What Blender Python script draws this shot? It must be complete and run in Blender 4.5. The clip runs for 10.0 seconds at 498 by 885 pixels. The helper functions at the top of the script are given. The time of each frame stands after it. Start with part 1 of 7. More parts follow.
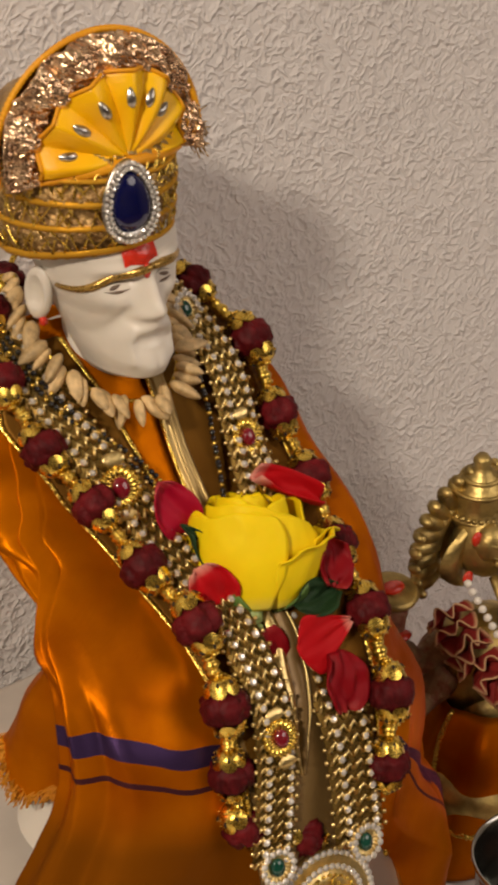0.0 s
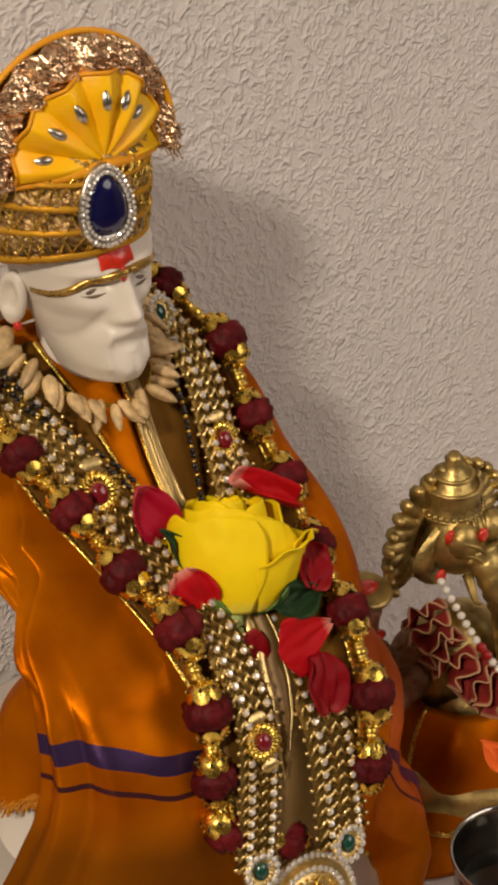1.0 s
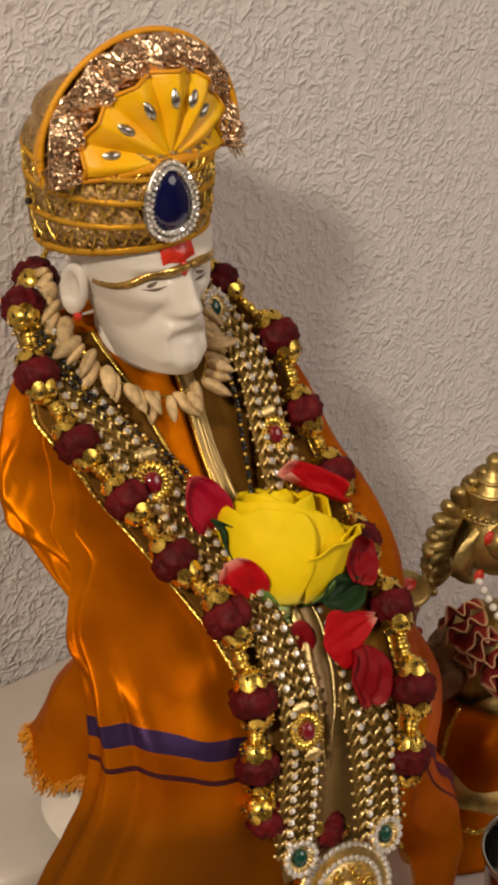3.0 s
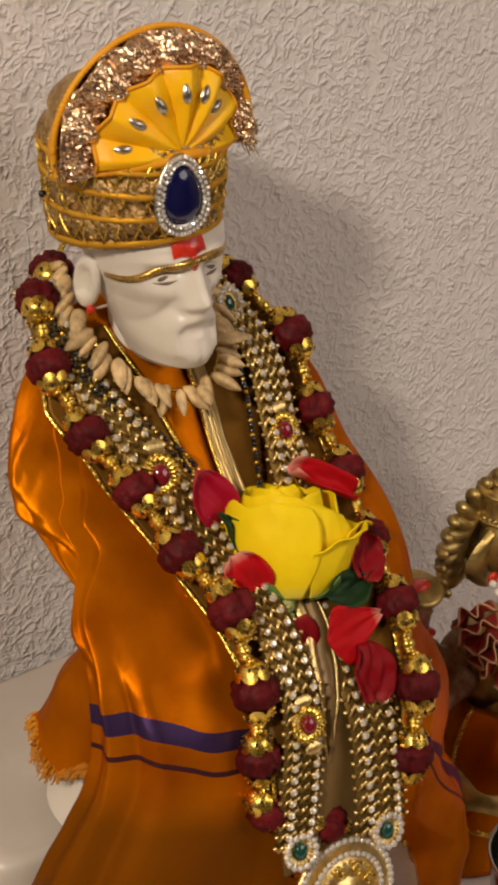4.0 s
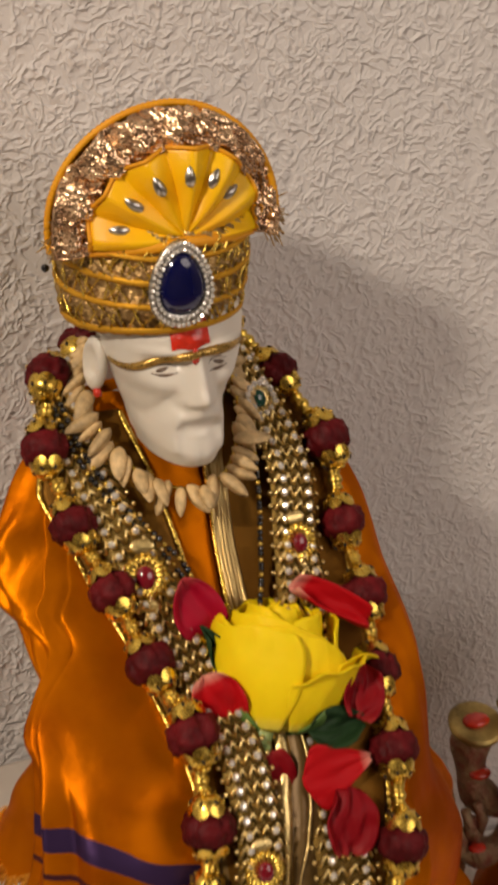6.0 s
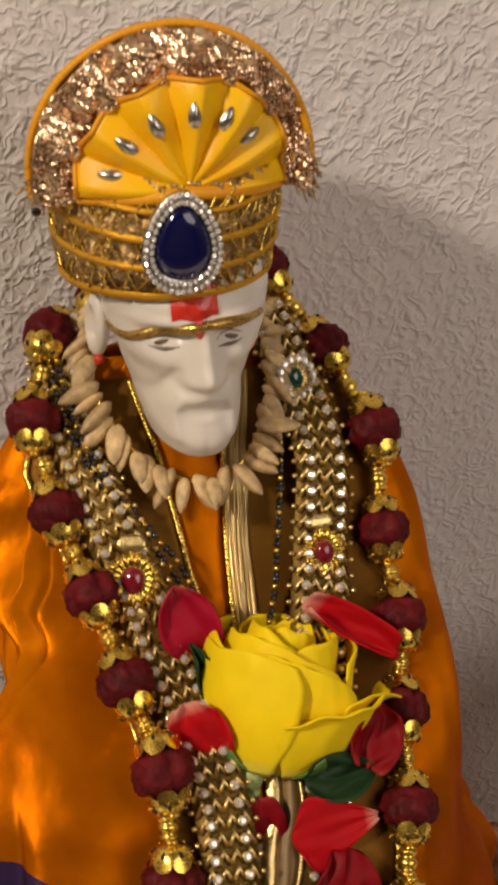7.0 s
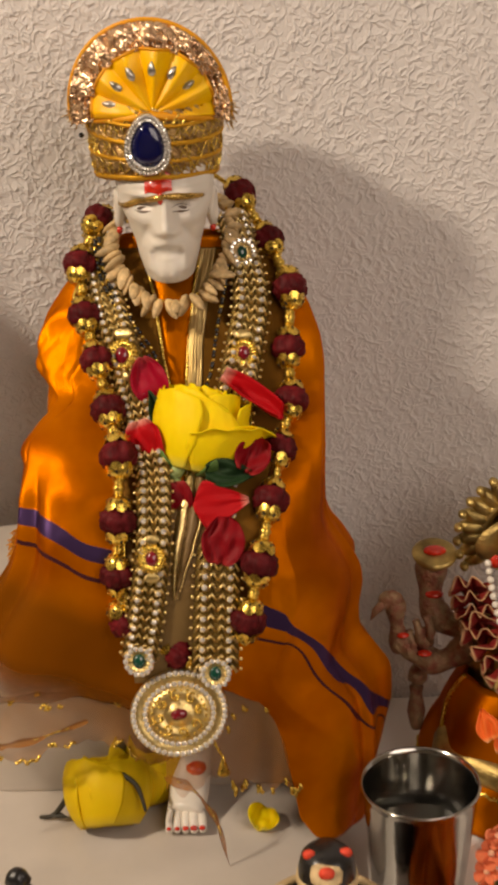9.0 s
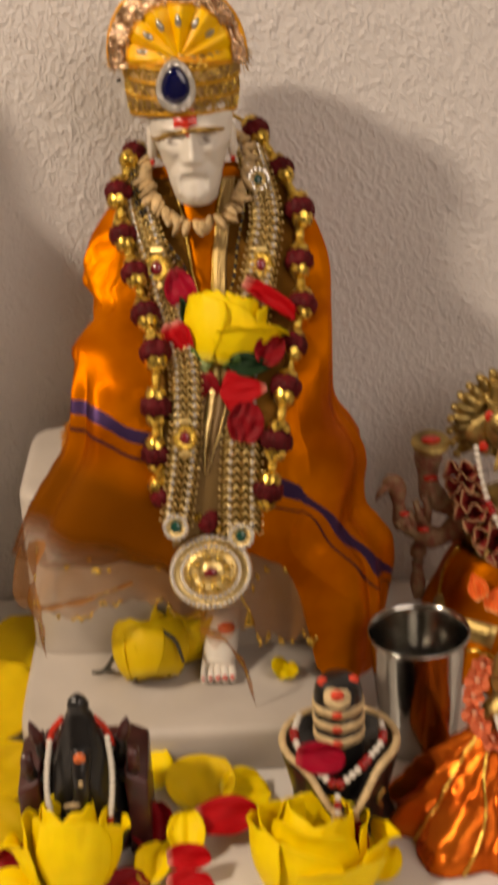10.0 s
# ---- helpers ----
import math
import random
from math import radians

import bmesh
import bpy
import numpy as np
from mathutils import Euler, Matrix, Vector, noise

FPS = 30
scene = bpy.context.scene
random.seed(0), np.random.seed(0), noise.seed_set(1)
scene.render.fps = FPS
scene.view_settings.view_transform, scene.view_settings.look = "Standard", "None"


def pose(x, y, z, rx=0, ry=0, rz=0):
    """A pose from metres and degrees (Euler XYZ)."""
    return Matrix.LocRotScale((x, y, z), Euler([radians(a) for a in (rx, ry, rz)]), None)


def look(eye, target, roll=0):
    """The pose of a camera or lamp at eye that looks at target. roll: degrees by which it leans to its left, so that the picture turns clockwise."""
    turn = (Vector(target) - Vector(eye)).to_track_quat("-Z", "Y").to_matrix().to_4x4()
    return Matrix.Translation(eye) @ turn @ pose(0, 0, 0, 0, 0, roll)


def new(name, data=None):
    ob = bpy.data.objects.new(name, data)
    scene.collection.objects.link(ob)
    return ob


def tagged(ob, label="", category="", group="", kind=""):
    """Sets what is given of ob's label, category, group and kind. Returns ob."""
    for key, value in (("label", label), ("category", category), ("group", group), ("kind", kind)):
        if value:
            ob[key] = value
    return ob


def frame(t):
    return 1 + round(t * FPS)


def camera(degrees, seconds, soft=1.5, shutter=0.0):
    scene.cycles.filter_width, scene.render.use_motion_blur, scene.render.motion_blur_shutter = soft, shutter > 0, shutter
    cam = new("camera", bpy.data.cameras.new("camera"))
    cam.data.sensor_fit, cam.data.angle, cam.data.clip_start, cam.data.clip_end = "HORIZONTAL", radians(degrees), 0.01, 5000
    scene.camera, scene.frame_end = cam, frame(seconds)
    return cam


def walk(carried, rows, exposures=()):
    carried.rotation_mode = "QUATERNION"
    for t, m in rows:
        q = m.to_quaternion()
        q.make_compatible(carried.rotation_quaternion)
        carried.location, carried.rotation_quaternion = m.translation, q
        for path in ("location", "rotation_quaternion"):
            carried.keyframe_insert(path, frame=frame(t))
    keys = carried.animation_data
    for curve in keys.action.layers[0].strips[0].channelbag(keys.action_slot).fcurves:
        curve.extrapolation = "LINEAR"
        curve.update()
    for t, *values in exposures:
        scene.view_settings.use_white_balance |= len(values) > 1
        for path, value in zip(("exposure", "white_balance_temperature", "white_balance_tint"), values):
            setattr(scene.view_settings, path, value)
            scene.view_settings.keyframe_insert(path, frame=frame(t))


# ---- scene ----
# ---------------------------------------------------------------- camera and walk
cam = camera(17.64, 10.0, soft=3.7, shutter=0.5)
PATH = [
    (0, (-0.2619, -0.5056, 0.5415), (0.1488, 0.0547, 0.1447), -1.71),
    (0.5, (-0.2626, -0.4980, 0.5405), (0.1628, 0.0488, 0.1405), -1.72),
    (1, (-0.2677, -0.4968, 0.5430), (0.1623, 0.0468, 0.1434), -1.44),
    (1.5, (-0.2735, -0.4968, 0.5434), (0.1521, 0.0518, 0.1460), -1.12),
    (2, (-0.2797, -0.4974, 0.5442), (0.1455, 0.0503, 0.1451), -0.54),
    (3.5, (-0.2833, -0.4994, 0.5469), (0.1357, 0.0534, 0.1484), 0.28),
    (4, (-0.2760, -0.5114, 0.5439), (0.1291, 0.0544, 0.1492), 0.02),
    (4.5, (-0.2514, -0.5298, 0.5388), (0.1225, 0.0639, 0.1544), -1.18),
    (5, (-0.2181, -0.5481, 0.5369), (0.1199, 0.0669, 0.1528), -0.14),
    (5.5, (-0.1934, -0.5490, 0.5413), (0.1093, 0.0900, 0.1671), -0.39),
    (5.7, (-0.1871, -0.5417, 0.5419), (0.1121, 0.0996, 0.1688), 0.22),
    (6.8, (-0.0996, -0.4598, 0.5320), (0.1076, 0.1967, 0.1245), 1.12),
    (7, (-0.0868, -0.4592, 0.5237), (0.0943, 0.1996, 0.1076), 1.13),
    (7.5, (-0.0354, -0.5299, 0.5162), (0.0652, 0.1562, 0.1173), 2.25),
    (8, (0.0002, -0.6217, 0.5169), (0.0207, 0.0859, 0.1441), 0.40),
    (8.5, (0.0153, -0.7069, 0.5251), (0.0189, 0.0190, 0.1888), -0.95),
    (9, (0.0256, -0.8004, 0.5288), (0.0367, -0.0721, 0.1979), -1.51),
    (9.5, (0.0248, -0.8691, 0.5416), (0.0218, -0.1313, 0.2323), -2.27),
    (10, (0.0265, -0.9330, 0.5380), (0.0239, -0.2076, 0.2005), -2.92),
]
walk(cam, [(t, look(eye, aim, roll)) for t, eye, aim, roll in PATH], exposures=[(0.0, -0.18, 6550, 10), (5.5, -0.18, 6500, 10), (7.0, -0.17, 6450, 10), (7.6, -0.01, 6400, 10), (8.3, 0.08, 6650, 10), (9.2, 0.04, 6900, 11), (10.0, 0.0, 7000, 12)])

# ---------------------------------------------------------------- world and lamps
world = bpy.data.worlds.new("dim_room_air")
world.use_nodes = True
world.node_tree.nodes["Background"].inputs[0].default_value = (0.9, 0.75, 0.6, 1)
world.node_tree.nodes["Background"].inputs[1].default_value = 0.012
scene.world = world


def area_lamp(name, eye, aim, size, power, color):
    data = bpy.data.lights.new(name, "AREA")
    data.shape, data.size, data.energy, data.color = "DISK", size, power, color
    ob = new(name, data)
    ob.matrix_world = look(eye, aim)
    return ob


area_lamp("ceiling_lamp_light", (-1.36, -0.96, 1.60), (0.0, -0.06, 0.25), 0.19, 33.0, (1.0, 0.85, 0.69))
area_lamp("side_lamp_light", (0.95, -1.55, 1.36), (0.0, -0.06, 0.25), 1.60, 19.5, (1.0, 0.86, 0.77))


# ---------------------------------------------------------------- materials
def material(name):
    m = bpy.data.materials.new(name)
    m.use_nodes = True
    nodes, links = m.node_tree.nodes, m.node_tree.links
    return m, nodes, links, nodes["Principled BSDF"]


def surface(name, base, rough=0.5, metal=0.0, vary=0.25, scale=40.0, bump=0.2, bump_scale=400.0, second=None, coat=0.0, sub=0.0, island=0.0, depth=0.001, spec=0.5):
    """A procedural surface with variation at two scales and fine relief."""
    m, nodes, links, bsdf = material(name)
    coord = nodes.new("ShaderNodeTexCoord")
    big = nodes.new("ShaderNodeTexNoise")
    big.inputs["Scale"].default_value, big.inputs["Detail"].default_value = scale, 5
    links.new(coord.outputs["Object"], big.inputs["Vector"])
    ramp = nodes.new("ShaderNodeValToRGB")
    low = second or [c * (1 - vary) for c in base]
    high = [min(1, c * (1 + vary * 0.6)) for c in base]
    ramp.color_ramp.elements[0].position, ramp.color_ramp.elements[1].position = 0.32, 0.68
    ramp.color_ramp.elements[0].color, ramp.color_ramp.elements[1].color = (*low, 1), (*high, 1)
    links.new(big.outputs["Fac"], ramp.inputs["Fac"])
    color = ramp.outputs["Color"]
    if island:
        info, hsv = nodes.new("ShaderNodeObjectInfo"), nodes.new("ShaderNodeHueSaturation")
        span = nodes.new("ShaderNodeMapRange")
        span.inputs["To Min"].default_value, span.inputs["To Max"].default_value = 1 - island, 1 + island
        links.new(info.outputs["Random"], span.inputs["Value"])
        links.new(span.outputs["Result"], hsv.inputs["Value"])
        links.new(color, hsv.inputs["Color"])
        color = hsv.outputs["Color"]
    links.new(color, bsdf.inputs["Base Color"])
    fine = nodes.new("ShaderNodeTexNoise")
    fine.inputs["Scale"].default_value, fine.inputs["Detail"].default_value = bump_scale, 3
    links.new(coord.outputs["Object"], fine.inputs["Vector"])
    rr = nodes.new("ShaderNodeMapRange")
    rr.inputs["To Min"].default_value, rr.inputs["To Max"].default_value = max(0.02, rough * 0.75), min(1, rough * 1.25)
    links.new(fine.outputs["Fac"], rr.inputs["Value"])
    links.new(rr.outputs["Result"], bsdf.inputs["Roughness"])
    if bump:
        bn = nodes.new("ShaderNodeBump")
        bn.inputs["Strength"].default_value, bn.inputs["Distance"].default_value = bump, depth
        links.new(fine.outputs["Fac"], bn.inputs["Height"])
        links.new(bn.outputs["Normal"], bsdf.inputs["Normal"])
    bsdf.inputs["Metallic"].default_value = metal
    bsdf.inputs["Specular IOR Level"].default_value = spec
    bsdf.inputs["Coat Weight"].default_value = coat
    if sub:
        bsdf.inputs["Subsurface Weight"].default_value = sub
        bsdf.inputs["Subsurface Radius"].default_value = (0.006, 0.004, 0.003)
    return m


def plaster_relief():
    """Off-white embossed wallpaper: short raised wisps crossing each other over a fine grain."""
    m, nodes, links, bsdf = material("embossed_wallpaper")
    coord = nodes.new("ShaderNodeTexCoord")

    def veins(scale, warp, thick, seed):
        """Winding raised lines where a noise crosses its middle value, broken up by a second noise."""
        shift = nodes.new("ShaderNodeMapping")
        shift.inputs["Location"].default_value = (seed, seed * 0.7, seed * 1.3)
        links.new(coord.outputs["Object"], shift.inputs["Vector"])
        tex = nodes.new("ShaderNodeTexNoise")
        tex.inputs["Scale"].default_value, tex.inputs["Detail"].default_value = scale, 1.5
        tex.inputs["Roughness"].default_value, tex.inputs["Distortion"].default_value = 0.5, warp
        links.new(shift.outputs["Vector"], tex.inputs["Vector"])
        away = nodes.new("ShaderNodeMath")
        away.operation = "SUBTRACT"
        links.new(tex.outputs["Fac"], away.inputs[0])
        away.inputs[1].default_value = 0.5
        size = nodes.new("ShaderNodeMath")
        size.operation = "ABSOLUTE"
        links.new(away.outputs[0], size.inputs[0])
        line = nodes.new("ShaderNodeMapRange")
        line.interpolation_type = "SMOOTHSTEP"
        line.inputs["From Min"].default_value, line.inputs["From Max"].default_value = thick, 0.004
        links.new(size.outputs[0], line.inputs["Value"])
        gaps = nodes.new("ShaderNodeTexNoise")
        gaps.inputs["Scale"].default_value, gaps.inputs["Detail"].default_value = scale * 0.8, 1.0
        links.new(shift.outputs["Vector"], gaps.inputs["Vector"])
        keep = nodes.new("ShaderNodeMapRange")
        keep.interpolation_type = "SMOOTHSTEP"
        keep.inputs["From Min"].default_value, keep.inputs["From Max"].default_value = 0.36, 0.62
        links.new(gaps.outputs["Fac"], keep.inputs["Value"])
        return mix(line.outputs["Result"], keep.outputs["Result"], "MULTIPLY")

    def mix(a, b, op):
        node = nodes.new("ShaderNodeMath")
        node.operation = op
        links.new(a, node.inputs[0])
        links.new(b, node.inputs[1])
        return node.outputs[0]

    height = mix(veins(150, 0.5, 0.105, 0.0), veins(205, 0.4, 0.110, 3.1), "ADD")
    height = mix(height, veins(112, 0.6, 0.085, 7.7), "ADD")
    fine = nodes.new("ShaderNodeTexNoise")
    fine.inputs["Scale"].default_value, fine.inputs["Detail"].default_value = 420, 4
    links.new(coord.outputs["Object"], fine.inputs["Vector"])
    grain = nodes.new("ShaderNodeMath")
    grain.operation = "MULTIPLY_ADD"
    links.new(fine.outputs["Fac"], grain.inputs[0])
    grain.inputs[1].default_value = 0.2
    links.new(height, grain.inputs[2])
    bn = nodes.new("ShaderNodeBump")
    bn.inputs["Strength"].default_value, bn.inputs["Distance"].default_value = 0.50, 0.0011
    links.new(grain.outputs[0], bn.inputs["Height"])
    links.new(bn.outputs["Normal"], bsdf.inputs["Normal"])
    tone = nodes.new("ShaderNodeTexNoise")
    tone.inputs["Scale"].default_value, tone.inputs["Detail"].default_value = 9, 4
    links.new(coord.outputs["Object"], tone.inputs["Vector"])
    ramp = nodes.new("ShaderNodeValToRGB")
    ramp.color_ramp.elements[0].color, ramp.color_ramp.elements[1].color = (0.66, 0.625, 0.60, 1), (0.74, 0.705, 0.68, 1)
    links.new(tone.outputs["Fac"], ramp.inputs["Fac"])
    links.new(ramp.outputs["Color"], bsdf.inputs["Base Color"])
    bsdf.inputs["Roughness"].default_value = 0.62
    return m


def satin(name, base, dark, rough=0.34, band=False, metal=0.25, thin=None):
    """Woven satin; band: the two dark blue stripes woven across the cloth near its hem."""
    m, nodes, links, bsdf = material(name)
    coord = nodes.new("ShaderNodeTexCoord")
    big = nodes.new("ShaderNodeTexNoise")
    big.inputs["Scale"].default_value, big.inputs["Detail"].default_value = 22, 4
    links.new(coord.outputs["Object"], big.inputs["Vector"])
    ramp = nodes.new("ShaderNodeValToRGB")
    ramp.color_ramp.elements[0].position, ramp.color_ramp.elements[1].position = 0.3, 0.7
    ramp.color_ramp.elements[0].color, ramp.color_ramp.elements[1].color = (*dark, 1), (*base, 1)
    links.new(big.outputs["Fac"], ramp.inputs["Fac"])
    color = ramp.outputs["Color"]
    if band:
        uv = nodes.new("ShaderNodeSeparateXYZ")
        links.new(coord.outputs["UV"], uv.inputs["Vector"])
        if thin:
            # below the stripes the weave is a thinner, duller gauze, with shade painted in
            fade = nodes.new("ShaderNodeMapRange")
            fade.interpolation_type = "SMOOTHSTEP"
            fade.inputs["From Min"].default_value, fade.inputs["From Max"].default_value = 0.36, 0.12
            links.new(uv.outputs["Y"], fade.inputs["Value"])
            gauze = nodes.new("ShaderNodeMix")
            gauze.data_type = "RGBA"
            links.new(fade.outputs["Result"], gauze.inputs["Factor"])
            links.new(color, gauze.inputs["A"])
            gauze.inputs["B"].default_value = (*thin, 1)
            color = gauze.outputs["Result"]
            open_weave = nodes.new("ShaderNodeMapRange")
            open_weave.inputs["From Min"].default_value, open_weave.inputs["From Max"].default_value = -0.34, -0.12
            open_weave.inputs["To Min"].default_value, open_weave.inputs["To Max"].default_value = 0.22, 1.0
            links.new(uv.outputs["Y"], open_weave.inputs["Value"])
            links.new(open_weave.outputs["Result"], bsdf.inputs["Alpha"])
        for start, end, dye in band:
            inside = nodes.new("ShaderNodeMath")
            inside.operation = "COMPARE"
            links.new(uv.outputs["Y"], inside.inputs[0])
            inside.inputs[1].default_value, inside.inputs[2].default_value = (start + end) / 2, (end - start) / 2
            mixer = nodes.new("ShaderNodeMix")
            mixer.data_type = "RGBA"
            links.new(inside.outputs[0], mixer.inputs["Factor"])
            links.new(color, mixer.inputs["A"])
            mixer.inputs["B"].default_value = (*dye, 1)
            color = mixer.outputs["Result"]
    links.new(color, bsdf.inputs["Base Color"])
    bsdf.inputs["Specular IOR Level"].default_value = 0.1 if metal > 0.3 else 0.4
    bsdf.inputs["Specular Tint"].default_value = (*[min(1, 1.3 * c + 0.06) for c in base], 1) if metal > 0.3 else (1, 1, 1, 1)
    weave = nodes.new("ShaderNodeTexWave")
    weave.inputs["Scale"].default_value, weave.inputs["Distortion"].default_value = 900, 1.5
    weave.bands_direction = "DIAGONAL"
    links.new(coord.outputs["Object"], weave.inputs["Vector"])
    crease = nodes.new("ShaderNodeTexNoise")
    crease.inputs["Scale"].default_value, crease.inputs["Detail"].default_value = 42, 6
    links.new(coord.outputs["Object"], crease.inputs["Vector"])
    add = nodes.new("ShaderNodeMath")
    add.operation = "MULTIPLY_ADD"
    links.new(weave.outputs["Fac"], add.inputs[0])
    add.inputs[1].default_value = 0.03
    links.new(crease.outputs["Fac"], add.inputs[2])
    bn = nodes.new("ShaderNodeBump")
    bn.inputs["Strength"].default_value, bn.inputs["Distance"].default_value = 0.32, 0.0030
    links.new(add.outputs[0], bn.inputs["Height"])
    links.new(bn.outputs["Normal"], bsdf.inputs["Normal"])
    bsdf.inputs["Roughness"].default_value, bsdf.inputs["Metallic"].default_value = rough, metal
    if thin:
        dull = nodes.new("ShaderNodeMapRange")
        dull.inputs["To Min"].default_value, dull.inputs["To Max"].default_value = metal, 0.15
        links.new(fade.outputs["Result"], dull.inputs["Value"])
        links.new(dull.outputs["Result"], bsdf.inputs["Metallic"])
        blunt = nodes.new("ShaderNodeMapRange")
        blunt.inputs["To Min"].default_value, blunt.inputs["To Max"].default_value = rough, 0.5
        links.new(fade.outputs["Result"], blunt.inputs["Value"])
        links.new(blunt.outputs["Result"], bsdf.inputs["Roughness"])
    return m


def sheer(name, base, opacity):
    """Thin see-through cloth."""
    m, nodes, links, bsdf = material(name)
    coord = nodes.new("ShaderNodeTexCoord")
    tex = nodes.new("ShaderNodeTexNoise")
    tex.inputs["Scale"].default_value, tex.inputs["Detail"].default_value = 60, 4
    links.new(coord.outputs["Object"], tex.inputs["Vector"])
    span = nodes.new("ShaderNodeMapRange")
    span.inputs["To Min"].default_value, span.inputs["To Max"].default_value = opacity - 0.15, opacity + 0.15
    links.new(tex.outputs["Fac"], span.inputs["Value"])
    links.new(span.outputs["Result"], bsdf.inputs["Alpha"])
    bsdf.inputs["Base Color"].default_value = (*base, 1)
    bsdf.inputs["Roughness"].default_value = 0.6
    bsdf.inputs["Specular IOR Level"].default_value = 0.12
    return m


def glassy(name, base, rough=0.05, transmission=0.0, ior=1.55):
    m, nodes, links, bsdf = material(name)
    coord = nodes.new("ShaderNodeTexCoord")
    tex = nodes.new("ShaderNodeTexNoise")
    tex.inputs["Scale"].default_value = 300
    links.new(coord.outputs["Object"], tex.inputs["Vector"])
    ramp = nodes.new("ShaderNodeValToRGB")
    ramp.color_ramp.elements[0].color = (*[c * 0.6 for c in base], 1)
    ramp.color_ramp.elements[1].color = (*base, 1)
    links.new(tex.outputs["Fac"], ramp.inputs["Fac"])
    links.new(ramp.outputs["Color"], bsdf.inputs["Base Color"])
    bsdf.inputs["Roughness"].default_value = rough
    bsdf.inputs["Transmission Weight"].default_value = transmission
    bsdf.inputs["IOR"].default_value = ior
    bsdf.inputs["Coat Weight"].default_value = 0.6
    return m


def petal_mat(name, base, edge):
    """Petal flesh: paler towards the claw, with fine veins along it."""
    m, nodes, links, bsdf = material(name)
    coord = nodes.new("ShaderNodeTexCoord")
    sep = nodes.new("ShaderNodeSeparateXYZ")
    links.new(coord.outputs["UV"], sep.inputs["Vector"])
    ramp = nodes.new("ShaderNodeValToRGB")
    ramp.color_ramp.elements[0].position, ramp.color_ramp.elements[1].position = 0.02, 0.16
    ramp.color_ramp.elements[0].color, ramp.color_ramp.elements[1].color = (*edge, 1), (*base, 1)
    links.new(sep.outputs["Y"], ramp.inputs["Fac"])
    tex = nodes.new("ShaderNodeTexNoise")
    tex.inputs["Scale"].default_value, tex.inputs["Detail"].default_value = 90, 4
    links.new(coord.outputs["Object"], tex.inputs["Vector"])
    hsv = nodes.new("ShaderNodeHueSaturation")
    span = nodes.new("ShaderNodeMapRange")
    span.inputs["To Min"].default_value, span.inputs["To Max"].default_value = 0.86, 1.12
    links.new(tex.outputs["Fac"], span.inputs["Value"])
    links.new(span.outputs["Result"], hsv.inputs["Value"])
    links.new(ramp.outputs["Color"], hsv.inputs["Color"])
    links.new(hsv.outputs["Color"], bsdf.inputs["Base Color"])
    vein = nodes.new("ShaderNodeMapping")
    vein.inputs["Scale"].default_value = (60, 4, 1)
    links.new(coord.outputs["UV"], vein.inputs["Vector"])
    lines = nodes.new("ShaderNodeTexNoise")
    lines.inputs["Scale"].default_value = 1.0
    links.new(vein.outputs["Vector"], lines.inputs["Vector"])
    bn = nodes.new("ShaderNodeBump")
    bn.inputs["Strength"].default_value, bn.inputs["Distance"].default_value = 0.08, 0.0006
    links.new(lines.outputs["Fac"], bn.inputs["Height"])
    links.new(bn.outputs["Normal"], bsdf.inputs["Normal"])
    bsdf.inputs["Roughness"].default_value = 0.55
    bsdf.inputs["Specular IOR Level"].default_value = 0.16
    bsdf.inputs["Subsurface Weight"].default_value = 0.15
    bsdf.inputs["Subsurface Radius"].default_value = (0.004, 0.002, 0.001)
    return m


WALLPAPER = plaster_relief()
TABLE_WHITE = surface("white_lacquered_board", (0.74, 0.70, 0.66), 0.32, vary=0.06, scale=7, bump=0.05, bump_scale=120)
PAINT = surface("beige_room_paint", (0.22, 0.185, 0.14), 0.8, vary=0.08, scale=3, bump=0.1, bump_scale=80)
FLOOR_WOOD = surface("brown_wood_floor", (0.22, 0.13, 0.07), 0.45, vary=0.3, scale=6, bump=0.1, bump_scale=60)
MARBLE = surface("polished_white_marble", (0.73, 0.675, 0.59), 0.36, vary=0.06, scale=30, bump=0.03, bump_scale=500, sub=0.08)
PLINTH = surface("warm_white_stone", (0.55, 0.495, 0.435), 0.38, vary=0.10, scale=25, bump=0.06, bump_scale=400)
RED_PAINT = surface("glossy_red_paint", (0.62, 0.03, 0.012), 0.25, vary=0.25, scale=300, bump=0.3, bump_scale=900, coat=0.4)
BLACK_PAINT = surface("dark_brown_line_paint", (0.17, 0.115, 0.08), 0.4, vary=0.2, scale=300, bump=0.0)
GOLD_PAINT = surface("gold_line_paint", (0.45, 0.28, 0.07), 0.28, metal=0.8, vary=0.3, scale=250, bump=0.15, bump_scale=900)
GOLD = surface("shiny_gold_plate", (0.76, 0.53, 0.10), 0.27, metal=1.0, vary=0.08, scale=220, bump=0.05, bump_scale=1100)
PALE_GOLD = surface("pale_gold_chain_metal", (0.84, 0.64, 0.27), 0.33, metal=1.0, vary=0.25, scale=300, bump=0.2, bump_scale=1300)
OLD_BRASS = surface("aged_brass", (0.58, 0.43, 0.15), 0.42, metal=0.9, second=(0.22, 0.155, 0.055), vary=0.3, scale=90, bump=0.3, bump_scale=600)
STEEL = surface("brushed_stainless_steel", (0.44, 0.43, 0.40), 0.13, metal=1.0, vary=0.12, scale=50, bump=0.06, bump_scale=300)
ORANGE_SATIN = satin("orange_satin", (0.64, 0.180, 0.001), (0.35, 0.074, 0.001), rough=0.37, metal=0.58, band=[(0.465, 0.535, (0.050, 0.028, 0.085)), (0.375, 0.395, (0.075, 0.022, 0.030))])
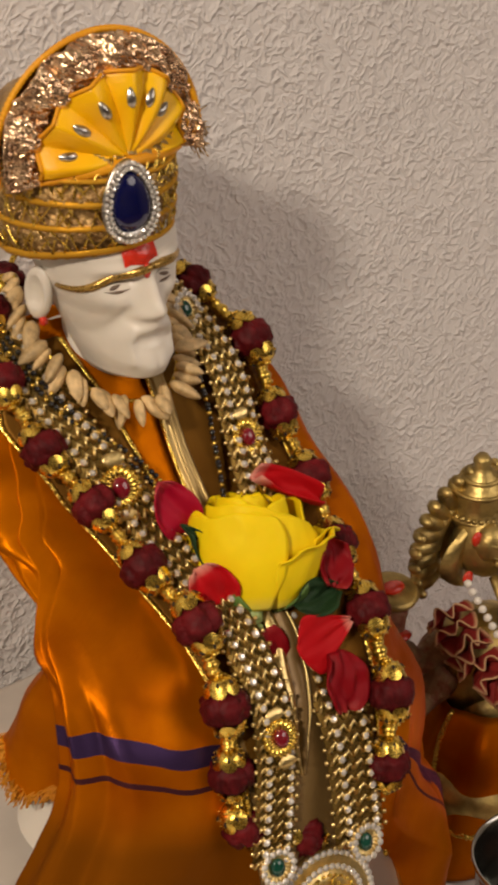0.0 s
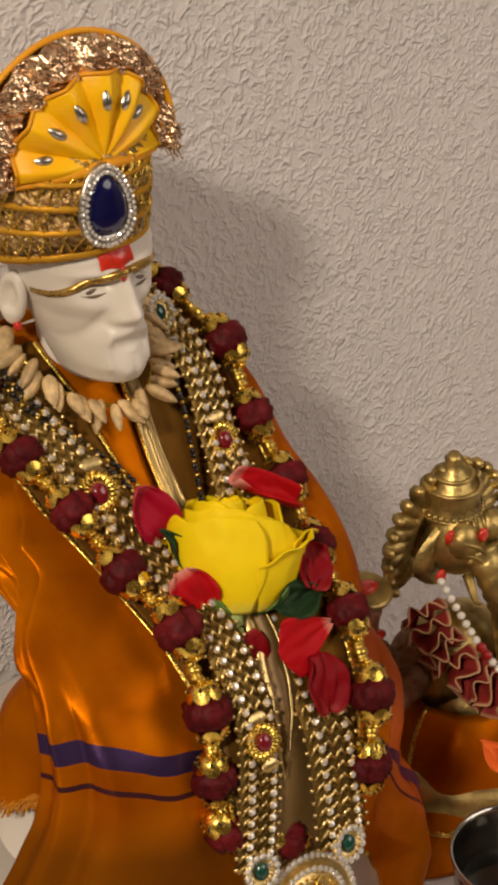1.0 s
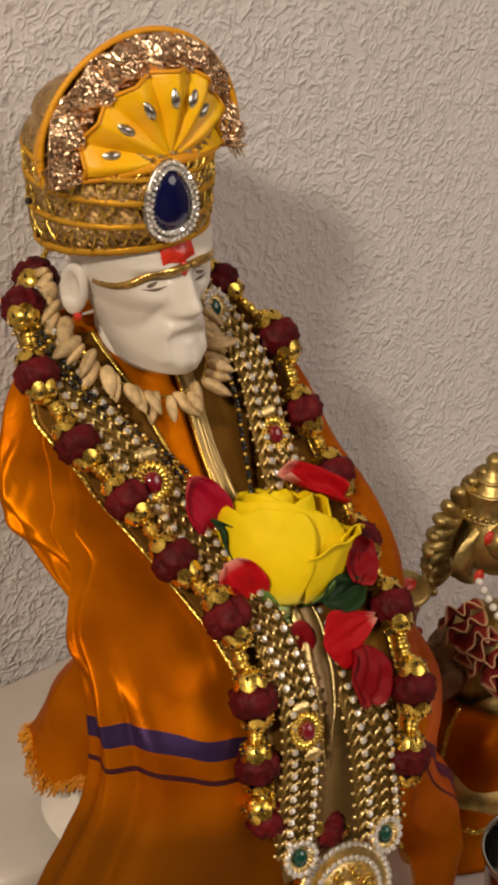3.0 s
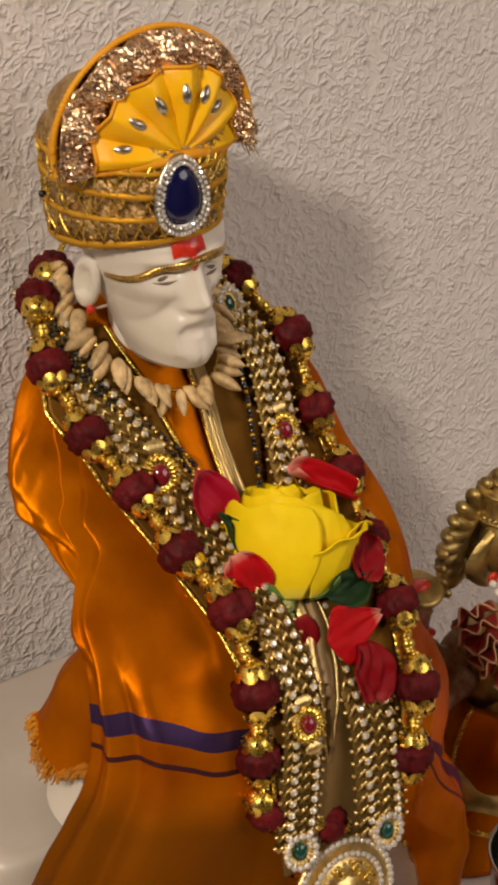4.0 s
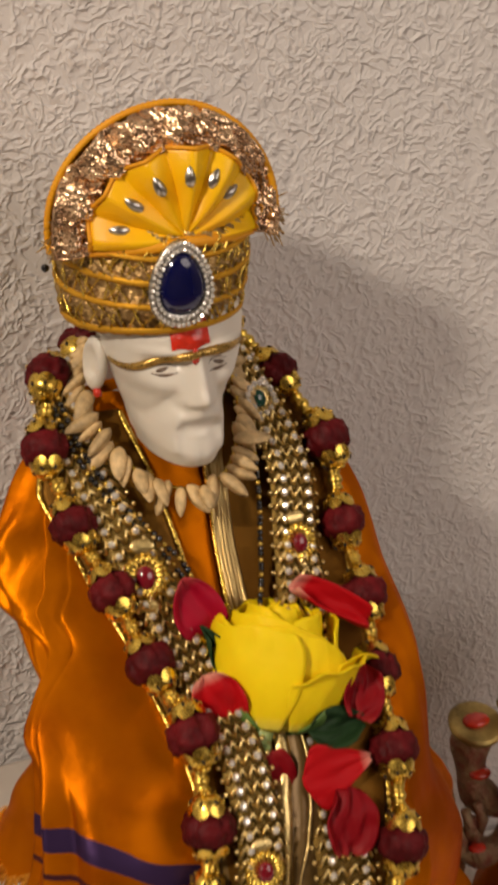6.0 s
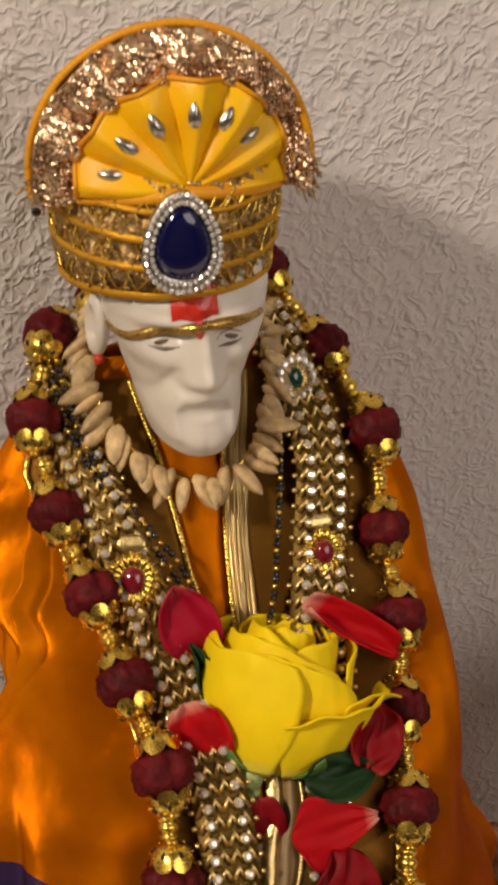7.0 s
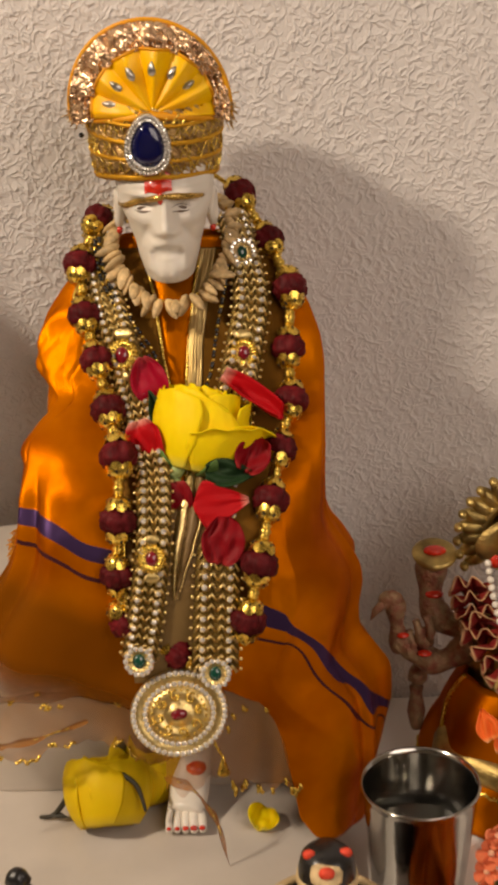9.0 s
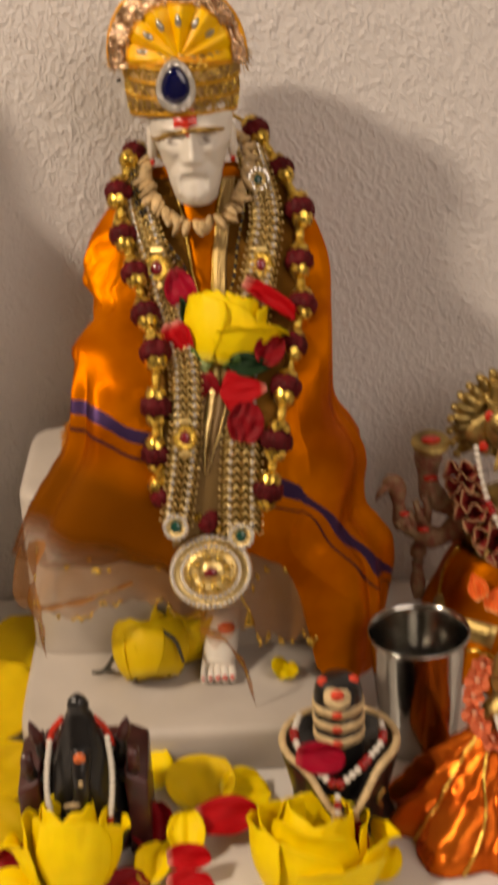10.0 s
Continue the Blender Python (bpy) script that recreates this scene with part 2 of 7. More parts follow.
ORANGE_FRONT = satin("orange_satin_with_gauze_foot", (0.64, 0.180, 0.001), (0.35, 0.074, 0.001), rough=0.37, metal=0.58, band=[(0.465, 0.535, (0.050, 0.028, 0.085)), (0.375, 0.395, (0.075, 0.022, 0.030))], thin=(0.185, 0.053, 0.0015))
ORANGE_PLAIN = satin("plain_orange_satin", (0.64, 0.180, 0.001), (0.35, 0.074, 0.001), rough=0.37, metal=0.58)
ORANGE_EDGE = satin("orange_braid", (0.66, 0.27, 0.008), (0.48, 0.16, 0.005), rough=0.6, metal=0.0)
AMBER_BRAID = satin("amber_braid", (0.84, 0.40, 0.008), (0.70, 0.27, 0.005), rough=0.5, metal=0.10)
BAND_GOLD = satin("yellow_gold_band", (0.66, 0.36, 0.035), (0.50, 0.24, 0.020), rough=0.40, metal=0.35)
YELLOW_SATIN = satin("yellow_orange_satin", (0.98, 0.66, 0.001), (0.93, 0.42, 0.001), rough=0.36, metal=0.0)
TAN_SATIN = satin("tan_gold_satin", (0.185, 0.088, 0.015), (0.115, 0.048, 0.007), rough=0.38, metal=0.35)
PALE_SATIN = satin("pale_gold_satin", (0.62, 0.46, 0.20), (0.42, 0.29, 0.11), rough=0.30, metal=0.75)
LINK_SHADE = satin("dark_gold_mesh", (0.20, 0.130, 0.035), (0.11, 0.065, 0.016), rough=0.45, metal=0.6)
SASH_TAN = satin("light_tan_satin", (0.22, 0.135, 0.045), (0.14, 0.080, 0.024), rough=0.4, metal=0.25)
RED_SATIN = satin("orange_red_satin", (0.80, 0.21, 0.020), (0.46, 0.07, 0.008), rough=0.22, metal=0.7)
BROWN_GAUZE = sheer("twisted_brown_gauze", (0.33, 0.125, 0.014), 0.72)
SHEER_TAN = sheer("sheer_tan_cloth", (0.36, 0.150, 0.032), 0.42)
FOIL_RUFFLE = surface("crinkled_gold_foil_cloth", (0.86, 0.61, 0.38), 0.22, metal=0.95, second=(0.40, 0.23, 0.13), vary=0.3, scale=170, bump=0.55, bump_scale=330, depth=0.0022)
BROCADE = surface("gold_brocade", (0.56, 0.375, 0.15), 0.30, metal=0.8, second=(0.30, 0.175, 0.07), vary=0.3, scale=160, bump=0.8, bump_scale=700, depth=0.0015)
SEED_BROWN = surface("maroon_seed", (0.110, 0.006, 0.008), 0.55, spec=0.14, vary=0.2, scale=200, bump=0.45, bump_scale=520, second=(0.055, 0.003, 0.004), island=0.2, depth=0.0012)
POD = surface("dry_pod_husk", (0.60, 0.42, 0.20), 0.48, vary=0.35, scale=240, bump=0.5, bump_scale=800, island=0.2)
HOLE = surface("dark_opening", (0.022, 0.013, 0.005), 0.8, vary=0.2, scale=300, bump=0.0)
BLACK_BEAD = glassy("black_glass_bead", (0.012, 0.010, 0.010), 0.08)
CRYSTAL = surface("foil_backed_rhinestone", (0.93, 0.90, 0.84), 0.12, metal=0.62, vary=0.06, scale=900, bump=0.0, coat=0.8)
SAPPHIRE = glassy("deep_blue_glass", (0.002, 0.004, 0.060), 0.10)
RUBY = glassy("ruby_glass", (0.22, 0.008, 0.018), 0.12)
EMERALD = glassy("green_glass", (0.006, 0.07, 0.045), 0.1)
SILVER_FOIL = surface("silver_foil_sequin", (0.55, 0.53, 0.49), 0.30, metal=1.0, vary=0.4, scale=300, bump=0.1, bump_scale=300)
PEARL = surface("pearl", (0.72, 0.68, 0.60), 0.22, vary=0.12, scale=300, bump=0.0, coat=0.5)
YELLOW_PETAL = petal_mat("yellow_rose_petal", (0.90, 0.66, 0.006), (0.76, 0.64, 0.08))
# the yellow petal again, duller and more orange, with shade painted in
SHADED_PETAL = petal_mat("wilting_yellow_petal", (0.68, 0.46, 0.006), (0.56, 0.40, 0.03))
RED_PETAL = petal_mat("red_rose_petal", (0.46, 0.004, 0.008), (0.66, 0.26, 0.20))
DARK_PETAL = petal_mat("dark_red_rose_petal", (0.21, 0.002, 0.006), (0.30, 0.02, 0.02))
PINK_PETAL = petal_mat("salmon_pink_petal", (0.72, 0.20, 0.09), (0.75, 0.40, 0.25))
ORANGE_PETAL = petal_mat("orange_coral_petal", (0.78, 0.15, 0.025), (0.75, 0.35, 0.12))
MAROON_FRILL = petal_mat("maroon_cloth_with_tan_edge", (0.23, 0.022, 0.018), (0.46, 0.27, 0.14))
ARM_PAINT = surface("dull_brass_smeared_with_red_powder", (0.30, 0.21, 0.11), 0.6, metal=0.3, vary=0.3, scale=190, bump=0.8, bump_scale=420, second=(0.24, 0.075, 0.045), depth=0.002)
LEAF = surface("green_sepal", (0.10, 0.19, 0.04), 0.45, vary=0.3, scale=80, bump=0.2, bump_scale=500)
DARK_LEAF = surface("dark_green_leaf", (0.016, 0.042, 0.014), 0.6, spec=0.2, vary=0.3, scale=80, bump=0.2, bump_scale=500)
STEM = surface("pale_green_stem", (0.30, 0.38, 0.12), 0.45, vary=0.2, scale=80, bump=0.2, bump_scale=500)
DRY_STEM = surface("dry_dark_stalk", (0.03, 0.025, 0.012), 0.6, vary=0.3, scale=80, bump=0.2, bump_scale=500)
BLACK_STONE = surface("glossy_black_stone", (0.012, 0.011, 0.011), 0.30, vary=0.4, scale=120, bump=0.15, bump_scale=500, coat=0.12)
MAROON_STONE = surface("dark_maroon_lacquer", (0.050, 0.008, 0.008), 0.45, vary=0.4, scale=120, bump=0.15, bump_scale=500, coat=0.4)
CREAM_PASTE = surface("cream_sandal_paste", (0.62, 0.46, 0.24), 0.6, vary=0.2, scale=220, bump=0.5, bump_scale=700)
RED_PASTE = surface("red_powder_paste", (0.68, 0.055, 0.02), 0.6, vary=0.25, scale=200, bump=0.3, bump_scale=700)
CRIMSON_PETAL = petal_mat("crimson_rose_petal", (0.34, 0.003, 0.022), (0.45, 0.05, 0.06))
CORAL = surface("coral_orange_paint", (0.72, 0.16, 0.04), 0.4, vary=0.25, scale=200, bump=0.2, bump_scale=700)

# ---------------------------------------------------------------- mesh helpers
def finish(name, bm, mat, parent=None, label="", smooth=True, solid=0.0):
    """Link a bmesh as one object; parent: the thing or part that it belongs to."""
    data = bpy.data.meshes.new(name)
    bm.normal_update()
    bm.to_mesh(data)
    bm.free()
    for m in mat if isinstance(mat, (list, tuple)) else [mat]:
        data.materials.append(m)
    if smooth:
        data.polygons.foreach_set("use_smooth", [True] * len(data.polygons))
    ob = new(name, data)
    ob.parent = parent
    if label:
        ob["label"] = label
    if solid:
        mod = ob.modifiers.new("thickness", "SOLIDIFY")
        mod.thickness, mod.offset = solid, 0.0
    return ob


def part(name, bm, mat, parent, label="", smooth=True, solid=0.0):
    return finish(name, bm, mat, parent, label, smooth, solid)


def again(ob, m, parent):
    """Another part on the same mesh, at the pose m."""
    o = new(ob.name.split(".")[0], ob.data)
    o.matrix_basis = m
    o.parent = parent
    for key in ("label",):
        if key in ob:
            o[key] = ob[key]
    return o


def thing(name, label, category, place=(0, 0, 0), group=""):
    ob = new(name)
    ob.location = place
    ob.empty_display_size = 0.01
    return tagged(ob, label, category, group)


def sheet(bm, fn, nu, nv, closed=False, mat=0, uvs=True):
    """A grid surface: fn(u, v) with u and v from 0 to 1."""
    layer = bm.loops.layers.uv.verify() if uvs else None
    cols = nu if closed else nu + 1
    vs = [[bm.verts.new(fn(i / nu, j / nv)) for i in range(cols)] for j in range(nv + 1)]
    for j in range(nv):
        for i in range(nu):
            k = (i + 1) % cols
            f = bm.faces.new((vs[j][i], vs[j][k], vs[j + 1][k], vs[j + 1][i]))
            f.material_index = mat
            if layer:
                for loop, (a, b) in zip(f.loops, ((i, j), (i + 1, j), (i + 1, j + 1), (i, j + 1))):
                    loop[layer].uv = (a / nu, b / nv)
    return vs


def lathe(bm, profile, n=24, m=None, mat=0, wave=None, cap=True):
    """A turned solid about z. profile: (radius, height) rows; wave(angle, row) scales the radius or lifts the row."""
    m = m or Matrix()
    rings = []
    for k, (r, h) in enumerate(profile):
        ring = []
        for i in range(n):
            a = 2 * math.pi * i / n
            s, lift = wave(a, k) if wave else (1, 0)
            ring.append(bm.verts.new(m @ Vector((r * s * math.cos(a), r * s * math.sin(a), h + lift))))
        rings.append(ring)
    for lo, hi in zip(rings, rings[1:]):
        for i in range(n):
            f = bm.faces.new((lo[i], lo[(i + 1) % n], hi[(i + 1) % n], hi[i]))
            f.material_index = mat
    if cap:
        for ring, flip in ((rings[0], True), (rings[-1], False)):
            f = bm.faces.new(list(reversed(ring)) if flip else ring)
            f.material_index = mat
    return rings


def smooth_path(points, n):
    """Catmull-Rom through the points, at n + 1 even steps of the parameter."""
    p = [Vector(q) for q in points]
    p = [2 * p[0] - p[1]] + p + [2 * p[-1] - p[-2]]
    out = []
    for i in range(n + 1):
        s = i / n * (len(p) - 3)
        k = min(int(s), len(p) - 4)
        t = s - k
        a, b, c, d = p[k : k + 4]
        out.append(0.5 * (2 * b + (c - a) * t + (2 * a - 5 * b + 4 * c - d) * t * t + (3 * b - a - 3 * c + d) * t**3))
    return out


def even_path(points, count):
    """count points at even distances along the smooth path."""
    fine = smooth_path(points, 300)
    run = [0.0]
    for a, b in zip(fine, fine[1:]):
        run.append(run[-1] + (b - a).length)
    out, k = [], 0
    for i in range(count):
        want = run[-1] * i / max(1, count - 1)
        while k < len(run) - 2 and run[k + 1] < want:
            k += 1
        t = (want - run[k]) / max(1e-9, run[k + 1] - run[k])
        out.append(fine[k].lerp(fine[k + 1], t))
    return out


def tube(bm, path, radius, n=8, mat=0, flat=1.0):
    """A tube along the path; radius: a number or a function of 0 to 1; flat squeezes it."""
    up = Vector((0, 0, 1))
    rings = []
    for i, p in enumerate(path):
        way = (path[min(i + 1, len(path) - 1)] - path[max(i - 1, 0)]).normalized()
        side = way.cross(up)
        side = side.normalized() if side.length > 0.05 else Vector((1, 0, 0))
        other = side.cross(way)
        r = radius(i / (len(path) - 1)) if callable(radius) else radius
        rings.append([bm.verts.new(p + r * (math.cos(a) * side + flat * math.sin(a) * other)) for a in (2 * math.pi * k / n for k in range(n))])
    for lo, hi in zip(rings, rings[1:]):
        for i in range(n):
            f = bm.faces.new((lo[i], lo[(i + 1) % n], hi[(i + 1) % n], hi[i]))
            f.material_index = mat
    for ring in (list(reversed(rings[0])), rings[-1]):
        f = bm.faces.new(ring)
        f.material_index = mat


def ball(bm, center, r, squash=(1, 1, 1), sub=2, mat=0, m=None):
    made = bmesh.ops.create_icosphere(bm, subdivisions=sub, radius=1.0)
    mm = (m or Matrix.Translation(center)) @ Matrix.Diagonal((r * squash[0], r * squash[1], r * squash[2], 1))
    for v in made["verts"]:
        v.co = mm @ v.co
        for f in v.link_faces:
            f.material_index = mat
    return made["verts"]


def block(bm, lo, hi, bevel=0.002, mat=0):
    made = bmesh.ops.create_cube(bm, size=1.0)
    for v in made["verts"]:
        v.co = Vector([lo[k] + (v.co[k] + 0.5) * (hi[k] - lo[k]) for k in range(3)])
    if bevel:
        edges = list({e for v in made["verts"] for e in v.link_edges})
        bmesh.ops.bevel(bm, geom=edges, offset=bevel, segments=3, affect="EDGES", profile=0.5)


def aim(place, way, spin=0.0, scale=1.0):
    """A pose at place whose z axis points along way."""
    q = Vector(way).to_track_quat("Z", "Y").to_matrix().to_4x4()
    return Matrix.Translation(place) @ q @ Matrix.Rotation(spin, 4, "Z") @ Matrix.Scale(scale, 4)


def bump_at(x, z, cx, cz, sx, sz):
    return math.exp(-(((x - cx) / sx) ** 2) - (((z - cz) / sz) ** 2))


def curve_at(rows, z):
    """Straight interpolation in rows of (key, value, ...), keys falling or rising."""
    rows = sorted(rows)
    if z <= rows[0][0]:
        return rows[0][1:]
    for a, b in zip(rows, rows[1:]):
        if z <= b[0]:
            t = (z - a[0]) / (b[0] - a[0])
            t = t * t * (3 - 2 * t) * 0.4 + t * 0.6
            return tuple(p + (q - p) * t for p, q in zip(a[1:], b[1:]))
    return rows[-1][1:]


# ---------------------------------------------------------------- setting
bm = bmesh.new()
block(bm, (-1.6, 0.0, -0.75), (1.6, 0.12, 1.75), 0)
tagged(finish("wall_back", bm, WALLPAPER, smooth=False), "off-white wall with embossed wisp-patterned wallpaper behind the shrine", "wall", kind="structure")
bm = bmesh.new()
block(bm, (-1.6, -2.5, -0.79), (1.6, 0.12, -0.75), 0)
tagged(finish("floor", bm, FLOOR_WOOD, smooth=False), "brown wooden floor of the room", "floor", kind="structure")
bm = bmesh.new()
block(bm, (-1.6, -2.5, 1.75), (1.6, 0.12, 1.83), 0)
tagged(finish("ceiling", bm, PAINT, smooth=False), "beige painted ceiling", "ceiling", kind="structure")
for name, lo, hi in (("wall_left", (-1.7, -2.5, -0.75), (-1.6, 0.12, 1.75)), ("wall_right", (1.6, -2.5, -0.75), (1.7, 0.12, 1.75)), ("wall_front", (-1.6, -2.6, -0.75), (1.6, -2.5, 1.75))):
    bm = bmesh.new()
    block(bm, lo, hi, 0)
    tagged(finish(name, bm, PAINT, smooth=False), "plain beige painted room wall", "wall", kind="structure")

table = thing("shrine_table", "white lacquered low table pushed against the wall", "table")
bm = bmesh.new()
block(bm, (-0.55, -0.52, -0.03), (0.62, -0.004, 0.0), 0.003)
part("tabletop", bm, TABLE_WHITE, table)
for x in (-0.50, 0.57):
    for y in (-0.47, -0.06):
        bm = bmesh.new()
        block(bm, (x - 0.025, y - 0.025, -0.75), (x + 0.025, y + 0.025, -0.03), 0.003)
        part("leg", bm, TABLE_WHITE, table)

# ---------------------------------------------------------------- statue and its seat
def rounded_slab(bm, center, half, z0, z1, power=3.0, edge=0.006, n=64):
    cx, cy = center
    rows = [(1 - edge * 0.3 / half[0], z0), (1, z0 + edge * 0.4)] + [(1 - (edge - edge * math.sin(a)) / half[0], z1 - edge + edge * (1 - math.cos(a)) ** 0.5 * 1.0) for a in ()]
    rows += [(1, z1 - edge), (1 - edge * 0.1 / half[0], z1 - edge * 0.45), (1 - edge * 0.4 / half[0], z1 - edge * 0.12), (1 - edge / half[0], z1), (0.5, z1 + 0.0003)]
    rings = []
    for s, z in rows:
        ring = []
        for i in range(n):
            a = 2 * math.pi * i / n
            c, d = math.cos(a), math.sin(a)
            k = (abs(c) ** power + abs(d) ** power) ** (-1 / power)
            ring.append(bm.verts.new((cx + half[0] * s * k * c, cy + half[1] * s * k * d, z)))
        rings.append(ring)
    for lo, hi in zip(rings, rings[1:]):
        for i in range(n):
            bm.faces.new((lo[i], lo[(i + 1) % n], hi[(i + 1) % n], hi[i]))
    bm.faces.new(list(reversed(rings[0])))
    bm.faces.new(rings[-1])


pedestal = thing("statue_pedestal", "white marble seat and footstep carrying the seated statue", "pedestal")
bm = bmesh.new()
rounded_slab(bm, (-0.020, -0.074), (0.090, 0.050), 0.028, 0.134, 9.0, 0.007)
part("seat", bm, PLINTH, pedestal)
bm = bmesh.new()
rounded_slab(bm, (-0.022, -0.112), (0.090, 0.094), 0.0, 0.0285, 9.0, 0.006)
part("footstep", bm, PLINTH, pedestal)

# body profile: height, left x, right x, front y, back y
BODY = [
    (0.298, -0.020, 0.036, -0.046, -0.036),
    (0.290, -0.034, 0.048, -0.054, -0.035),
    (0.278, -0.051, 0.060, -0.065, -0.046),
    (0.266, -0.060, 0.066, -0.076, -0.054),
    (0.255, -0.064, 0.070, -0.085, -0.057),
    (0.244, -0.064, 0.0715, -0.094, -0.060),
    (0.236, -0.0590, 0.0708, -0.104, -0.068),
    (0.228, -0.0615, 0.0697, -0.121, -0.092),
    (0.219, -0.0665, 0.0690, -0.134, -0.104),
    (0.207, -0.0690, 0.0685, -0.149, -0.100),
    (0.190, -0.0705, 0.0685, -0.161, -0.090),
    (0.181, -0.0715, 0.0705, -0.164, -0.086),
    (0.170, -0.0755, 0.0780, -0.167, -0.082),
    (0.158, -0.0835, 0.0835, -0.169, -0.076),
    (0.146, -0.0915, 0.0840, -0.171, -0.068),
    (0.133, -0.099, 0.0810, -0.172, -0.066),
    (0.121, -0.105, 0.0805, -0.173, -0.064),
    (0.110, -0.1095, 0.0885, -0.174, -0.063),
    (0.098, -0.111, 0.0955, -0.174, -0.062),
    (0.080, -0.112, 0.0965, -0.175, -0.062),
    (0.055, -0.112, 0.0940, -0.176, -0.062),
    (0.025, -0.112, 0.0890, -0.176, -0.062),
]
POWER = 2.5


def soft_rows(rows, reach=0.0038, step=0.002):
    """The same profile at even heights, with its corners rounded off."""
    lo, hi = min(r[0] for r in rows), max(r[0] for r in rows)
    out = []
    for i in range(int(round((hi - lo) / step)) + 1):
        z = lo + i * step
        total, sums = 0.0, [0.0] * 4
        for k in range(-6, 7):
            w = math.exp(-((k / 3.0) ** 2))
            q = curve_at(rows, z + k * reach / 3)
            total += w
            sums = [a + w * b for a, b in zip(sums, q)]
        out.append((z, *[a / total for a in sums]))
    return out


BODY = soft_rows(BODY)


def body_row(z):
    s = max(0.0, min(len(BODY) - 1.001, (z - BODY[0][0]) / 0.002))
    k = int(s)
    return tuple(a + (b - a) * (s - k) for a, b in zip(BODY[k][1:], BODY[k + 1][1:]))



def body_power(z):
    return 2.1 + 0.3 * max(0.0, min(1.0, (0.27 - z) / 0.03)) + 0.8 * max(0.0, min(1.0, (0.240 - z) / 0.025))


def body_front(x, z, out=0.0):
    """The place on the front of the clothed body at x and z, pushed out by so much."""
    xl, xr, yf, yb = body_row(z)
    cx, cy, a, b = (xl + xr) / 2, (yf + yb) / 2, (xr - xl) / 2, (yb - yf) / 2
    s = min(0.985, abs((x - cx) / a))
    p = body_power(z)
    return Vector((x, cy - b * (1 - s**p) ** (1 / p) - out, z))


def ease(t):
    t = max(0.0, min(1.0, t))
    return t * t * (3 - 2 * t)


def to_line(x, z, x0, z0, x1, z1):
    """Distance from the place x, z to a straight piece between two places."""
    t = max(0.0, min(1.0, ((x - x0) * (x1 - x0) + (z - z0) * (z1 - z0)) / ((x1 - x0) ** 2 + (z1 - z0) ** 2)))
    return math.hypot(x - x0 - t * (x1 - x0), z - z0 - t * (z1 - z0))


def head_point(a, h):
    """The marble head: a is the angle from the face, h runs from under the chin to the crown."""
    z = 0.2868 + 0.0637 * h
    half, front, back = curve_at([(0.0, 0.0098, 0.0180, 0.004), (0.05, 0.0120, 0.0258, 0.008), (0.2, 0.0146, 0.0276, 0.018), (0.42, 0.0184, 0.0256, 0.026), (0.6, 0.0222, 0.0264, 0.030), (0.76, 0.0232, 0.0260, 0.031), (0.84, 0.0228, 0.0232, 0.030), (1.0, 0.0210, 0.0190, 0.026)], h)
    c, s = math.cos(a), math.sin(a)
    x, y = half * s, -(front if c > 0 else back) * (abs(c) ** 0.85) * (1 if c > 0 else -1)
    if c > 0:
        f = 0.0
        m = abs(x)
        # long straight nose, its tip and wings
        f += 0.0050 * bump_at(m, z, 0, 0.3220, 0.0036, 0.0085)
        f += 0.0056 * bump_at(m, z, 0, 0.3158, 0.0046, 0.0040)
        f += 0.0026 * bump_at(m, z, 0.0046, 0.3146, 0.0024, 0.0022)
        # broad moustache over a sunken mouth, running down at both sides into the squared beard
        near = min(to_line(m, z, 0.0, 0.3096, 0.0066, 0.3086), to_line(m, z, 0.0066, 0.3086, 0.0092, 0.3050), to_line(m, z, 0.0092, 0.3050, 0.0092, 0.2970))
        f += 0.0027 * math.exp(-((near / 0.0026) ** 2)) * (1 - 0.62 * ease((m - 0.0075) / 0.003))
        f -= 0.0004 * bump_at(m, z, 0, 0.3036, 0.0070, 0.0028)
        f += 0.0006 * bump_at(m, z, 0, 0.3018, 0.0040, 0.0014)
        f += 0.0030 * bump_at(m, z, 0.0034, 0.2945, 0.0074, 0.0050)
        # folds from the nose to the moustache, hollow cheeks, cheekbones
        f -= 0.0019 * math.exp(-((to_line(m, z, 0.0072, 0.3152, 0.0140, 0.3050) / 0.0022) ** 2))
        f += 0.0016 * bump_at(m, z, 0.0130, 0.3192, 0.0052, 0.0038)
        f -= 0.0030 * bump_at(m, z, 0.0160, 0.3085, 0.0042, 0.0080)
        # sockets, lids and brows
        f -= 0.0046 * bump_at(m, z, 0.0086, 0.3264, 0.0058, 0.0032)
        f += 0.0020 * bump_at(m, z, 0.0090, 0.3250, 0.0042, 0.0018)
        f += 0.0018 * bump_at(m, z, 0.0088, 0.3312, 0.0078, 0.0020)
        y -= f * ease(c / 0.22)
    return Vector((0.0002 + 0.0016 * (1 - h) + x, -0.0680 + y + 0.0015 * (1 - h), z))


def on_face(x, z, out=0.0):
    """The place on the face at x and z."""
    h = (z - 0.2868) / 0.0637
    lo, hi = -1.5, 1.5
    for _ in range(40):
        mid = (lo + hi) / 2
        lo, hi = (mid, hi) if head_point(mid, h).x < x else (lo, mid)
    return head_point(lo, h) + Vector((0, -out, 0))


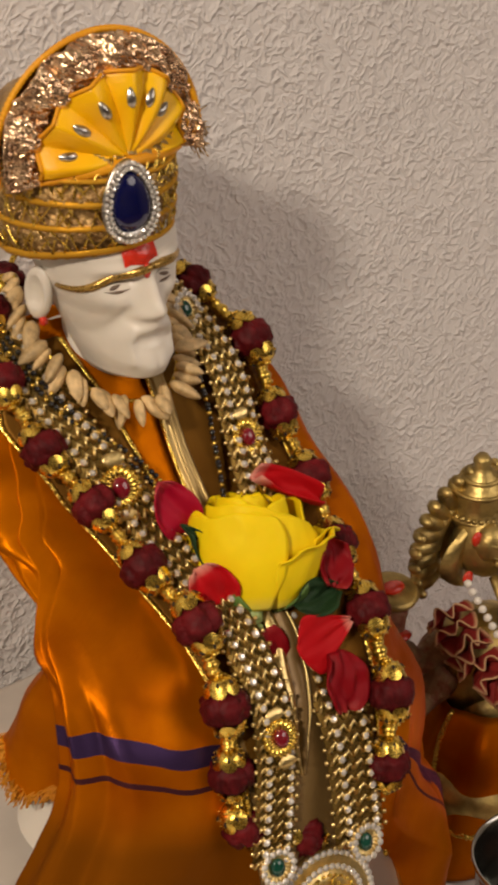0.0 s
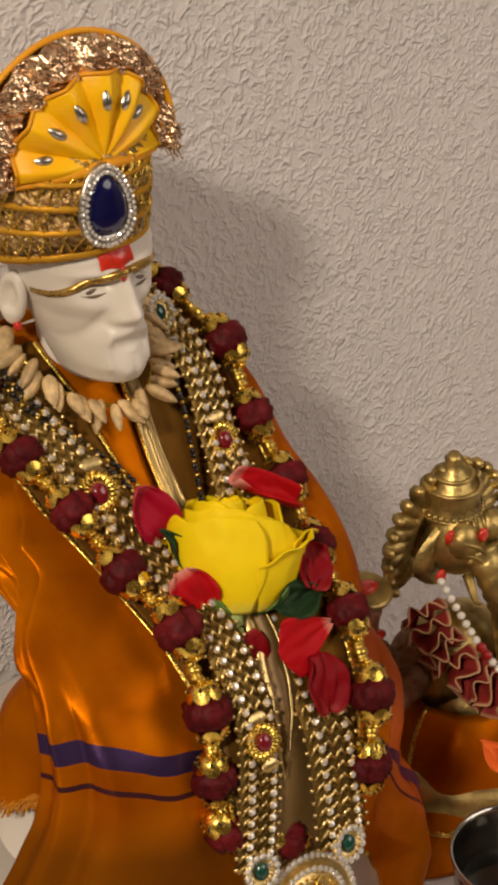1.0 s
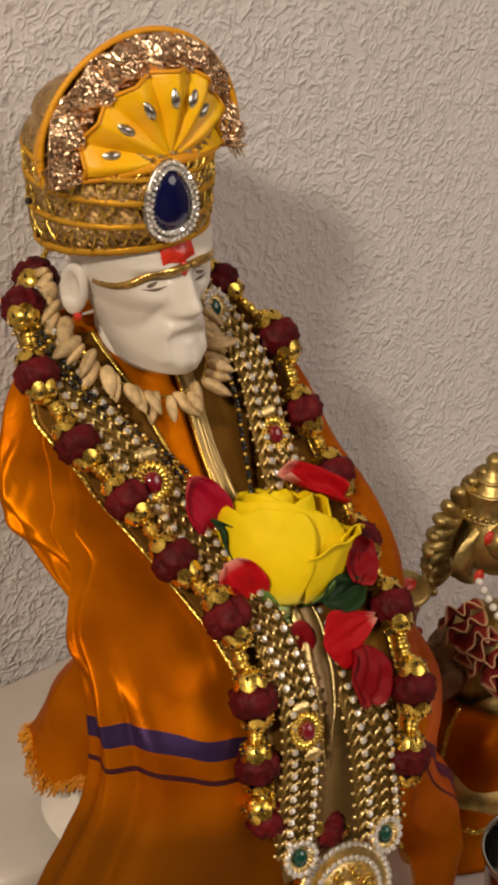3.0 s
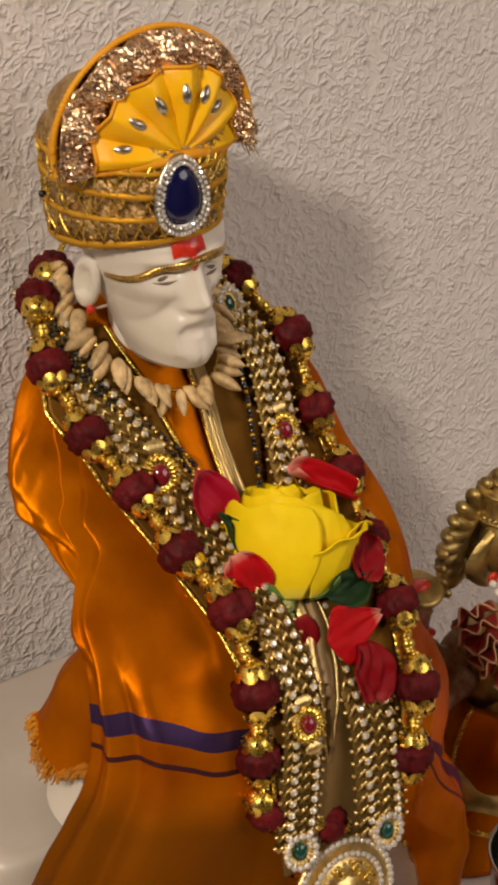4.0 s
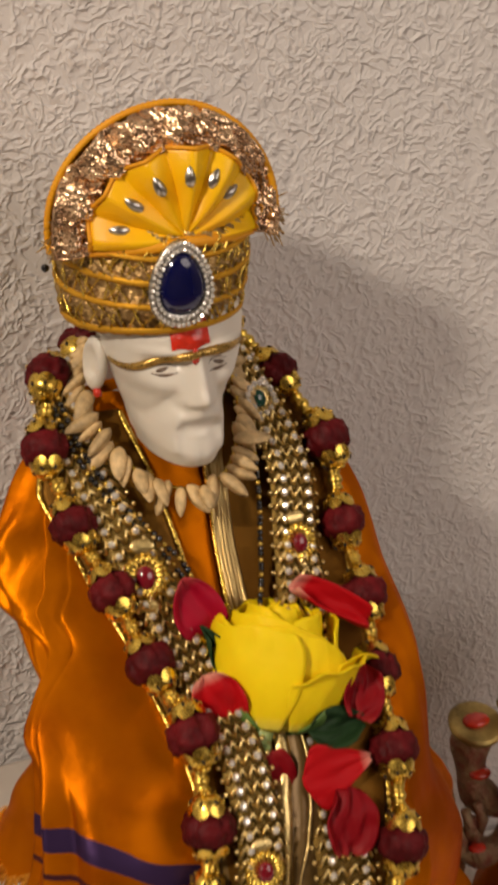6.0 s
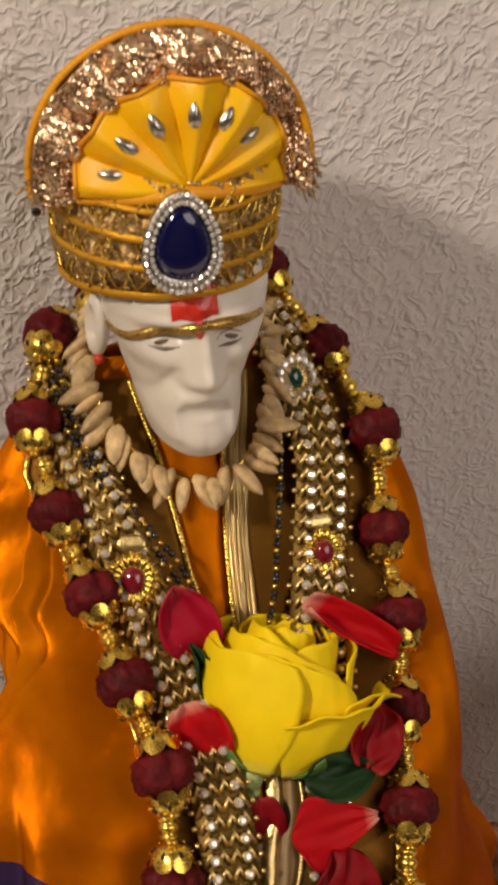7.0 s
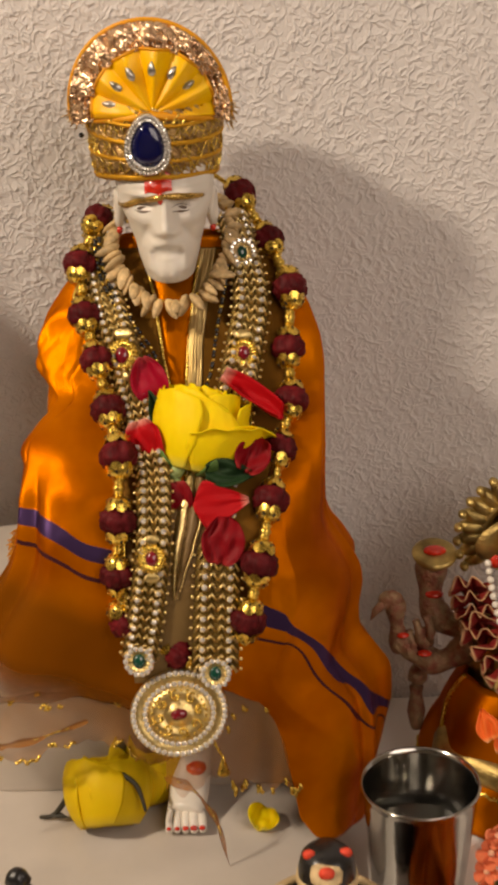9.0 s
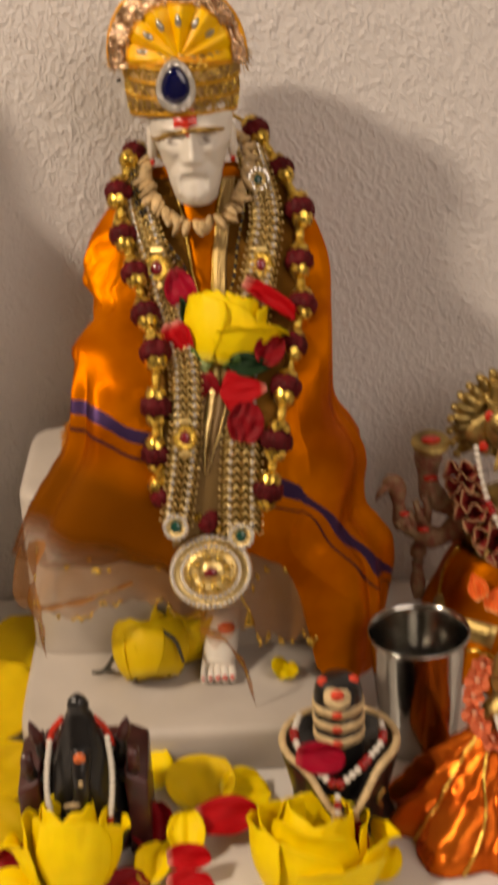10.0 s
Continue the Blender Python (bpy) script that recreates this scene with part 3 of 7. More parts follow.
def build_statue():
    bm = bmesh.new()
    sheet(bm, lambda u, v: head_point((u - 0.5) * 2 * math.pi, v), 144, 110, closed=True, uvs=False)
    # neck and clothed body core
    lathe(bm, [(0.013, 0.266), (0.010, 0.282), (0.010, 0.298)], 32, Matrix.Translation((0.001, -0.053, 0)))

    def core(u, v):
        z = 0.139 + v * 0.155
        xl, xr, yf, yb = body_row(z)
        a = 2 * math.pi * u
        c, s = math.cos(a), math.sin(a)
        k = (abs(c) ** POWER + abs(s) ** POWER) ** (-1 / POWER) * 0.80
        return Vector(((xl + xr) / 2 + (xr - xl) / 2 * k * c, (yf + yb) / 2 + (yb - yf) / 2 * k * s, z))

    sheet(bm, core, 48, 24, closed=True, uvs=False)
    # ears
    for side in (-1, 1):
        def ear(u, v, side=side):
            a, b = 2 * math.pi * u, math.pi * v
            y, z = 0.0064 * math.sin(b) * math.sin(a), 0.0105 * math.cos(b)
            x = 0.0030 * math.sin(b) * math.cos(a)
            # a rolled rim round a hollow, the lobe smooth
            rr = math.hypot(y / 0.0064, z / 0.0105)
            dent = (0.0030 * math.exp(-((rr / 0.62) ** 4)) * (1 if z > -0.005 else 0.4)) if x > 0 else 0.0
            return Vector((0.0002 + side * (0.0222 + x - dent + 0.16 * (y + 0.002)), -0.0600 + y * (1 + 0.03 * z / 0.01) - 0.22 * z, 0.3165 + z))
        sheet(bm, ear, 40, 30, closed=True, uvs=False)
    # lower leg and bare foot with painted nails
    tube(bm, [Vector(p) for p in ((0.004, -0.098, 0.150), (0.006, -0.110, 0.110), (0.005, -0.114, 0.075), (0.004, -0.122, 0.056))], lambda t: 0.017 - 0.006 * t, 20)
    tube(bm, smooth_path([(0.004, -0.114, 0.062), (0.003, -0.130, 0.054), (0.001, -0.146, 0.0415), (-0.001, -0.155, 0.0365)], 14), lambda t: 0.0088 + 0.0014 * math.sin(math.pi * t), 20, flat=0.66)
    for k in range(5):
        x = -0.0088 + 0.0041 * k
        r = 0.0026 - 0.0003 * abs(k - 3)
        tube(bm, [Vector((x * 0.9, -0.150, 0.037)), Vector((x, -0.159, 0.035)), Vector((x, -0.1635, 0.0325))], r, 12)
        ball(bm, (x, -0.1635, 0.0330), r, (0.95, 0.9, 0.95), 2)
        ball(bm, (x, -0.1652, 0.0348), r * 0.72, (1, 0.6, 0.8), 2, mat=1)
    ball(bm, (0.0050, -0.1400, 0.0525), 0.0055, (1, 1, 0.6), 2, mat=1)
    # red mark, brow lines and eye lines painted on the face
    def mark(u, v):
        return on_face(-0.0078 + 0.0124 * u, 0.3326 + 0.0080 * v + 0.0010 * u + 0.0004 * math.sin(9 * u), 0.0006 + 0.0013 * math.sin(math.pi * u) * math.sin(math.pi * v))
    sheet(bm, mark, 14, 8, mat=1, uvs=False)
    ball(bm, on_face(-0.0008, 0.3306, 0.0002), 0.0017, (0.9, 0.4, 1.7), 2, mat=1)
    tube(bm, [on_face(-0.0212 + 0.0225 * t, 0.3226 + 0.0090 * t + 0.0013 * math.sin(math.pi * t), 0.0002) for t in [i / 24 for i in range(25)]], lambda t: 0.0005 + 0.0012 * math.sin(math.pi * min(1, 0.12 + 0.65 * t)), 10, mat=2)
    tube(bm, [on_face(0.0010 + 0.0175 * t, 0.3316 - 0.0026 * t + 0.0004 * math.sin(math.pi * t), 0.0002) for t in [i / 20 for i in range(21)]], lambda t: 0.0015 * math.sin(math.pi * (0.25 + 0.6 * t)) + 0.0002, 10, mat=2)
    # downcast eyes: a lash line, a thin upper lid line and a soft iris under the lid
    for side in (-1, 1):
        steps = [i / 14 for i in range(15)]
        tube(bm, [on_face(-0.0004 + side * (0.0050 + 0.0076 * t), 0.3240 - 0.0005 * math.sin(math.pi * t) - 0.0004 * t, 0.00002) for t in steps], lambda t: 0.00014 + 0.00042 * math.sin(math.pi * t) ** 2, 8, mat=3)
        tube(bm, [on_face(-0.0004 + side * (0.0046 + 0.0086 * t), 0.3258 + 0.0008 * math.sin(math.pi * t) - 0.0008 * t, 0.0) for t in steps], lambda t: 0.00006 + 0.00014 * math.sin(math.pi * t), 8, mat=3)
        ball(bm, on_face(-0.0004 + side * 0.0088, 0.3248, -0.0004), 0.0012, (2.3, 0.5, 0.75), 2, mat=3)
    for side in (-1, 1):
        ball(bm, (0.0002 + side * 0.0222, -0.0610, 0.3062), 0.0022, (0.8, 0.8, 1.0), 1, mat=1)
    ob = finish("seated_statue", bm, [MARBLE, RED_PAINT, GOLD_PAINT, BLACK_PAINT])
    return tagged(ob, "white marble seated bearded statue with red forehead mark", "statue")


build_statue()


def build_neighbour():
    """An added seated statue next to this one, outside the view: its head and shoulders shade the wall and the table.
    """
    rows = [(0.0, -0.300, -0.184, -0.190, -0.030), (0.150, -0.300, -0.180, -0.192, -0.030), (0.182, -0.300, -0.180, -0.178, -0.030), (0.206, -0.300, -0.176, -0.120, -0.030), (0.250, -0.300, -0.170, -0.106, -0.030), (0.310, -0.300, -0.158, -0.104, -0.035), (0.345, -0.296, -0.160, -0.102, -0.045), (0.362, -0.288, -0.170, -0.100, -0.050), (0.374, -0.270, -0.195, -0.100, -0.055), (0.386, -0.266, -0.222, -0.105, -0.060), (0.410, -0.272, -0.215, -0.112, -0.055), (0.445, -0.272, -0.215, -0.112, -0.055), (0.472, -0.266, -0.221, -0.108, -0.060), (0.484, -0.250, -0.236, -0.090, -0.078)]

    def fn(u, v):
        z = 0.484 * v
        xl, xr, yf, yb = curve_at(rows, z)
        a = 2 * math.pi * u
        c, s = math.cos(a), math.sin(a)
        k = (abs(c) ** 2.6 + abs(s) ** 2.6) ** (-1 / 2.6) * (1 + 0.012 * math.sin(9 * a + 20 * z) * (z < 0.36))
        return Vector(((xl + xr) / 2 + (xr - xl) / 2 * k * c - 0.014, (yf + yb) / 2 + (yb - yf) / 2 * k * s, z * 0.965))

    bm = bmesh.new()
    sheet(bm, fn, 64, 80, closed=True, uvs=False)
    return tagged(finish("draped_statue", bm, MARBLE), "unseen white marble draped statue added beside the other to cast shade", "statue")


build_neighbour()

# ---------------------------------------------------------------- orange robe
turn = math.pi


def crest(a, z, line, width):
    """How near the place (angle, height) lies to a line of such places, angles in half turns: 1 on it, falling to 0."""
    x = a / math.pi * 0.2
    near = min(to_line(x, z, p[0] * 0.2, p[1], q[0] * 0.2, q[1]) for p, q in zip(line, line[1:]))
    return math.exp(-((near / width) ** 2))


def robe_fold(a, z):
    """Depth of the folds at the angle a round the body and the height z."""
    low = (0.302 - z) / 0.2
    c, s = math.cos(a), math.sin(a)
    sway = noise.noise(Vector((1.5 * c, 1.5 * s, 11 * z)))
    left = ease((0.25 - c) / 0.5)
    f = (0.0046 * (1 - abs(math.sin(4.5 * a + 2.2 * sway + 0.8))) ** 1.6 * (0.35 + low) - 0.0016) * (1 - 0.85 * left)
    f += 0.0016 * math.sin(15 * a - 20 * z + 3 * sway) * low * (1 - 0.6 * left)
    f += (0.0065 - 0.0030 * left) * noise.noise(Vector((2.4 * c + 3, 2.4 * s, 9 * z))) + 0.0016 * noise.noise(Vector((6 * c, 6 * s, 16 * z + 3)))
    # upright folds low on the side panel
    f += 0.0060 * math.exp(-(((a - 1.735 * math.pi) / 0.11) ** 2)) * max(0.0, min(1.0, (0.135 - z) / 0.03)) - 0.0040 * math.exp(-(((a - 1.80 * math.pi) / 0.07) ** 2)) * max(0.0, min(1.0, (0.135 - z) / 0.03))
    if 0.85 * math.pi < a < 1.5 * math.pi:
        # gathered sleeve: a looped ridge round a hollow, and a rope of cloth above the elbow
        f += 0.0034 * crest(a, z, ((1.25, 0.2700), (1.15, 0.2672), (1.075, 0.2615), (1.065, 0.2545), (1.12, 0.2490), (1.25, 0.2440)), 0.0040)
        f -= 0.0030 * crest(a, z, ((1.22, 0.2600), (1.15, 0.2580)), 0.0045)
        f += 0.0022 * crest(a, z, ((0.98, 0.2470), (1.07, 0.2430), (1.17, 0.2400)), 0.0030)
        f -= 0.0032 * crest(a, z, ((0.95, 0.2380), (1.06, 0.2345), (1.16, 0.2335), (1.22, 0.2360)), 0.0034)
        # the bent forearm under the front cloth, and the cloth hanging from it
        f += 0.0062 * crest(a, z, ((1.11, 0.2215), (1.15, 0.2240), (1.215, 0.2255), (1.285, 0.2215), (1.335, 0.2080)), 0.0062)
        hang = ease((0.222 - z) / 0.02)
        f += hang * (0.0034 * math.exp(-(((a / math.pi - 1.150) / 0.022) ** 2)) - 0.0040 * math.exp(-(((a / math.pi - 1.198 - 0.10 * (0.2 - z)) / 0.024) ** 2)) + 0.0028 * math.exp(-(((a / math.pi - 1.262 - 0.25 * (0.2 - z)) / 0.030) ** 2)) - 0.0200 * math.exp(-(((a / math.pi - 1.43) / 0.075) ** 2)))
    return f * (0.25 + 0.75 * min(1.0, abs(c) * 1.25)) * (1 - 0.45 * max(0.0, min(1.0, (c - 0.3) / 0.4)))


def robe_at(a, z, out=0.0):
    xl, xr, yf, yb = body_row(z)
    c, s = math.cos(a), math.sin(a)
    p = body_power(z)
    k = (abs(c) ** p + abs(s) ** p) ** (-1 / p)
    grow = 1 + (robe_fold(a, z) + out) / 0.08
    return Vector(((xl + xr) / 2 + (xr - xl) / 2 * k * c * grow, (yf + yb) / 2 + (yb - yf) / 2 * k * s * grow, z))


def cloth_panel(name, a0, a1, top, hem, mat, parent, band=None, out=0.0, label="", nu=120, nv=110, edge=0.0, start=None):
    """A panel of the robe between two angles, from its top down to hem(angle); band(place) is the height of the woven stripes."""
    bm = bmesh.new()
    def fn(u, v):
        a = a0 + (a1 - a0) * u
        z0 = hem(a)
        z = z0 + v * (top - z0)
        if start:
            first_a = start(z)
            a = first_a + (a1 - first_a) * u
        roll = -edge * math.exp(-(((u - 0.15) / 0.02) ** 2)) * (1 if start else 0) + edge * (math.exp(-((u / 0.05) ** 2)) + math.exp(-(((1 - u) / 0.05) ** 2)))
        return robe_at(a, z, (out(a, z) if callable(out) else out) + roll)
    grid = sheet(bm, fn, nu, nv)
    layer = bm.loops.layers.uv.verify()
    for f in bm.faces:
        for loop in f.loops:
            p = loop.vert.co
            loop[layer].uv = (p.x * 10, 0.5 + 10 * (p.z - band(p)) if band else 0.0)
    return part(name, bm, mat, parent, label, solid=0.0008)


def left_band(p):
    return 0.1975 - 0.27 * (p.x + 0.07) - 0.22 * max(0.0, p.x + 0.048) + 0.0012 * math.sin(p.x * 190)


def right_band(p):
    return 0.1525 - 1.45 * max(0.0, p.x - 0.050) + 0.30 * max(0.0, 0.05 - p.x) - 0.5 * max(0.0, p.y + 0.13) + 0.002 * math.sin(p.z * 200)


def left_hem(a):
    return 0.112 + 0.005 * noise.noise(Vector((6 * a, 3.0, 0))) - 0.003 * math.sin(7 * a) - 0.012 * max(0.0, -math.sin(a)) ** 4 * max(0.0, math.cos(a) + 0.35)


def right_hem(a):
    x = robe_at(a, 0.075).x
    if math.sin(a) > 0.2:
        return 0.045
    return curve_at([(0.030, 0.118), (0.0415, 0.112), (0.0490, 0.073), (0.0575, 0.043), (0.066, 0.034), (0.080, 0.029), (0.100, 0.030)], x)[0] + 0.0015 * math.sin(23 * a)


def front_edge(z):
    """The angle of the front panel's free edge, which hangs straighter than the body's flank."""
    return turn * curve_at([(0.10, 1.10), (0.15, 1.095), (0.19, 1.08), (0.215, 1.075), (0.226, 1.11), (0.236, 1.18), (0.25, 1.235), (0.30, 1.25)], z)[0]


def tail_in(a, z):
    """The tail hangs well inside the front panel and flares out at the back above its frayed hem."""
    back = ease((1.02 - a / turn) / 0.18)
    return -0.001 - 0.013 * ease((0.236 - z) / 0.022) + (0.007 + 0.010 * back) * ease((0.226 - z) / 0.040) * ease((a / turn - 0.55) / 0.15)


robe = thing("orange_robe", "glossy orange satin robe with blue woven bands, draped on the statue", "robe")
cloth_panel("back_panel", 0.10 * turn, 1.285 * turn, 0.298, lambda a: 0.165 - 0.004 * math.sin(9 * a) + 0.030 * max(0.0, min(1.0, (a / turn - 1.16) / 0.05)), ORANGE_PLAIN, robe, out=tail_in, nu=130)
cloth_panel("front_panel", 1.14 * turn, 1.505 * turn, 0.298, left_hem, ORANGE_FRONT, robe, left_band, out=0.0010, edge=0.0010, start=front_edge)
cloth_panel("side_panel", 1.495 * turn, 2.12 * turn, 0.298, right_hem, ORANGE_SATIN, robe, right_band, out=0.001, nu=240, nv=140, edge=0.0012)


def veil(u, v, a0, a1, upper, drop):
    a = a0 + (a1 - a0) * u
    z1 = upper(a) + 0.004
    z = z1 - drop * (1 - v) * (0.85 + 0.42 * noise.noise(Vector((5 * a, 1.0, drop))) + 0.18 * noise.noise(Vector((17 * a, 2.0, drop))))
    p = robe_at(a, z, -0.002 + 0.004 * (1 - v))
    p.z = z
    return p + Vector((0, 0.003 * math.sin(19 * a + 2 * noise.noise(Vector((6 * a, 0, 0)))) * (1 - v), 0))


for a0, a1, upper, drop, name in ((1.10 * turn, 1.51 * turn, left_hem, 0.034, "sheer_hem"), (1.50 * turn, 1.70 * turn, lambda a: 0.114, 0.062, "sheer_hem")):
    bm = bmesh.new()
    sheet(bm, lambda u, v: veil(u, v, a0, a1, upper, drop), 110, 24)
    part(name, bm, SHEER_TAN, robe, "see-through tan hem cloth")
    # gold thread shows only here and there along the hem and in loose ends above it
    bm = bmesh.new()
    for k in range(20):
        u0, v0 = random.uniform(0.0 if a0 < 1.3 * turn else 0.45, 0.94), random.choice((0.0, 0.03, random.uniform(0.3, 0.95), random.uniform(0.5, 1.0)))
        run = random.uniform(0.008, 0.035)
        tube(bm, [veil(u0 + run * i / 8, v0 + 0.03 * math.sin(i + k), a0, a1, upper, drop) + Vector((0, -0.0008, 0)) for i in range(9)], lambda t: 0.0005 + 0.0004 * abs(math.sin(9 * t + k)), 6)
    tagged(part("gold_trim", bm, GOLD, robe, "broken glints of gold hem thread"), kind="stuff")


def gauze_fold(line, width, parent):
    """A thin twisted fold along the gauze's edge: narrow, flat and uneven, with a few glints of gold thread."""
    path = smooth_path(line, 40)
    bm = bmesh.new()
    def fn(u, v):
        i = min(len(path) - 1, int(round(v * (len(path) - 1))))
        w = width * (0.35 + 0.65 * abs(math.sin(2.6 * math.pi * v + 0.6))) * (1 - 0.6 * v)
        twist = 5.0 * v
        return path[i] + Vector((w * (u - 0.5) * math.cos(twist), -0.0006 - abs(w * (u - 0.5)) * 0.5, w * (u - 0.5) * math.sin(twist)))
    sheet(bm, fn, 8, len(path) - 1)
    part("gauze_fold", bm, BROWN_GAUZE, parent, "twisted brown gauze fold")
    bm = bmesh.new()
    for k in range(6):
        i = random.randrange(2, len(path) - 5)
        tube(bm, [path[i + j] + Vector((0, -0.0016, 0)) for j in range(3)], 0.0004, 5)
    tagged(part("gold_trim", bm, GOLD, parent, "glints of gold hem thread"), kind="stuff")


bm = bmesh.new()
for k in range(420):
    a = (0.70 + 0.37 * random.random()) * turn
    p = robe_at(a, 0.1645 - 0.004 * math.sin(9 * a) + random.uniform(0.0, 0.003), tail_in(a, 0.165))
    out = Vector((-1, random.uniform(-0.8, 0.6), random.uniform(-1.4, 0.3))).normalized()
    tube(bm, [p, p + out * random.uniform(0.001, 0.003), p + out * random.uniform(0.002, 0.0045) + Vector((0, 0, -0.001))], 0.00028, 4)
tagged(part("frayed_edge", bm, ORANGE_EDGE, robe, "frayed orange cloth edge"), kind="stuff")
gauze_fold([(-0.0925, -0.170, 0.1320), (-0.0950, -0.172, 0.1141), (-0.0975, -0.173, 0.0966), (-0.0955, -0.172, 0.0785), (-0.0950, -0.170, 0.0580)], 0.0120, robe)
gauze_fold([(-0.0966, -0.172, 0.0920), (-0.0844, -0.173, 0.0925), (-0.0703, -0.172, 0.0950), (-0.0576, -0.171, 0.0986), (-0.0434, -0.170, 0.1031)], 0.0080, robe)
gauze_fold([(-0.0060, -0.1860, 0.0820), (0.0060, -0.1865, 0.0730), (0.0150, -0.1865, 0.0560), (0.0205, -0.1860, 0.0290)], 0.0075, robe)

# ---------------------------------------------------------------- turban
turban = thing("turban", "gold brocade turban with orange braid and yellow pleated fan", "turban")
HAT = Vector((-0.0028, -0.0615, 0.0))


def hat_radius(z):
    return curve_at([(0.333, 0.0272, 0.0305), (0.338, 0.0286, 0.0318), (0.352, 0.0300, 0.0325), (0.366, 0.0308, 0.0318), (0.372, 0.0304, 0.0290), (0.379, 0.0290, 0.0250), (0.386, 0.0240, 0.0190), (0.389, 0.015, 0.012), (0.390, 0.004, 0.004)], z)


def hat_point(a, z, out=0.0):
    """A place on the turban: a is the angle from its front; the brim rises towards the forehead."""
    rx, ry = hat_radius(z)
    lift = 0.0050 * math.cos(a) * max(0.0, 1 - (z - 0.333) / 0.032)
    return HAT + Vector(((rx + out) * math.sin(a), -(ry + out) * math.cos(a), z + lift))


bm = bmesh.new()
def crown_fn(u, v):
    a, z = 2 * math.pi * u, 0.333 + v * 0.057
    ripple = 0.0009 * math.sin(40 * a + 90 * z * 20) * (1 if z < 0.374 else 0.3) + 0.0010 * math.sin(z * 480)
    return hat_point(a, z, ripple)
sheet(bm, crown_fn, 160, 70, closed=True)
part("crown", bm, BROCADE, turban)
for side, count in ((1, 46), (-1, 40)):
    bm = bmesh.new()
    for k in range(count):
        a0, lean = 2 * math.pi * k / count + random.uniform(-0.08, 0.08), random.uniform(0.25, 0.95)
        tube(bm, [hat_point(a0 + side * lean * t, 0.336 + 0.034 * t, 0.0009 + 0.0004 * math.sin(18 * t + k)) for t in [i / 12 for i in range(13)]], lambda t: 0.00016 + 0.00040 * abs(math.sin(17 * t + k)) ** 2, 5)
    tagged(part("gold_thread", bm, GOLD, turban, "crossing gold threads"), kind="stuff")
def braid_fn(z, slope, half):
    """A flat braided band round the crown, swelling a little in its middle."""
    def fn(u, v):
        a = 2 * math.pi * u
        zz = z - slope * (0.45 * math.cos(a) + 0.25 * math.sin(a)) + half * (2 * v - 1) + 0.0003 * noise.noise(Vector((5 * math.cos(a), 5 * math.sin(a), 90 * z)))
        return hat_point(a, zz, 0.0007 + 0.0007 * math.sin(math.pi * v) + 0.00014 * math.sin(150 * a + 5 * v))
    return fn


for z, slope, half in ((0.3350, 0.0, 0.0014), (0.3460, 0.0040, 0.0011), (0.3560, 0.0055, 0.0012), (0.3650, 0.0050, 0.0009)):
    bm = bmesh.new()
    sheet(bm, braid_fn(z, slope, half), 320, 6, closed=True)
    part("braid", bm, BAND_GOLD, turban, "yellow-gold braid band", solid=0.0006)

# fan, ruffle and rim: the fan curls back round the crown at both sides
FAN = Vector((-0.0025, -0.0915, 0.3685))


def fan_place(r, a, out=0.0):
    """A place in the fan's surface: r from its foot, a from straight up (to the statue's left side positive)."""
    side = math.sin(a) ** 2
    past = max(0.0, r - 0.0275)
    back = side * (0.0125 * min(1.0, r / 0.0275) ** 2 + (0.65 if a < 0 else -0.10) * past) + (1 - side) * (0.0034 * (r / 0.0275) ** 3.4)
    return FAN + Vector((r * math.sin(a) * 0.985, back - out, 1.01 * r * math.cos(a)))


FAN_R = 0.0277


def fan_pleat(a, v):
    """Five broad soft pleats, deep at the outer edge and closing to the foot."""
    return 0.0052 * (1 - abs(2 * ((a / 0.56 + 0.32) % 1.0) - 1) ** 1.2) * min(1.0, 1.15 * v)


bm = bmesh.new()
def fan_fn(u, v):
    a = radians(-97 + 194 * u)
    return fan_place(0.0002 + v * FAN_R, a, fan_pleat(a, v) + 0.0005 * noise.noise(Vector((9 * u, 3 * v, 2))))
sheet(bm, fan_fn, 130, 18)
part("fan", bm, YELLOW_SATIN, turban, "yellow pleated satin fan", solid=0.0008)
bm = bmesh.new()
def crescent(u, v):
    a = radians(-97 + 194 * u)
    side = abs(2 * u - 1)
    p = fan_place(FAN_R * side, radians(-97 if u < 0.5 else 97))
    return p + Vector((0, -0.0012 - 0.0014 * math.sin(math.pi * v), -0.0026 + 0.0036 * v * (1 - 0.5 * side**4)))
sheet(bm, crescent, 60, 6)
part("fan_foot", bm, AMBER_BRAID, turban, "amber folded strip under the fan", solid=0.0008)
bm = bmesh.new()
tube(bm, [fan_place(FAN_R + 0.0003, radians(-97 + 194 * i / 110), 0.0006 + fan_pleat(radians(-97 + 194 * i / 110), 1.0)) for i in range(111)], 0.0007, 6)
part("fan_edge", bm, AMBER_BRAID, turban, "amber edging of the fan")
RIM_X = -0.0022


def rim_place(a, v, out=0.0):
    """The ruffle's surface from the fan's edge (v 0) to the rim (v 1), which stands a little off the fan's middle."""
    r = FAN_R - 0.0006 + v * (0.0113 - 0.0018 * math.sin(a) ** 2)
    p = fan_place(r, a, out)
    return p + Vector((RIM_X * v * abs(math.cos(a * 0.5)), -0.0010 * v * math.sin(a) ** 2, 0.0))


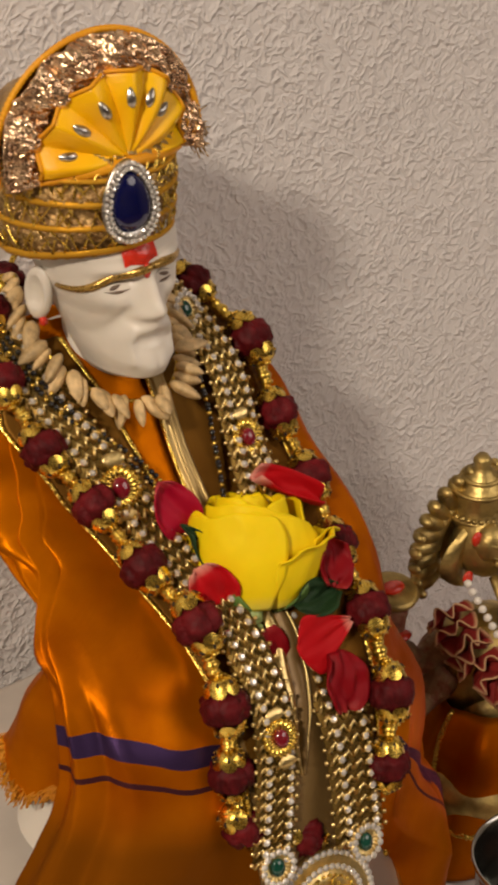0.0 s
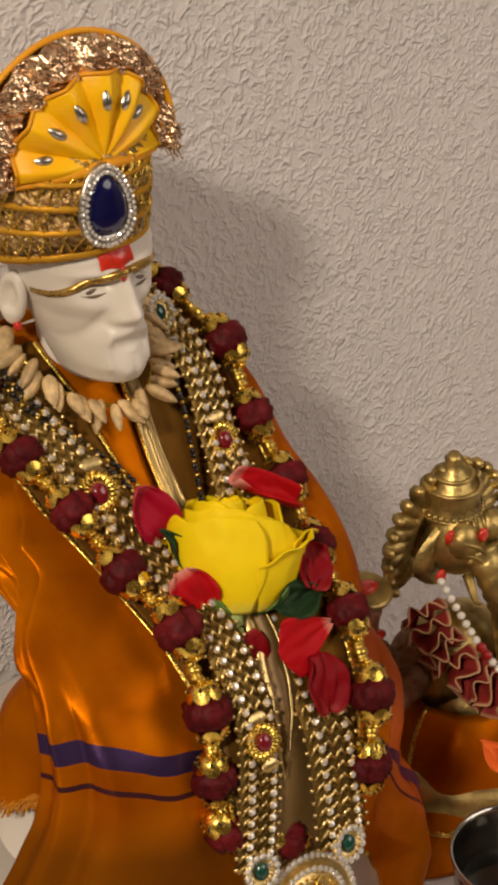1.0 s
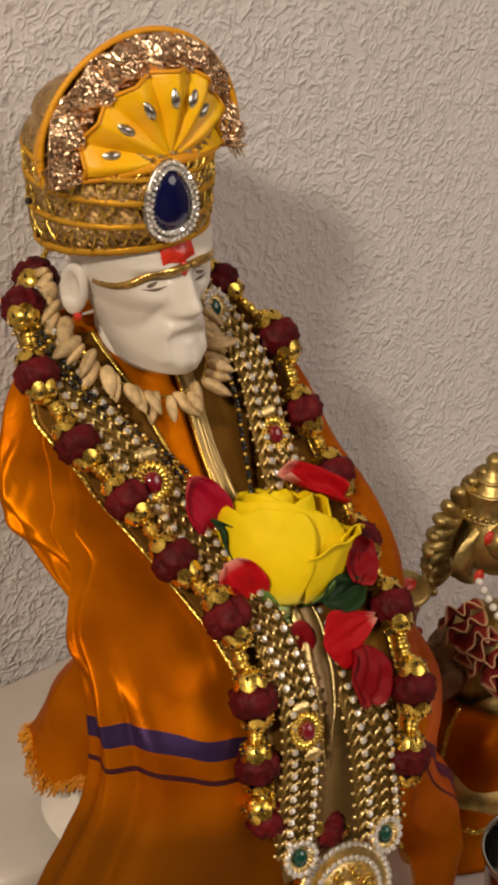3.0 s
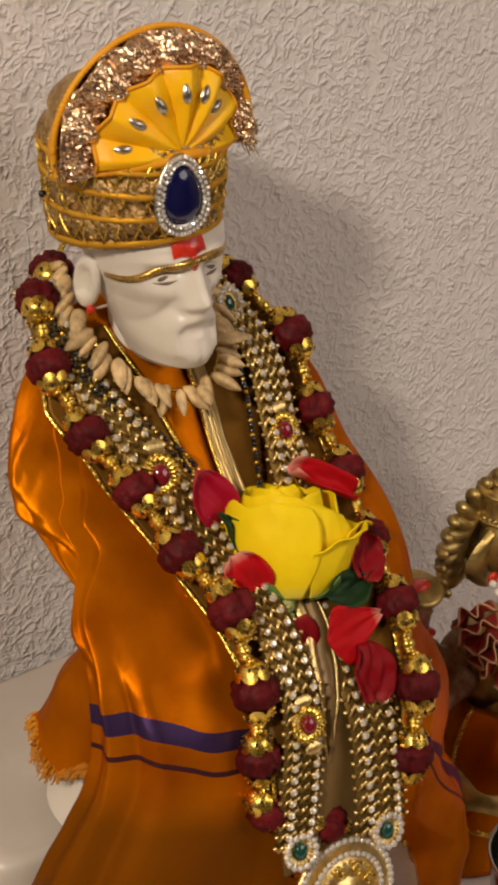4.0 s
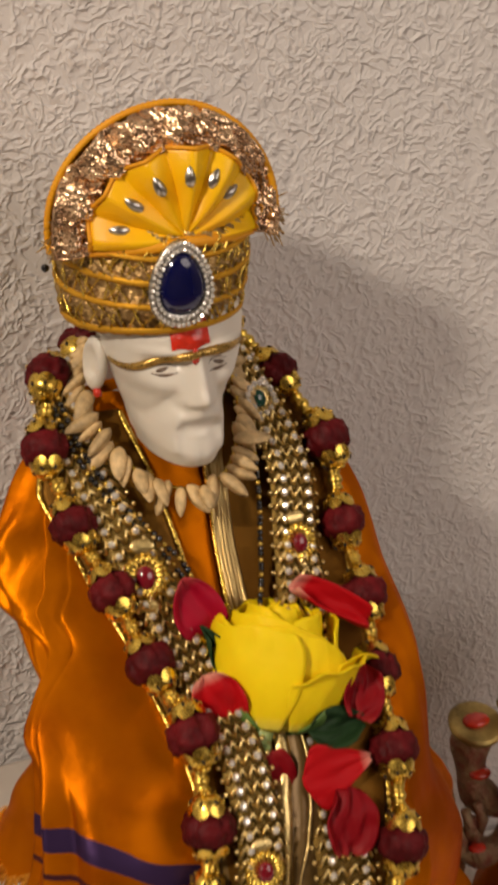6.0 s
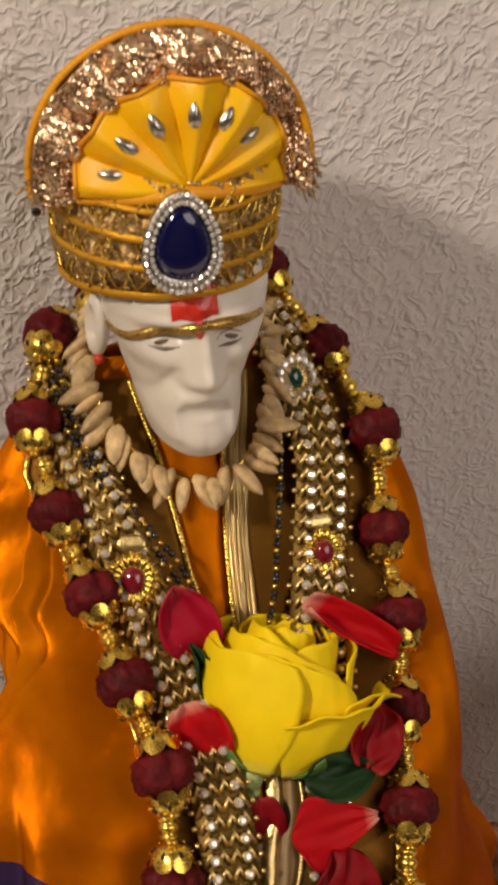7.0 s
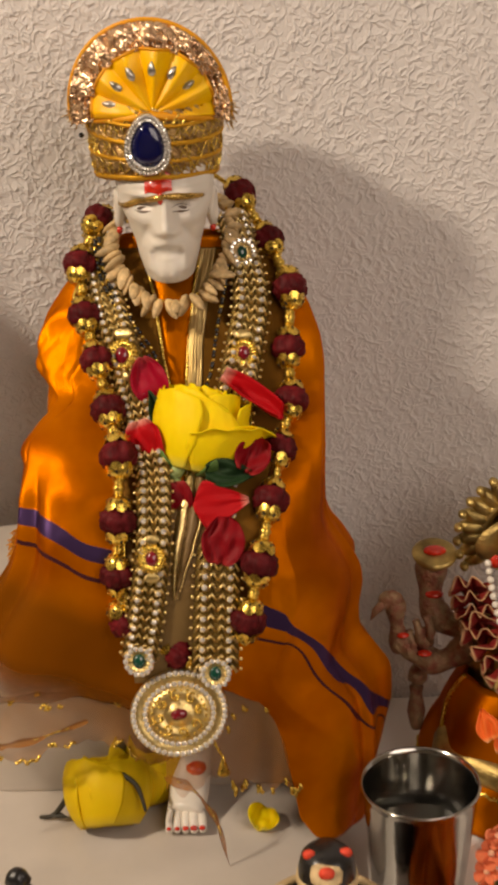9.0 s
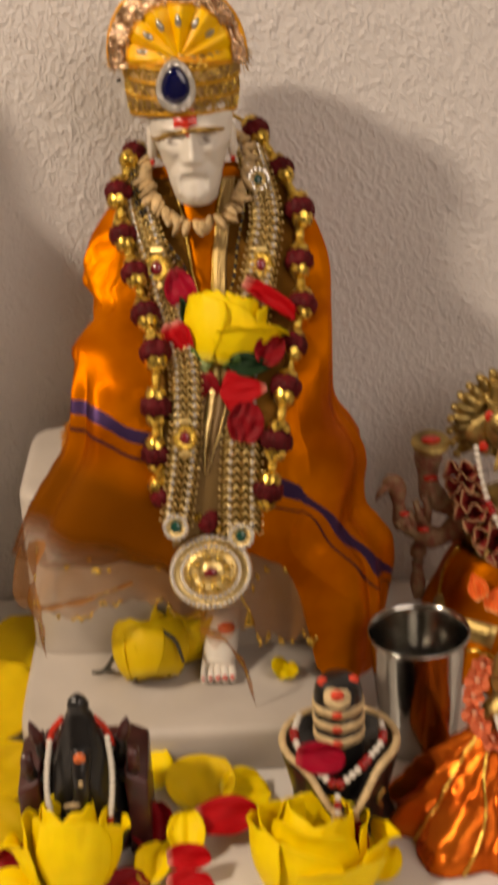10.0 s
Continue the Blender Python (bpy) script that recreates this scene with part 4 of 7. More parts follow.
bm = bmesh.new()
def ruffle_fn(u, v):
    a = radians(-101 + 200 * u)
    fold = abs(math.sin(5.2 * a + 1.3 * math.sin(2.3 * a + 0.7) + 0.4))
    crumple = 0.0019 * noise.noise(Vector((26 * u, 3.4 * v, 1.0))) + 0.0010 * noise.noise(Vector((70 * u, 9 * v, 4.0))) + 0.0006 * noise.noise(Vector((150 * u, 20 * v, 7.0)))
    wave = 0.0040 * fold * (0.55 + 0.45 * v) + crumple + 0.0012 * math.sin(math.pi * v)
    return rim_place(a, v + 0.05 * noise.noise(Vector((40 * u, 0, 9))) * v, wave)
sheet(bm, ruffle_fn, 300, 22)
part("ruffle", bm, FOIL_RUFFLE, turban, "crinkled gold brocade ruffle", solid=0.0009)
bm = bmesh.new()
tube(bm, [rim_place(a, 1.02, 0.0006) for a in [radians(-99 + 196 * i / 220) for i in range(221)]], lambda t: 0.0012 + 0.00018 * math.sin(500 * t), 8)
part("rim", bm, AMBER_BRAID, turban, "amber braided rim")
bm = bmesh.new()
for k in range(110):
    side = 1 if k % 3 else -1
    a = radians(random.uniform(80, 100) * side)
    p = rim_place(a, random.uniform(0.35, 1.05), 0.001)
    out = Vector((side * random.uniform(0.1, 1.0), random.uniform(-0.9, 0.3), random.uniform(-1.2, 0.3))).normalized()
    tube(bm, smooth_path([p, p + out * 0.0020, p + out * random.uniform(0.0025, 0.0052) + Vector((0, 0, random.uniform(-0.002, 0.001)))], 5), 0.00026, 4)
tagged(part("frayed_threads", bm, BROCADE, turban, "frayed gold threads at the ruffle's ends"), kind="stuff")
bm = bmesh.new()
def back_fn(u, v):
    a = radians(-99 + 196 * u)
    edge = rim_place(a, 1.02, 0.0002)
    low = HAT + Vector((0.0285 * math.sin(a * 0.85), 0.010 + 0.012 * math.cos(a), 0.364))
    p = edge.lerp(low, v)
    return p + Vector((0, 0, 0.004 * math.sin(math.pi * v) * math.cos(a)))
sheet(bm, back_fn, 60, 14)
part("back_cloth", bm, AMBER_BRAID, turban, "amber cloth behind the fan", solid=0.0008)


bm = bmesh.new()
ball(bm, HAT + Vector((-0.0345, 0.002, 0.352)), 0.0014, sub=2)
part("hanging_bead", bm, BLACK_BEAD, turban, "tiny dark bead")


# small mirror sequins on the fan
def leaf_mesh(name, length, width, mat, parent, m):
    bm = bmesh.new()
    def fn(u, v):
        a = 2 * math.pi * u
        r = v
        x, y = width * math.sin(a) * r * (1 - 0.25 * math.cos(a)), length * math.cos(a) * r
        return Vector((x, y, 0.0012 * (1 - r * r)))
    sheet(bm, fn, 20, 5, closed=True)
    ob = part(name, bm, mat, parent)
    ob.matrix_basis = m
    return ob


def frame_of(z_axis, up):
    z = Vector(z_axis).normalized()
    x = Vector(up).cross(z).normalized()
    y = z.cross(x)
    return Matrix((x, y, z)).transposed().to_4x4()


first = None
for deg in (-80, -53, -27, 2, 29, 56):
    a = radians(deg)
    p = fan_place(0.0200, a, fan_pleat(a, 0.72) + 0.0008)
    out = Vector((0.25 * math.sin(a), -1, 0.15))
    m = Matrix.Translation(p) @ frame_of(out, Vector((math.sin(a), 0, math.cos(a))))
    if first is None:
        first = leaf_mesh("sequin", 0.0032, 0.0017, SILVER_FOIL, turban, m)
        first["label"] = "silver leaf-shaped sequin"
    else:
        again(first, m, turban)

# blue brooch
brooch = thing("brooch", "deep blue tear-shaped stone brooch ringed with clear rhinestones", "brooch")
brooch.matrix_basis = Matrix.Translation((-0.0052, -0.0952, 0.3555)) @ frame_of((-0.02, -1, 0.10), (0.02, 0.1, 1))
bm = bmesh.new()
def gem_xy(a, s):
    return (0.0072 * s * math.sin(a) * (1 - 0.20 * math.cos(a)), 0.0098 * s * math.cos(a))
sheet(bm, lambda u, v: Vector((*gem_xy(2 * math.pi * u, 1 - 0.999 * v), 0.0004 + 0.0026 * math.sqrt(max(0, 1 - (1 - v) ** 2)))), 48, 8, closed=True)
part("stone", bm, SAPPHIRE, brooch)
bm = bmesh.new()
sheet(bm, lambda u, v: Vector((*gem_xy(2 * math.pi * u, 0.98 + 0.42 * v), 0.0010 * math.sin(math.pi * v) - 0.0004)), 48, 6, closed=True)
part("setting", bm, SILVER_FOIL, brooch, solid=0.0008)
bm = bmesh.new()
lathe(bm, [(0.00062, -0.0003), (0.00078, 0.0), (0.00074, 0.0003), (0.00042, 0.0007)], 8)
stone = None
for ring, count in ((1.10, 36), (1.32, 42)):
    for i in range(count):
        a = 2 * math.pi * i / count
        m = Matrix.Translation((*gem_xy(a, ring), 0.0012)) @ Euler((0.5 * random.uniform(-1, 1), 0.5 * random.uniform(-1, 1), 0)).to_matrix().to_4x4()
        if stone is None:
            stone = part("rhinestone", bm, CRYSTAL, brooch, smooth=False)
            stone.matrix_basis = m
        else:
            again(stone, m, brooch)

# ---------------------------------------------------------------- tan shawl under the garlands
shawl = thing("shawl", "tan-gold satin shawl with gold borders, open over an orange shirt", "shawl")


def strip(name, left, right, mat, parent, out=0.003, nu=14, nv=90, label="", puff=0.0015, crinkle=0.0):
    """A cloth strip on the front of the body between two edges, rows of (height, x) from the top down."""
    bm = bmesh.new()
    za, zb = left[0][0], left[-1][0]
    def fn(u, v):
        z = zb + (za - zb) * v
        x = curve_at(left, z)[0] * (1 - u) + curve_at(right, z)[0] * u
        d = out + puff * math.sin(math.pi * u) + 0.0010 * noise.noise(Vector((90 * x, 40 * z, 1))) + crinkle * (1.6 * noise.noise(Vector((7 * u, 28 * z, 5))) + noise.noise(Vector((16 * u, 60 * z, 8))))
        return body_front(x, z, d)
    sheet(bm, fn, nu, nv)
    return part(name, bm, mat, parent, label, solid=0.0007)


def border(name, edge, width, mat, parent, out, label=""):
    bm = bmesh.new()
    za, zb = edge[0][0], edge[-1][0]
    def fn(u, v):
        z = zb + (za - zb) * v
        return body_front(curve_at(edge, z)[0] + width * (u - 0.5), z, out + 0.0006 * math.sin(math.pi * u) + 0.00015 * math.sin(v * 420))
    sheet(bm, fn, 4, 260)
    return part(name, bm, mat, parent, label, solid=0.0006)


L_OUT = [(0.294, -0.036), (0.275, -0.0455), (0.255, -0.0375), (0.235, -0.0290), (0.215, -0.0240), (0.190, -0.0220), (0.150, -0.0220)]
L_IN = [(0.294, -0.012), (0.275, -0.0065), (0.255, -0.0035), (0.235, 0.001), (0.215, 0.003), (0.190, 0.0035), (0.150, 0.0)]
R_IN = [(0.294, 0.016), (0.275, 0.0115), (0.255, 0.0085), (0.235, 0.007), (0.215, 0.006), (0.190, 0.0035), (0.150, 0.0005)]
R_OUT = [(0.294, 0.050), (0.275, 0.060), (0.255, 0.058), (0.235, 0.055), (0.215, 0.046), (0.190, 0.040), (0.150, 0.034)]
strip("shirt", L_IN, R_IN, ORANGE_PLAIN, shawl, 0.0012, label="orange satin shirt front")
strip("lapel", L_OUT, L_IN, TAN_SATIN, shawl, 0.0030)
strip("lapel", R_IN, R_OUT, TAN_SATIN, shawl, 0.0032)
strip("sash", [(0.204, -0.020), (0.150, -0.022), (0.126, -0.02)], [(0.204, 0.026), (0.150, 0.024), (0.126, 0.02)], SASH_TAN, shawl, 0.0034)
for edge in (L_OUT, L_IN[:4], R_OUT):
    border("gold_border", edge, 0.0015, GOLD, shawl, 0.0042, "woven gold border")
strip("lame_strip", R_IN[:5], [(z, x + 0.0072) for z, x in R_IN[:5]], PALE_SATIN, shawl, 0.0046, nu=24, label="crinkled pale gold strip", puff=0.0012, crinkle=0.0007)
border("gold_border", R_IN[:5], 0.0010, GOLD, shawl, 0.0050, "woven gold border")

FOLD_L = [(0.224, 0.0100), (0.212, 0.0060), (0.200, 0.0010), (0.190, -0.0012), (0.178, -0.0016), (0.168, -0.0006)]
FOLD_M = [(0.224, 0.0135), (0.212, 0.0108), (0.200, 0.0068), (0.190, 0.0042), (0.178, 0.0016), (0.168, 0.0002)]
FOLD_R = [(0.224, 0.0170), (0.212, 0.0158), (0.200, 0.0128), (0.190, 0.0092), (0.178, 0.0046), (0.168, 0.0010)]
strip("sash_fold", FOLD_L, FOLD_M, PALE_GOLD, shawl, 0.0044, label="pale gold pleated sash fold", puff=0.0018)
strip("sash_fold", FOLD_M, FOLD_R, SASH_TAN, shawl, 0.0044, label="tan pleated sash fold", puff=0.0022)
border("gold_border", FOLD_R, 0.0009, PALE_GOLD, shawl, 0.0056, "woven gold border of the sash fold")

# ---------------------------------------------------------------- seed bead garland
def ridged_seed(bm, r):
    """A rough round seed with five meridian grooves and a knobbly skin."""
    made = bmesh.ops.create_icosphere(bm, subdivisions=4, radius=1.0)
    for v in made["verts"]:
        d = v.co.normalized()
        a = math.atan2(d.y, d.x)
        groove = 0.16 * abs(math.cos(2.5 * a + 0.5 * noise.noise(d * 2))) ** 16 * (1 - abs(d.z) ** 4)
        rough = 0.10 * noise.noise(d * 3.2) + 0.20 * (0.35 - abs(noise.noise(d * 5.5))) + 0.05 * (0.3 - abs(noise.noise(d * 11)))
        pole = ease((abs(d.z) - 0.42) / 0.3)
        v.co = d * r * (1.0 - (groove - rough) * (1 - 0.8 * pole) - 0.10 * pole)


def seed_cap(bm, r):
    """A gold filigree cup over a bead's end: scalloped lip of pointed leaves, raised dots, eye-shaped openings and a collar; it opens towards -z."""
    n = 48
    prof = [(0.20, 0.50), (0.34, 0.48), (0.58, 0.38), (0.80, 0.19), (0.90, -0.02), (0.94, -0.20), (0.99, -0.30)]
    def wave(a, k):
        leaf = abs(math.cos(3 * a)) ** 0.7
        return (1 + 0.05 * leaf * (k > 4), -0.24 * r * leaf * max(0, k - 3) / 3 + 0.10 * r * (k > 4) * (1 - leaf))
    lathe(bm, [(p * r, h * r) for p, h in prof], n, wave=wave, cap=False)
    lathe(bm, [(p * r * 0.93, h * r - 0.05 * r) for p, h in prof], n, wave=wave, cap=False)
    for i in range(12):
        a = 2 * math.pi * i / 12
        ball(bm, (0.93 * r * math.cos(a), 0.93 * r * math.sin(a), 0.03 * r), 0.07 * r, sub=1)
    for i in range(6):
        b = 2 * math.pi * (i + 0.5) / 6
        ball(bm, (0.62 * r * math.cos(b), 0.62 * r * math.sin(b), 0.36 * r), 0.07 * r, sub=1)
    lathe(bm, [(0.16 * r, 0.46 * r), (0.30 * r, 0.49 * r), (0.33 * r, 0.56 * r), (0.28 * r, 0.63 * r), (0.14 * r, 0.65 * r)], 20)
    for i in range(6):
        a = 2 * math.pi * i / 6
        m = Matrix.Translation((0.80 * r * math.cos(a), 0.80 * r * math.sin(a), 0.20 * r)) @ Matrix.Rotation(a, 4, "Z") @ Matrix.Rotation(radians(42), 4, "Y")
        ball(bm, (0, 0, 0), r, (0.17, 0.09, 0.06), 2, mat=1, m=m)


def spacer(bm):
    """A turned gold spacer with a swollen middle, one unit long."""
    rows = ((0.0015, -0.5), (0.0022, -0.46), (0.0023, -0.34), (0.0016, -0.26), (0.0022, -0.14), (0.0026, 0.0), (0.0022, 0.14), (0.0016, 0.26), (0.0023, 0.34), (0.0022, 0.46), (0.0015, 0.5))
    lathe(bm, [(r * 1.12, h) for r, h in rows], 18)


garland = thing("seed_bead_garland", "long garland of rough maroon seed beads with gold filigree caps", "garland")
LEFT = [(-0.0130, -0.0170, 0.302), (-0.0331, -0.0426, 0.3057), (-0.0422, -0.0646, 0.2908), (-0.0395, -0.0849, 0.2720), (-0.0337, -0.1052, 0.2573), (-0.0281, -0.1251, 0.2407), (-0.0230, -0.1480, 0.2280), (-0.0238, -0.1630, 0.2031), (-0.0253, -0.1670, 0.1776), (-0.0225, -0.1690, 0.1550), (0.0005, -0.1720, 0.1395)]
RIGHT = [(0.0360, -0.026, 0.312), (0.0491, -0.0481, 0.2953), (0.0583, -0.0719, 0.2783), (0.0563, -0.0899, 0.2547), (0.0563, -0.1086, 0.2356), (0.0498, -0.1316, 0.2209), (0.0445, -0.1558, 0.2072), (0.0383, -0.1758, 0.1859), (0.0327, -0.1808, 0.1600)]
R_SEED = 0.0081
bm = bmesh.new()
ridged_seed(bm, R_SEED)
seed0 = part("seed_bead", bm, SEED_BROWN, garland, "rough maroon ridged seed")
bm = bmesh.new()
seed_cap(bm, 0.0059)
cap0 = part("cap", bm, [GOLD, HOLE], seed0, "gold filigree bead cap")
bm = bmesh.new()
spacer(bm)
tube0 = part("spacer", bm, GOLD, garland, "gold tube spacer")
used = False
for row in (LEFT, RIGHT):
    pts = [Vector(p) for p in row]
    for i, p in enumerate(pts):
        a, b = pts[max(0, i - 1)], pts[min(len(pts) - 1, i + 1)]
        way = (a - b).normalized()
        spin = random.uniform(0, 6.28)
        grow = random.uniform(0.93, 1.06)
        m = aim(p, way, spin, grow)
        if not used:
            seed, used = seed0, True
            seed.matrix_basis = m
        else:
            seed = again(seed0, m, garland)
        for side in (1, -1):
            cm = Matrix.Translation((0, 0, side * 0.0079)) @ (Matrix() if side > 0 else Matrix.Rotation(math.pi, 4, "X"))
            if seed is seed0 and side == 1:
                cap0.matrix_basis = cm
            else:
                again(cap0, cm, seed)
        if i:
            mid = (p + pts[i - 1]) / 2
            mm = aim(mid, (pts[i - 1] - p).normalized(), 0) @ Matrix.Diagonal((1, 1, max(0.004, (pts[i - 1] - p).length - 0.0222), 1))
            if row is LEFT and i == 1:
                tube0.matrix_basis = mm
            else:
                again(tube0, mm, garland)
bm = bmesh.new()
back = [LEFT[0], (-0.002, -0.012, 0.312), (0.020, -0.014, 0.320), RIGHT[0]]
tube(bm, smooth_path(back, 30), 0.0012, 6)
part("thread", bm, GOLD, garland)

# ---------------------------------------------------------------- pod necklace
pods = thing("pod_necklace", "short necklace of dry pale-brown seed pods close round the neck", "necklace")
bm = bmesh.new()
def pod_fn(u, v):
    a, t = 2 * math.pi * u, v * 2 - 1
    r = 0.0036 * max(0.0, 1 - abs(t) ** 2.6) ** 0.75 * (1 - 0.22 * t)
    ridge = 1 + 0.10 * math.cos(3 * a)
    return Vector((r * ridge * math.cos(a), 0.72 * r * ridge * math.sin(a), 0.0078 * t))
sheet(bm, pod_fn, 14, 12, closed=True)
pod0 = part("pod", bm, POD, pods)
COLLAR = [(-0.0150, -0.0300, 0.3110), (-0.0215, -0.0400, 0.3080), (-0.0240, -0.0520, 0.3030), (-0.0235, -0.0640, 0.2955), (-0.0185, -0.0745, 0.2870), (-0.0090, -0.0835, 0.2805), (0.0030, -0.0880, 0.2785), (0.0135, -0.0855, 0.2810), (0.0215, -0.0770, 0.2870), (0.0270, -0.0650, 0.2950), (0.0295, -0.0500, 0.3030), (0.0290, -0.0380, 0.3090), (0.0230, -0.0300, 0.3120)]
ring = even_path(COLLAR, 42)
for i, p in enumerate(ring):
    way = (ring[min(i + 1, len(ring) - 1)] - ring[max(i - 1, 0)]).normalized()
    out = Vector((p.x * 1.3, (p.y + 0.052), -0.020)).normalized()
    lean = (out * 1.0 + way * random.uniform(-0.75, 0.75) + Vector((0, random.uniform(-0.5, 0.1), random.uniform(-0.5, 0.25)))).normalized()
    m = aim(p + lean * random.uniform(0.0030, 0.0050) + Vector((0, -0.0020, 0.001)) * (i % 2), lean, random.uniform(0, 6.28), random.uniform(0.62, 0.88))
    if i:
        again(pod0, m, pods)
    else:
        pod0.matrix_basis = m
bm = bmesh.new()
tube(bm, smooth_path(COLLAR, 80), 0.0007, 6)
part("thread", bm, GOLD, pods)

# ---------------------------------------------------------------- black bead chain
blacks = thing("black_bead_chain", "thin double chain of black and gold glass beads", "necklace")
bm = bmesh.new()
ball(bm, (0, 0, 0), 0.00112, sub=2)
bead0 = part("bead", bm, BLACK_BEAD, blacks)
bm = bmesh.new()
ball(bm, (0, 0, 0), 0.0009, sub=2)
gold0 = part("gold_bead", bm, GOLD, blacks)
chain_l = [(-0.034, -0.040, 0.306), (-0.0335, -0.056, 0.2975), (-0.0305, -0.070, 0.2865), (-0.0225, -0.0830, 0.2745), (-0.0150, -0.0920, 0.2660), (-0.0075, -0.1000, 0.2565), (-0.005, -0.108, 0.2450)]
chain_r = [(0.0300, -0.062, 0.2930), (0.0270, -0.0780, 0.2820), (0.0235, -0.0905, 0.2700), (0.0215, -0.0960, 0.2600), (0.0195, -0.1020, 0.2500), (0.0150, -0.1110, 0.2400)]
count = 0
for path in (chain_l, chain_r):
    for twin in (-1, 1) if path is chain_l else (0,):
        for i, p in enumerate(even_path(path, 44)):
            q = p + Vector((twin * 0.0011, -0.0015, twin * 0.0008 + 0.0003 * math.sin(i * 1.7)))
            o = gold0 if i % 3 == 2 else bead0
            if count in (0, 2):
                o.location = q
            else:
                again(o, Matrix.Translation(q), blacks)
            count += 1

# ---------------------------------------------------------------- rhinestone chain with pendant
haar = thing("rhinestone_necklace", "wide pale-gold link necklace set with rhinestones, rubies and emeralds", "necklace")
bm = bmesh.new()
lathe(bm, [(0.0006, -0.0006), (0.00115, -0.0002), (0.00125, 0.0002), (0.0010, 0.0006), (0.00055, 0.0010)], 10)
rhine0 = part("rhinestone", bm, CRYSTAL, haar, smooth=False)
rhine_used = False


def put_stone(m):
    global rhine_used
    if rhine_used:
        again(rhine0, m, haar)
    else:
        rhine0.matrix_basis = m
        rhine_used = True


HL = [(-0.030, -0.038, 0.3075), (-0.0325, -0.055, 0.2955), (-0.0295, -0.0735, 0.2805), (-0.0255, -0.0890, 0.2690), (-0.0210, -0.1000, 0.2580), (-0.0155, -0.1180, 0.2410), (-0.0085, -0.1460, 0.2210), (-0.0080, -0.1640, 0.2030), (-0.0090, -0.1705, 0.1890), (-0.0130, -0.1750, 0.1630), (-0.0170, -0.1775, 0.1420)]
HR = [(0.0320, -0.040, 0.3050), (0.0360, -0.0600, 0.2930), (0.0392, -0.0800, 0.2770), (0.0350, -0.0965, 0.2570), (0.0315, -0.1100, 0.2450), (0.0258, -0.1320, 0.2240), (0.0222, -0.1540, 0.2005), (0.0200, -0.1720, 0.1810), (0.0182, -0.1800, 0.1580), (0.0172, -0.1840, 0.1380)]


def link_band(path, width, rows):
    """Bent wire links in rows across the band, gold dots at both edges, stones in two columns."""
    pts = even_path(path, rows)
    bm = bmesh.new()
    for i, p in enumerate(pts):
        t = (pts[min(i + 1, rows - 1)] - pts[max(i - 1, 0)]).normalized()
        n0 = Vector((0, -1, 0.55)) if p.z < 0.25 else Vector((p.x * 6, -1, 0.6))
        across = t.cross(n0).normalized()
        n = across.cross(t).normalized()
        if n.y > 0:
            n, across = -n, -across
        w = width(i / (rows - 1))
        for k in range(4):
            s = (k - 1.5) / 4 * w * 2 * 0.86
            a = p + across * (s - w * 0.20) + t * 0.0016 + n * 0.0003
            b = p + across * s - t * 0.0018 + n * 0.0017
            c = p + across * (s + w * 0.20) + t * 0.0016 + n * 0.0003
            tube(bm, [a, b, c], 0.00086, 6)
        for s in (-1.0, 1.0):
            ball(bm, p + across * s * w + n * 0.0005, 0.00095, sub=1)
        for s in (-0.52, 0.52):
            lathe(bm, [(0.0011, 0.0), (0.0016, 0.0004), (0.0015, 0.0011), (0.0012, 0.0012)], 10, Matrix.Translation(p + across * s * w + n * 0.0016) @ n.to_track_quat("Z", "Y").to_matrix().to_4x4(), cap=False)
            put_stone(Matrix.Translation(p + across * s * w + n * 0.0026) @ n.to_track_quat("Z", "Y").to_matrix().to_4x4() @ Matrix.Scale(random.uniform(0.95, 1.15), 4))
    # dark sheet added behind the links, standing in for the shade between them
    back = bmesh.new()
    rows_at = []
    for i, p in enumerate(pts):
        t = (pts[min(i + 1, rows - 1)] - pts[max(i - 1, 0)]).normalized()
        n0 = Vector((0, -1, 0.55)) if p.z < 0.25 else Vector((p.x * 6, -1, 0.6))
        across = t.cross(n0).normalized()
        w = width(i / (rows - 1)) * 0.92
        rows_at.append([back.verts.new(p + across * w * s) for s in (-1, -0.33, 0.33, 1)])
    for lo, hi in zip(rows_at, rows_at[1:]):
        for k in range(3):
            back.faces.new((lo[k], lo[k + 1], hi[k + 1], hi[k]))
    part("backing_mesh", back, LINK_SHADE, haar, "dark gold sheet added behind the links as gap shade", solid=0.0006)
    ob = part("link_band", bm, PALE_GOLD, haar, "pale gold chevron link band")
    return tagged(ob, kind="stuff")


link_band(HL, lambda t: 0.0088 if t < 0.5 else 0.0085, 52)
link_band(HR, lambda t: 0.0085 + 0.0030 * t, 50)


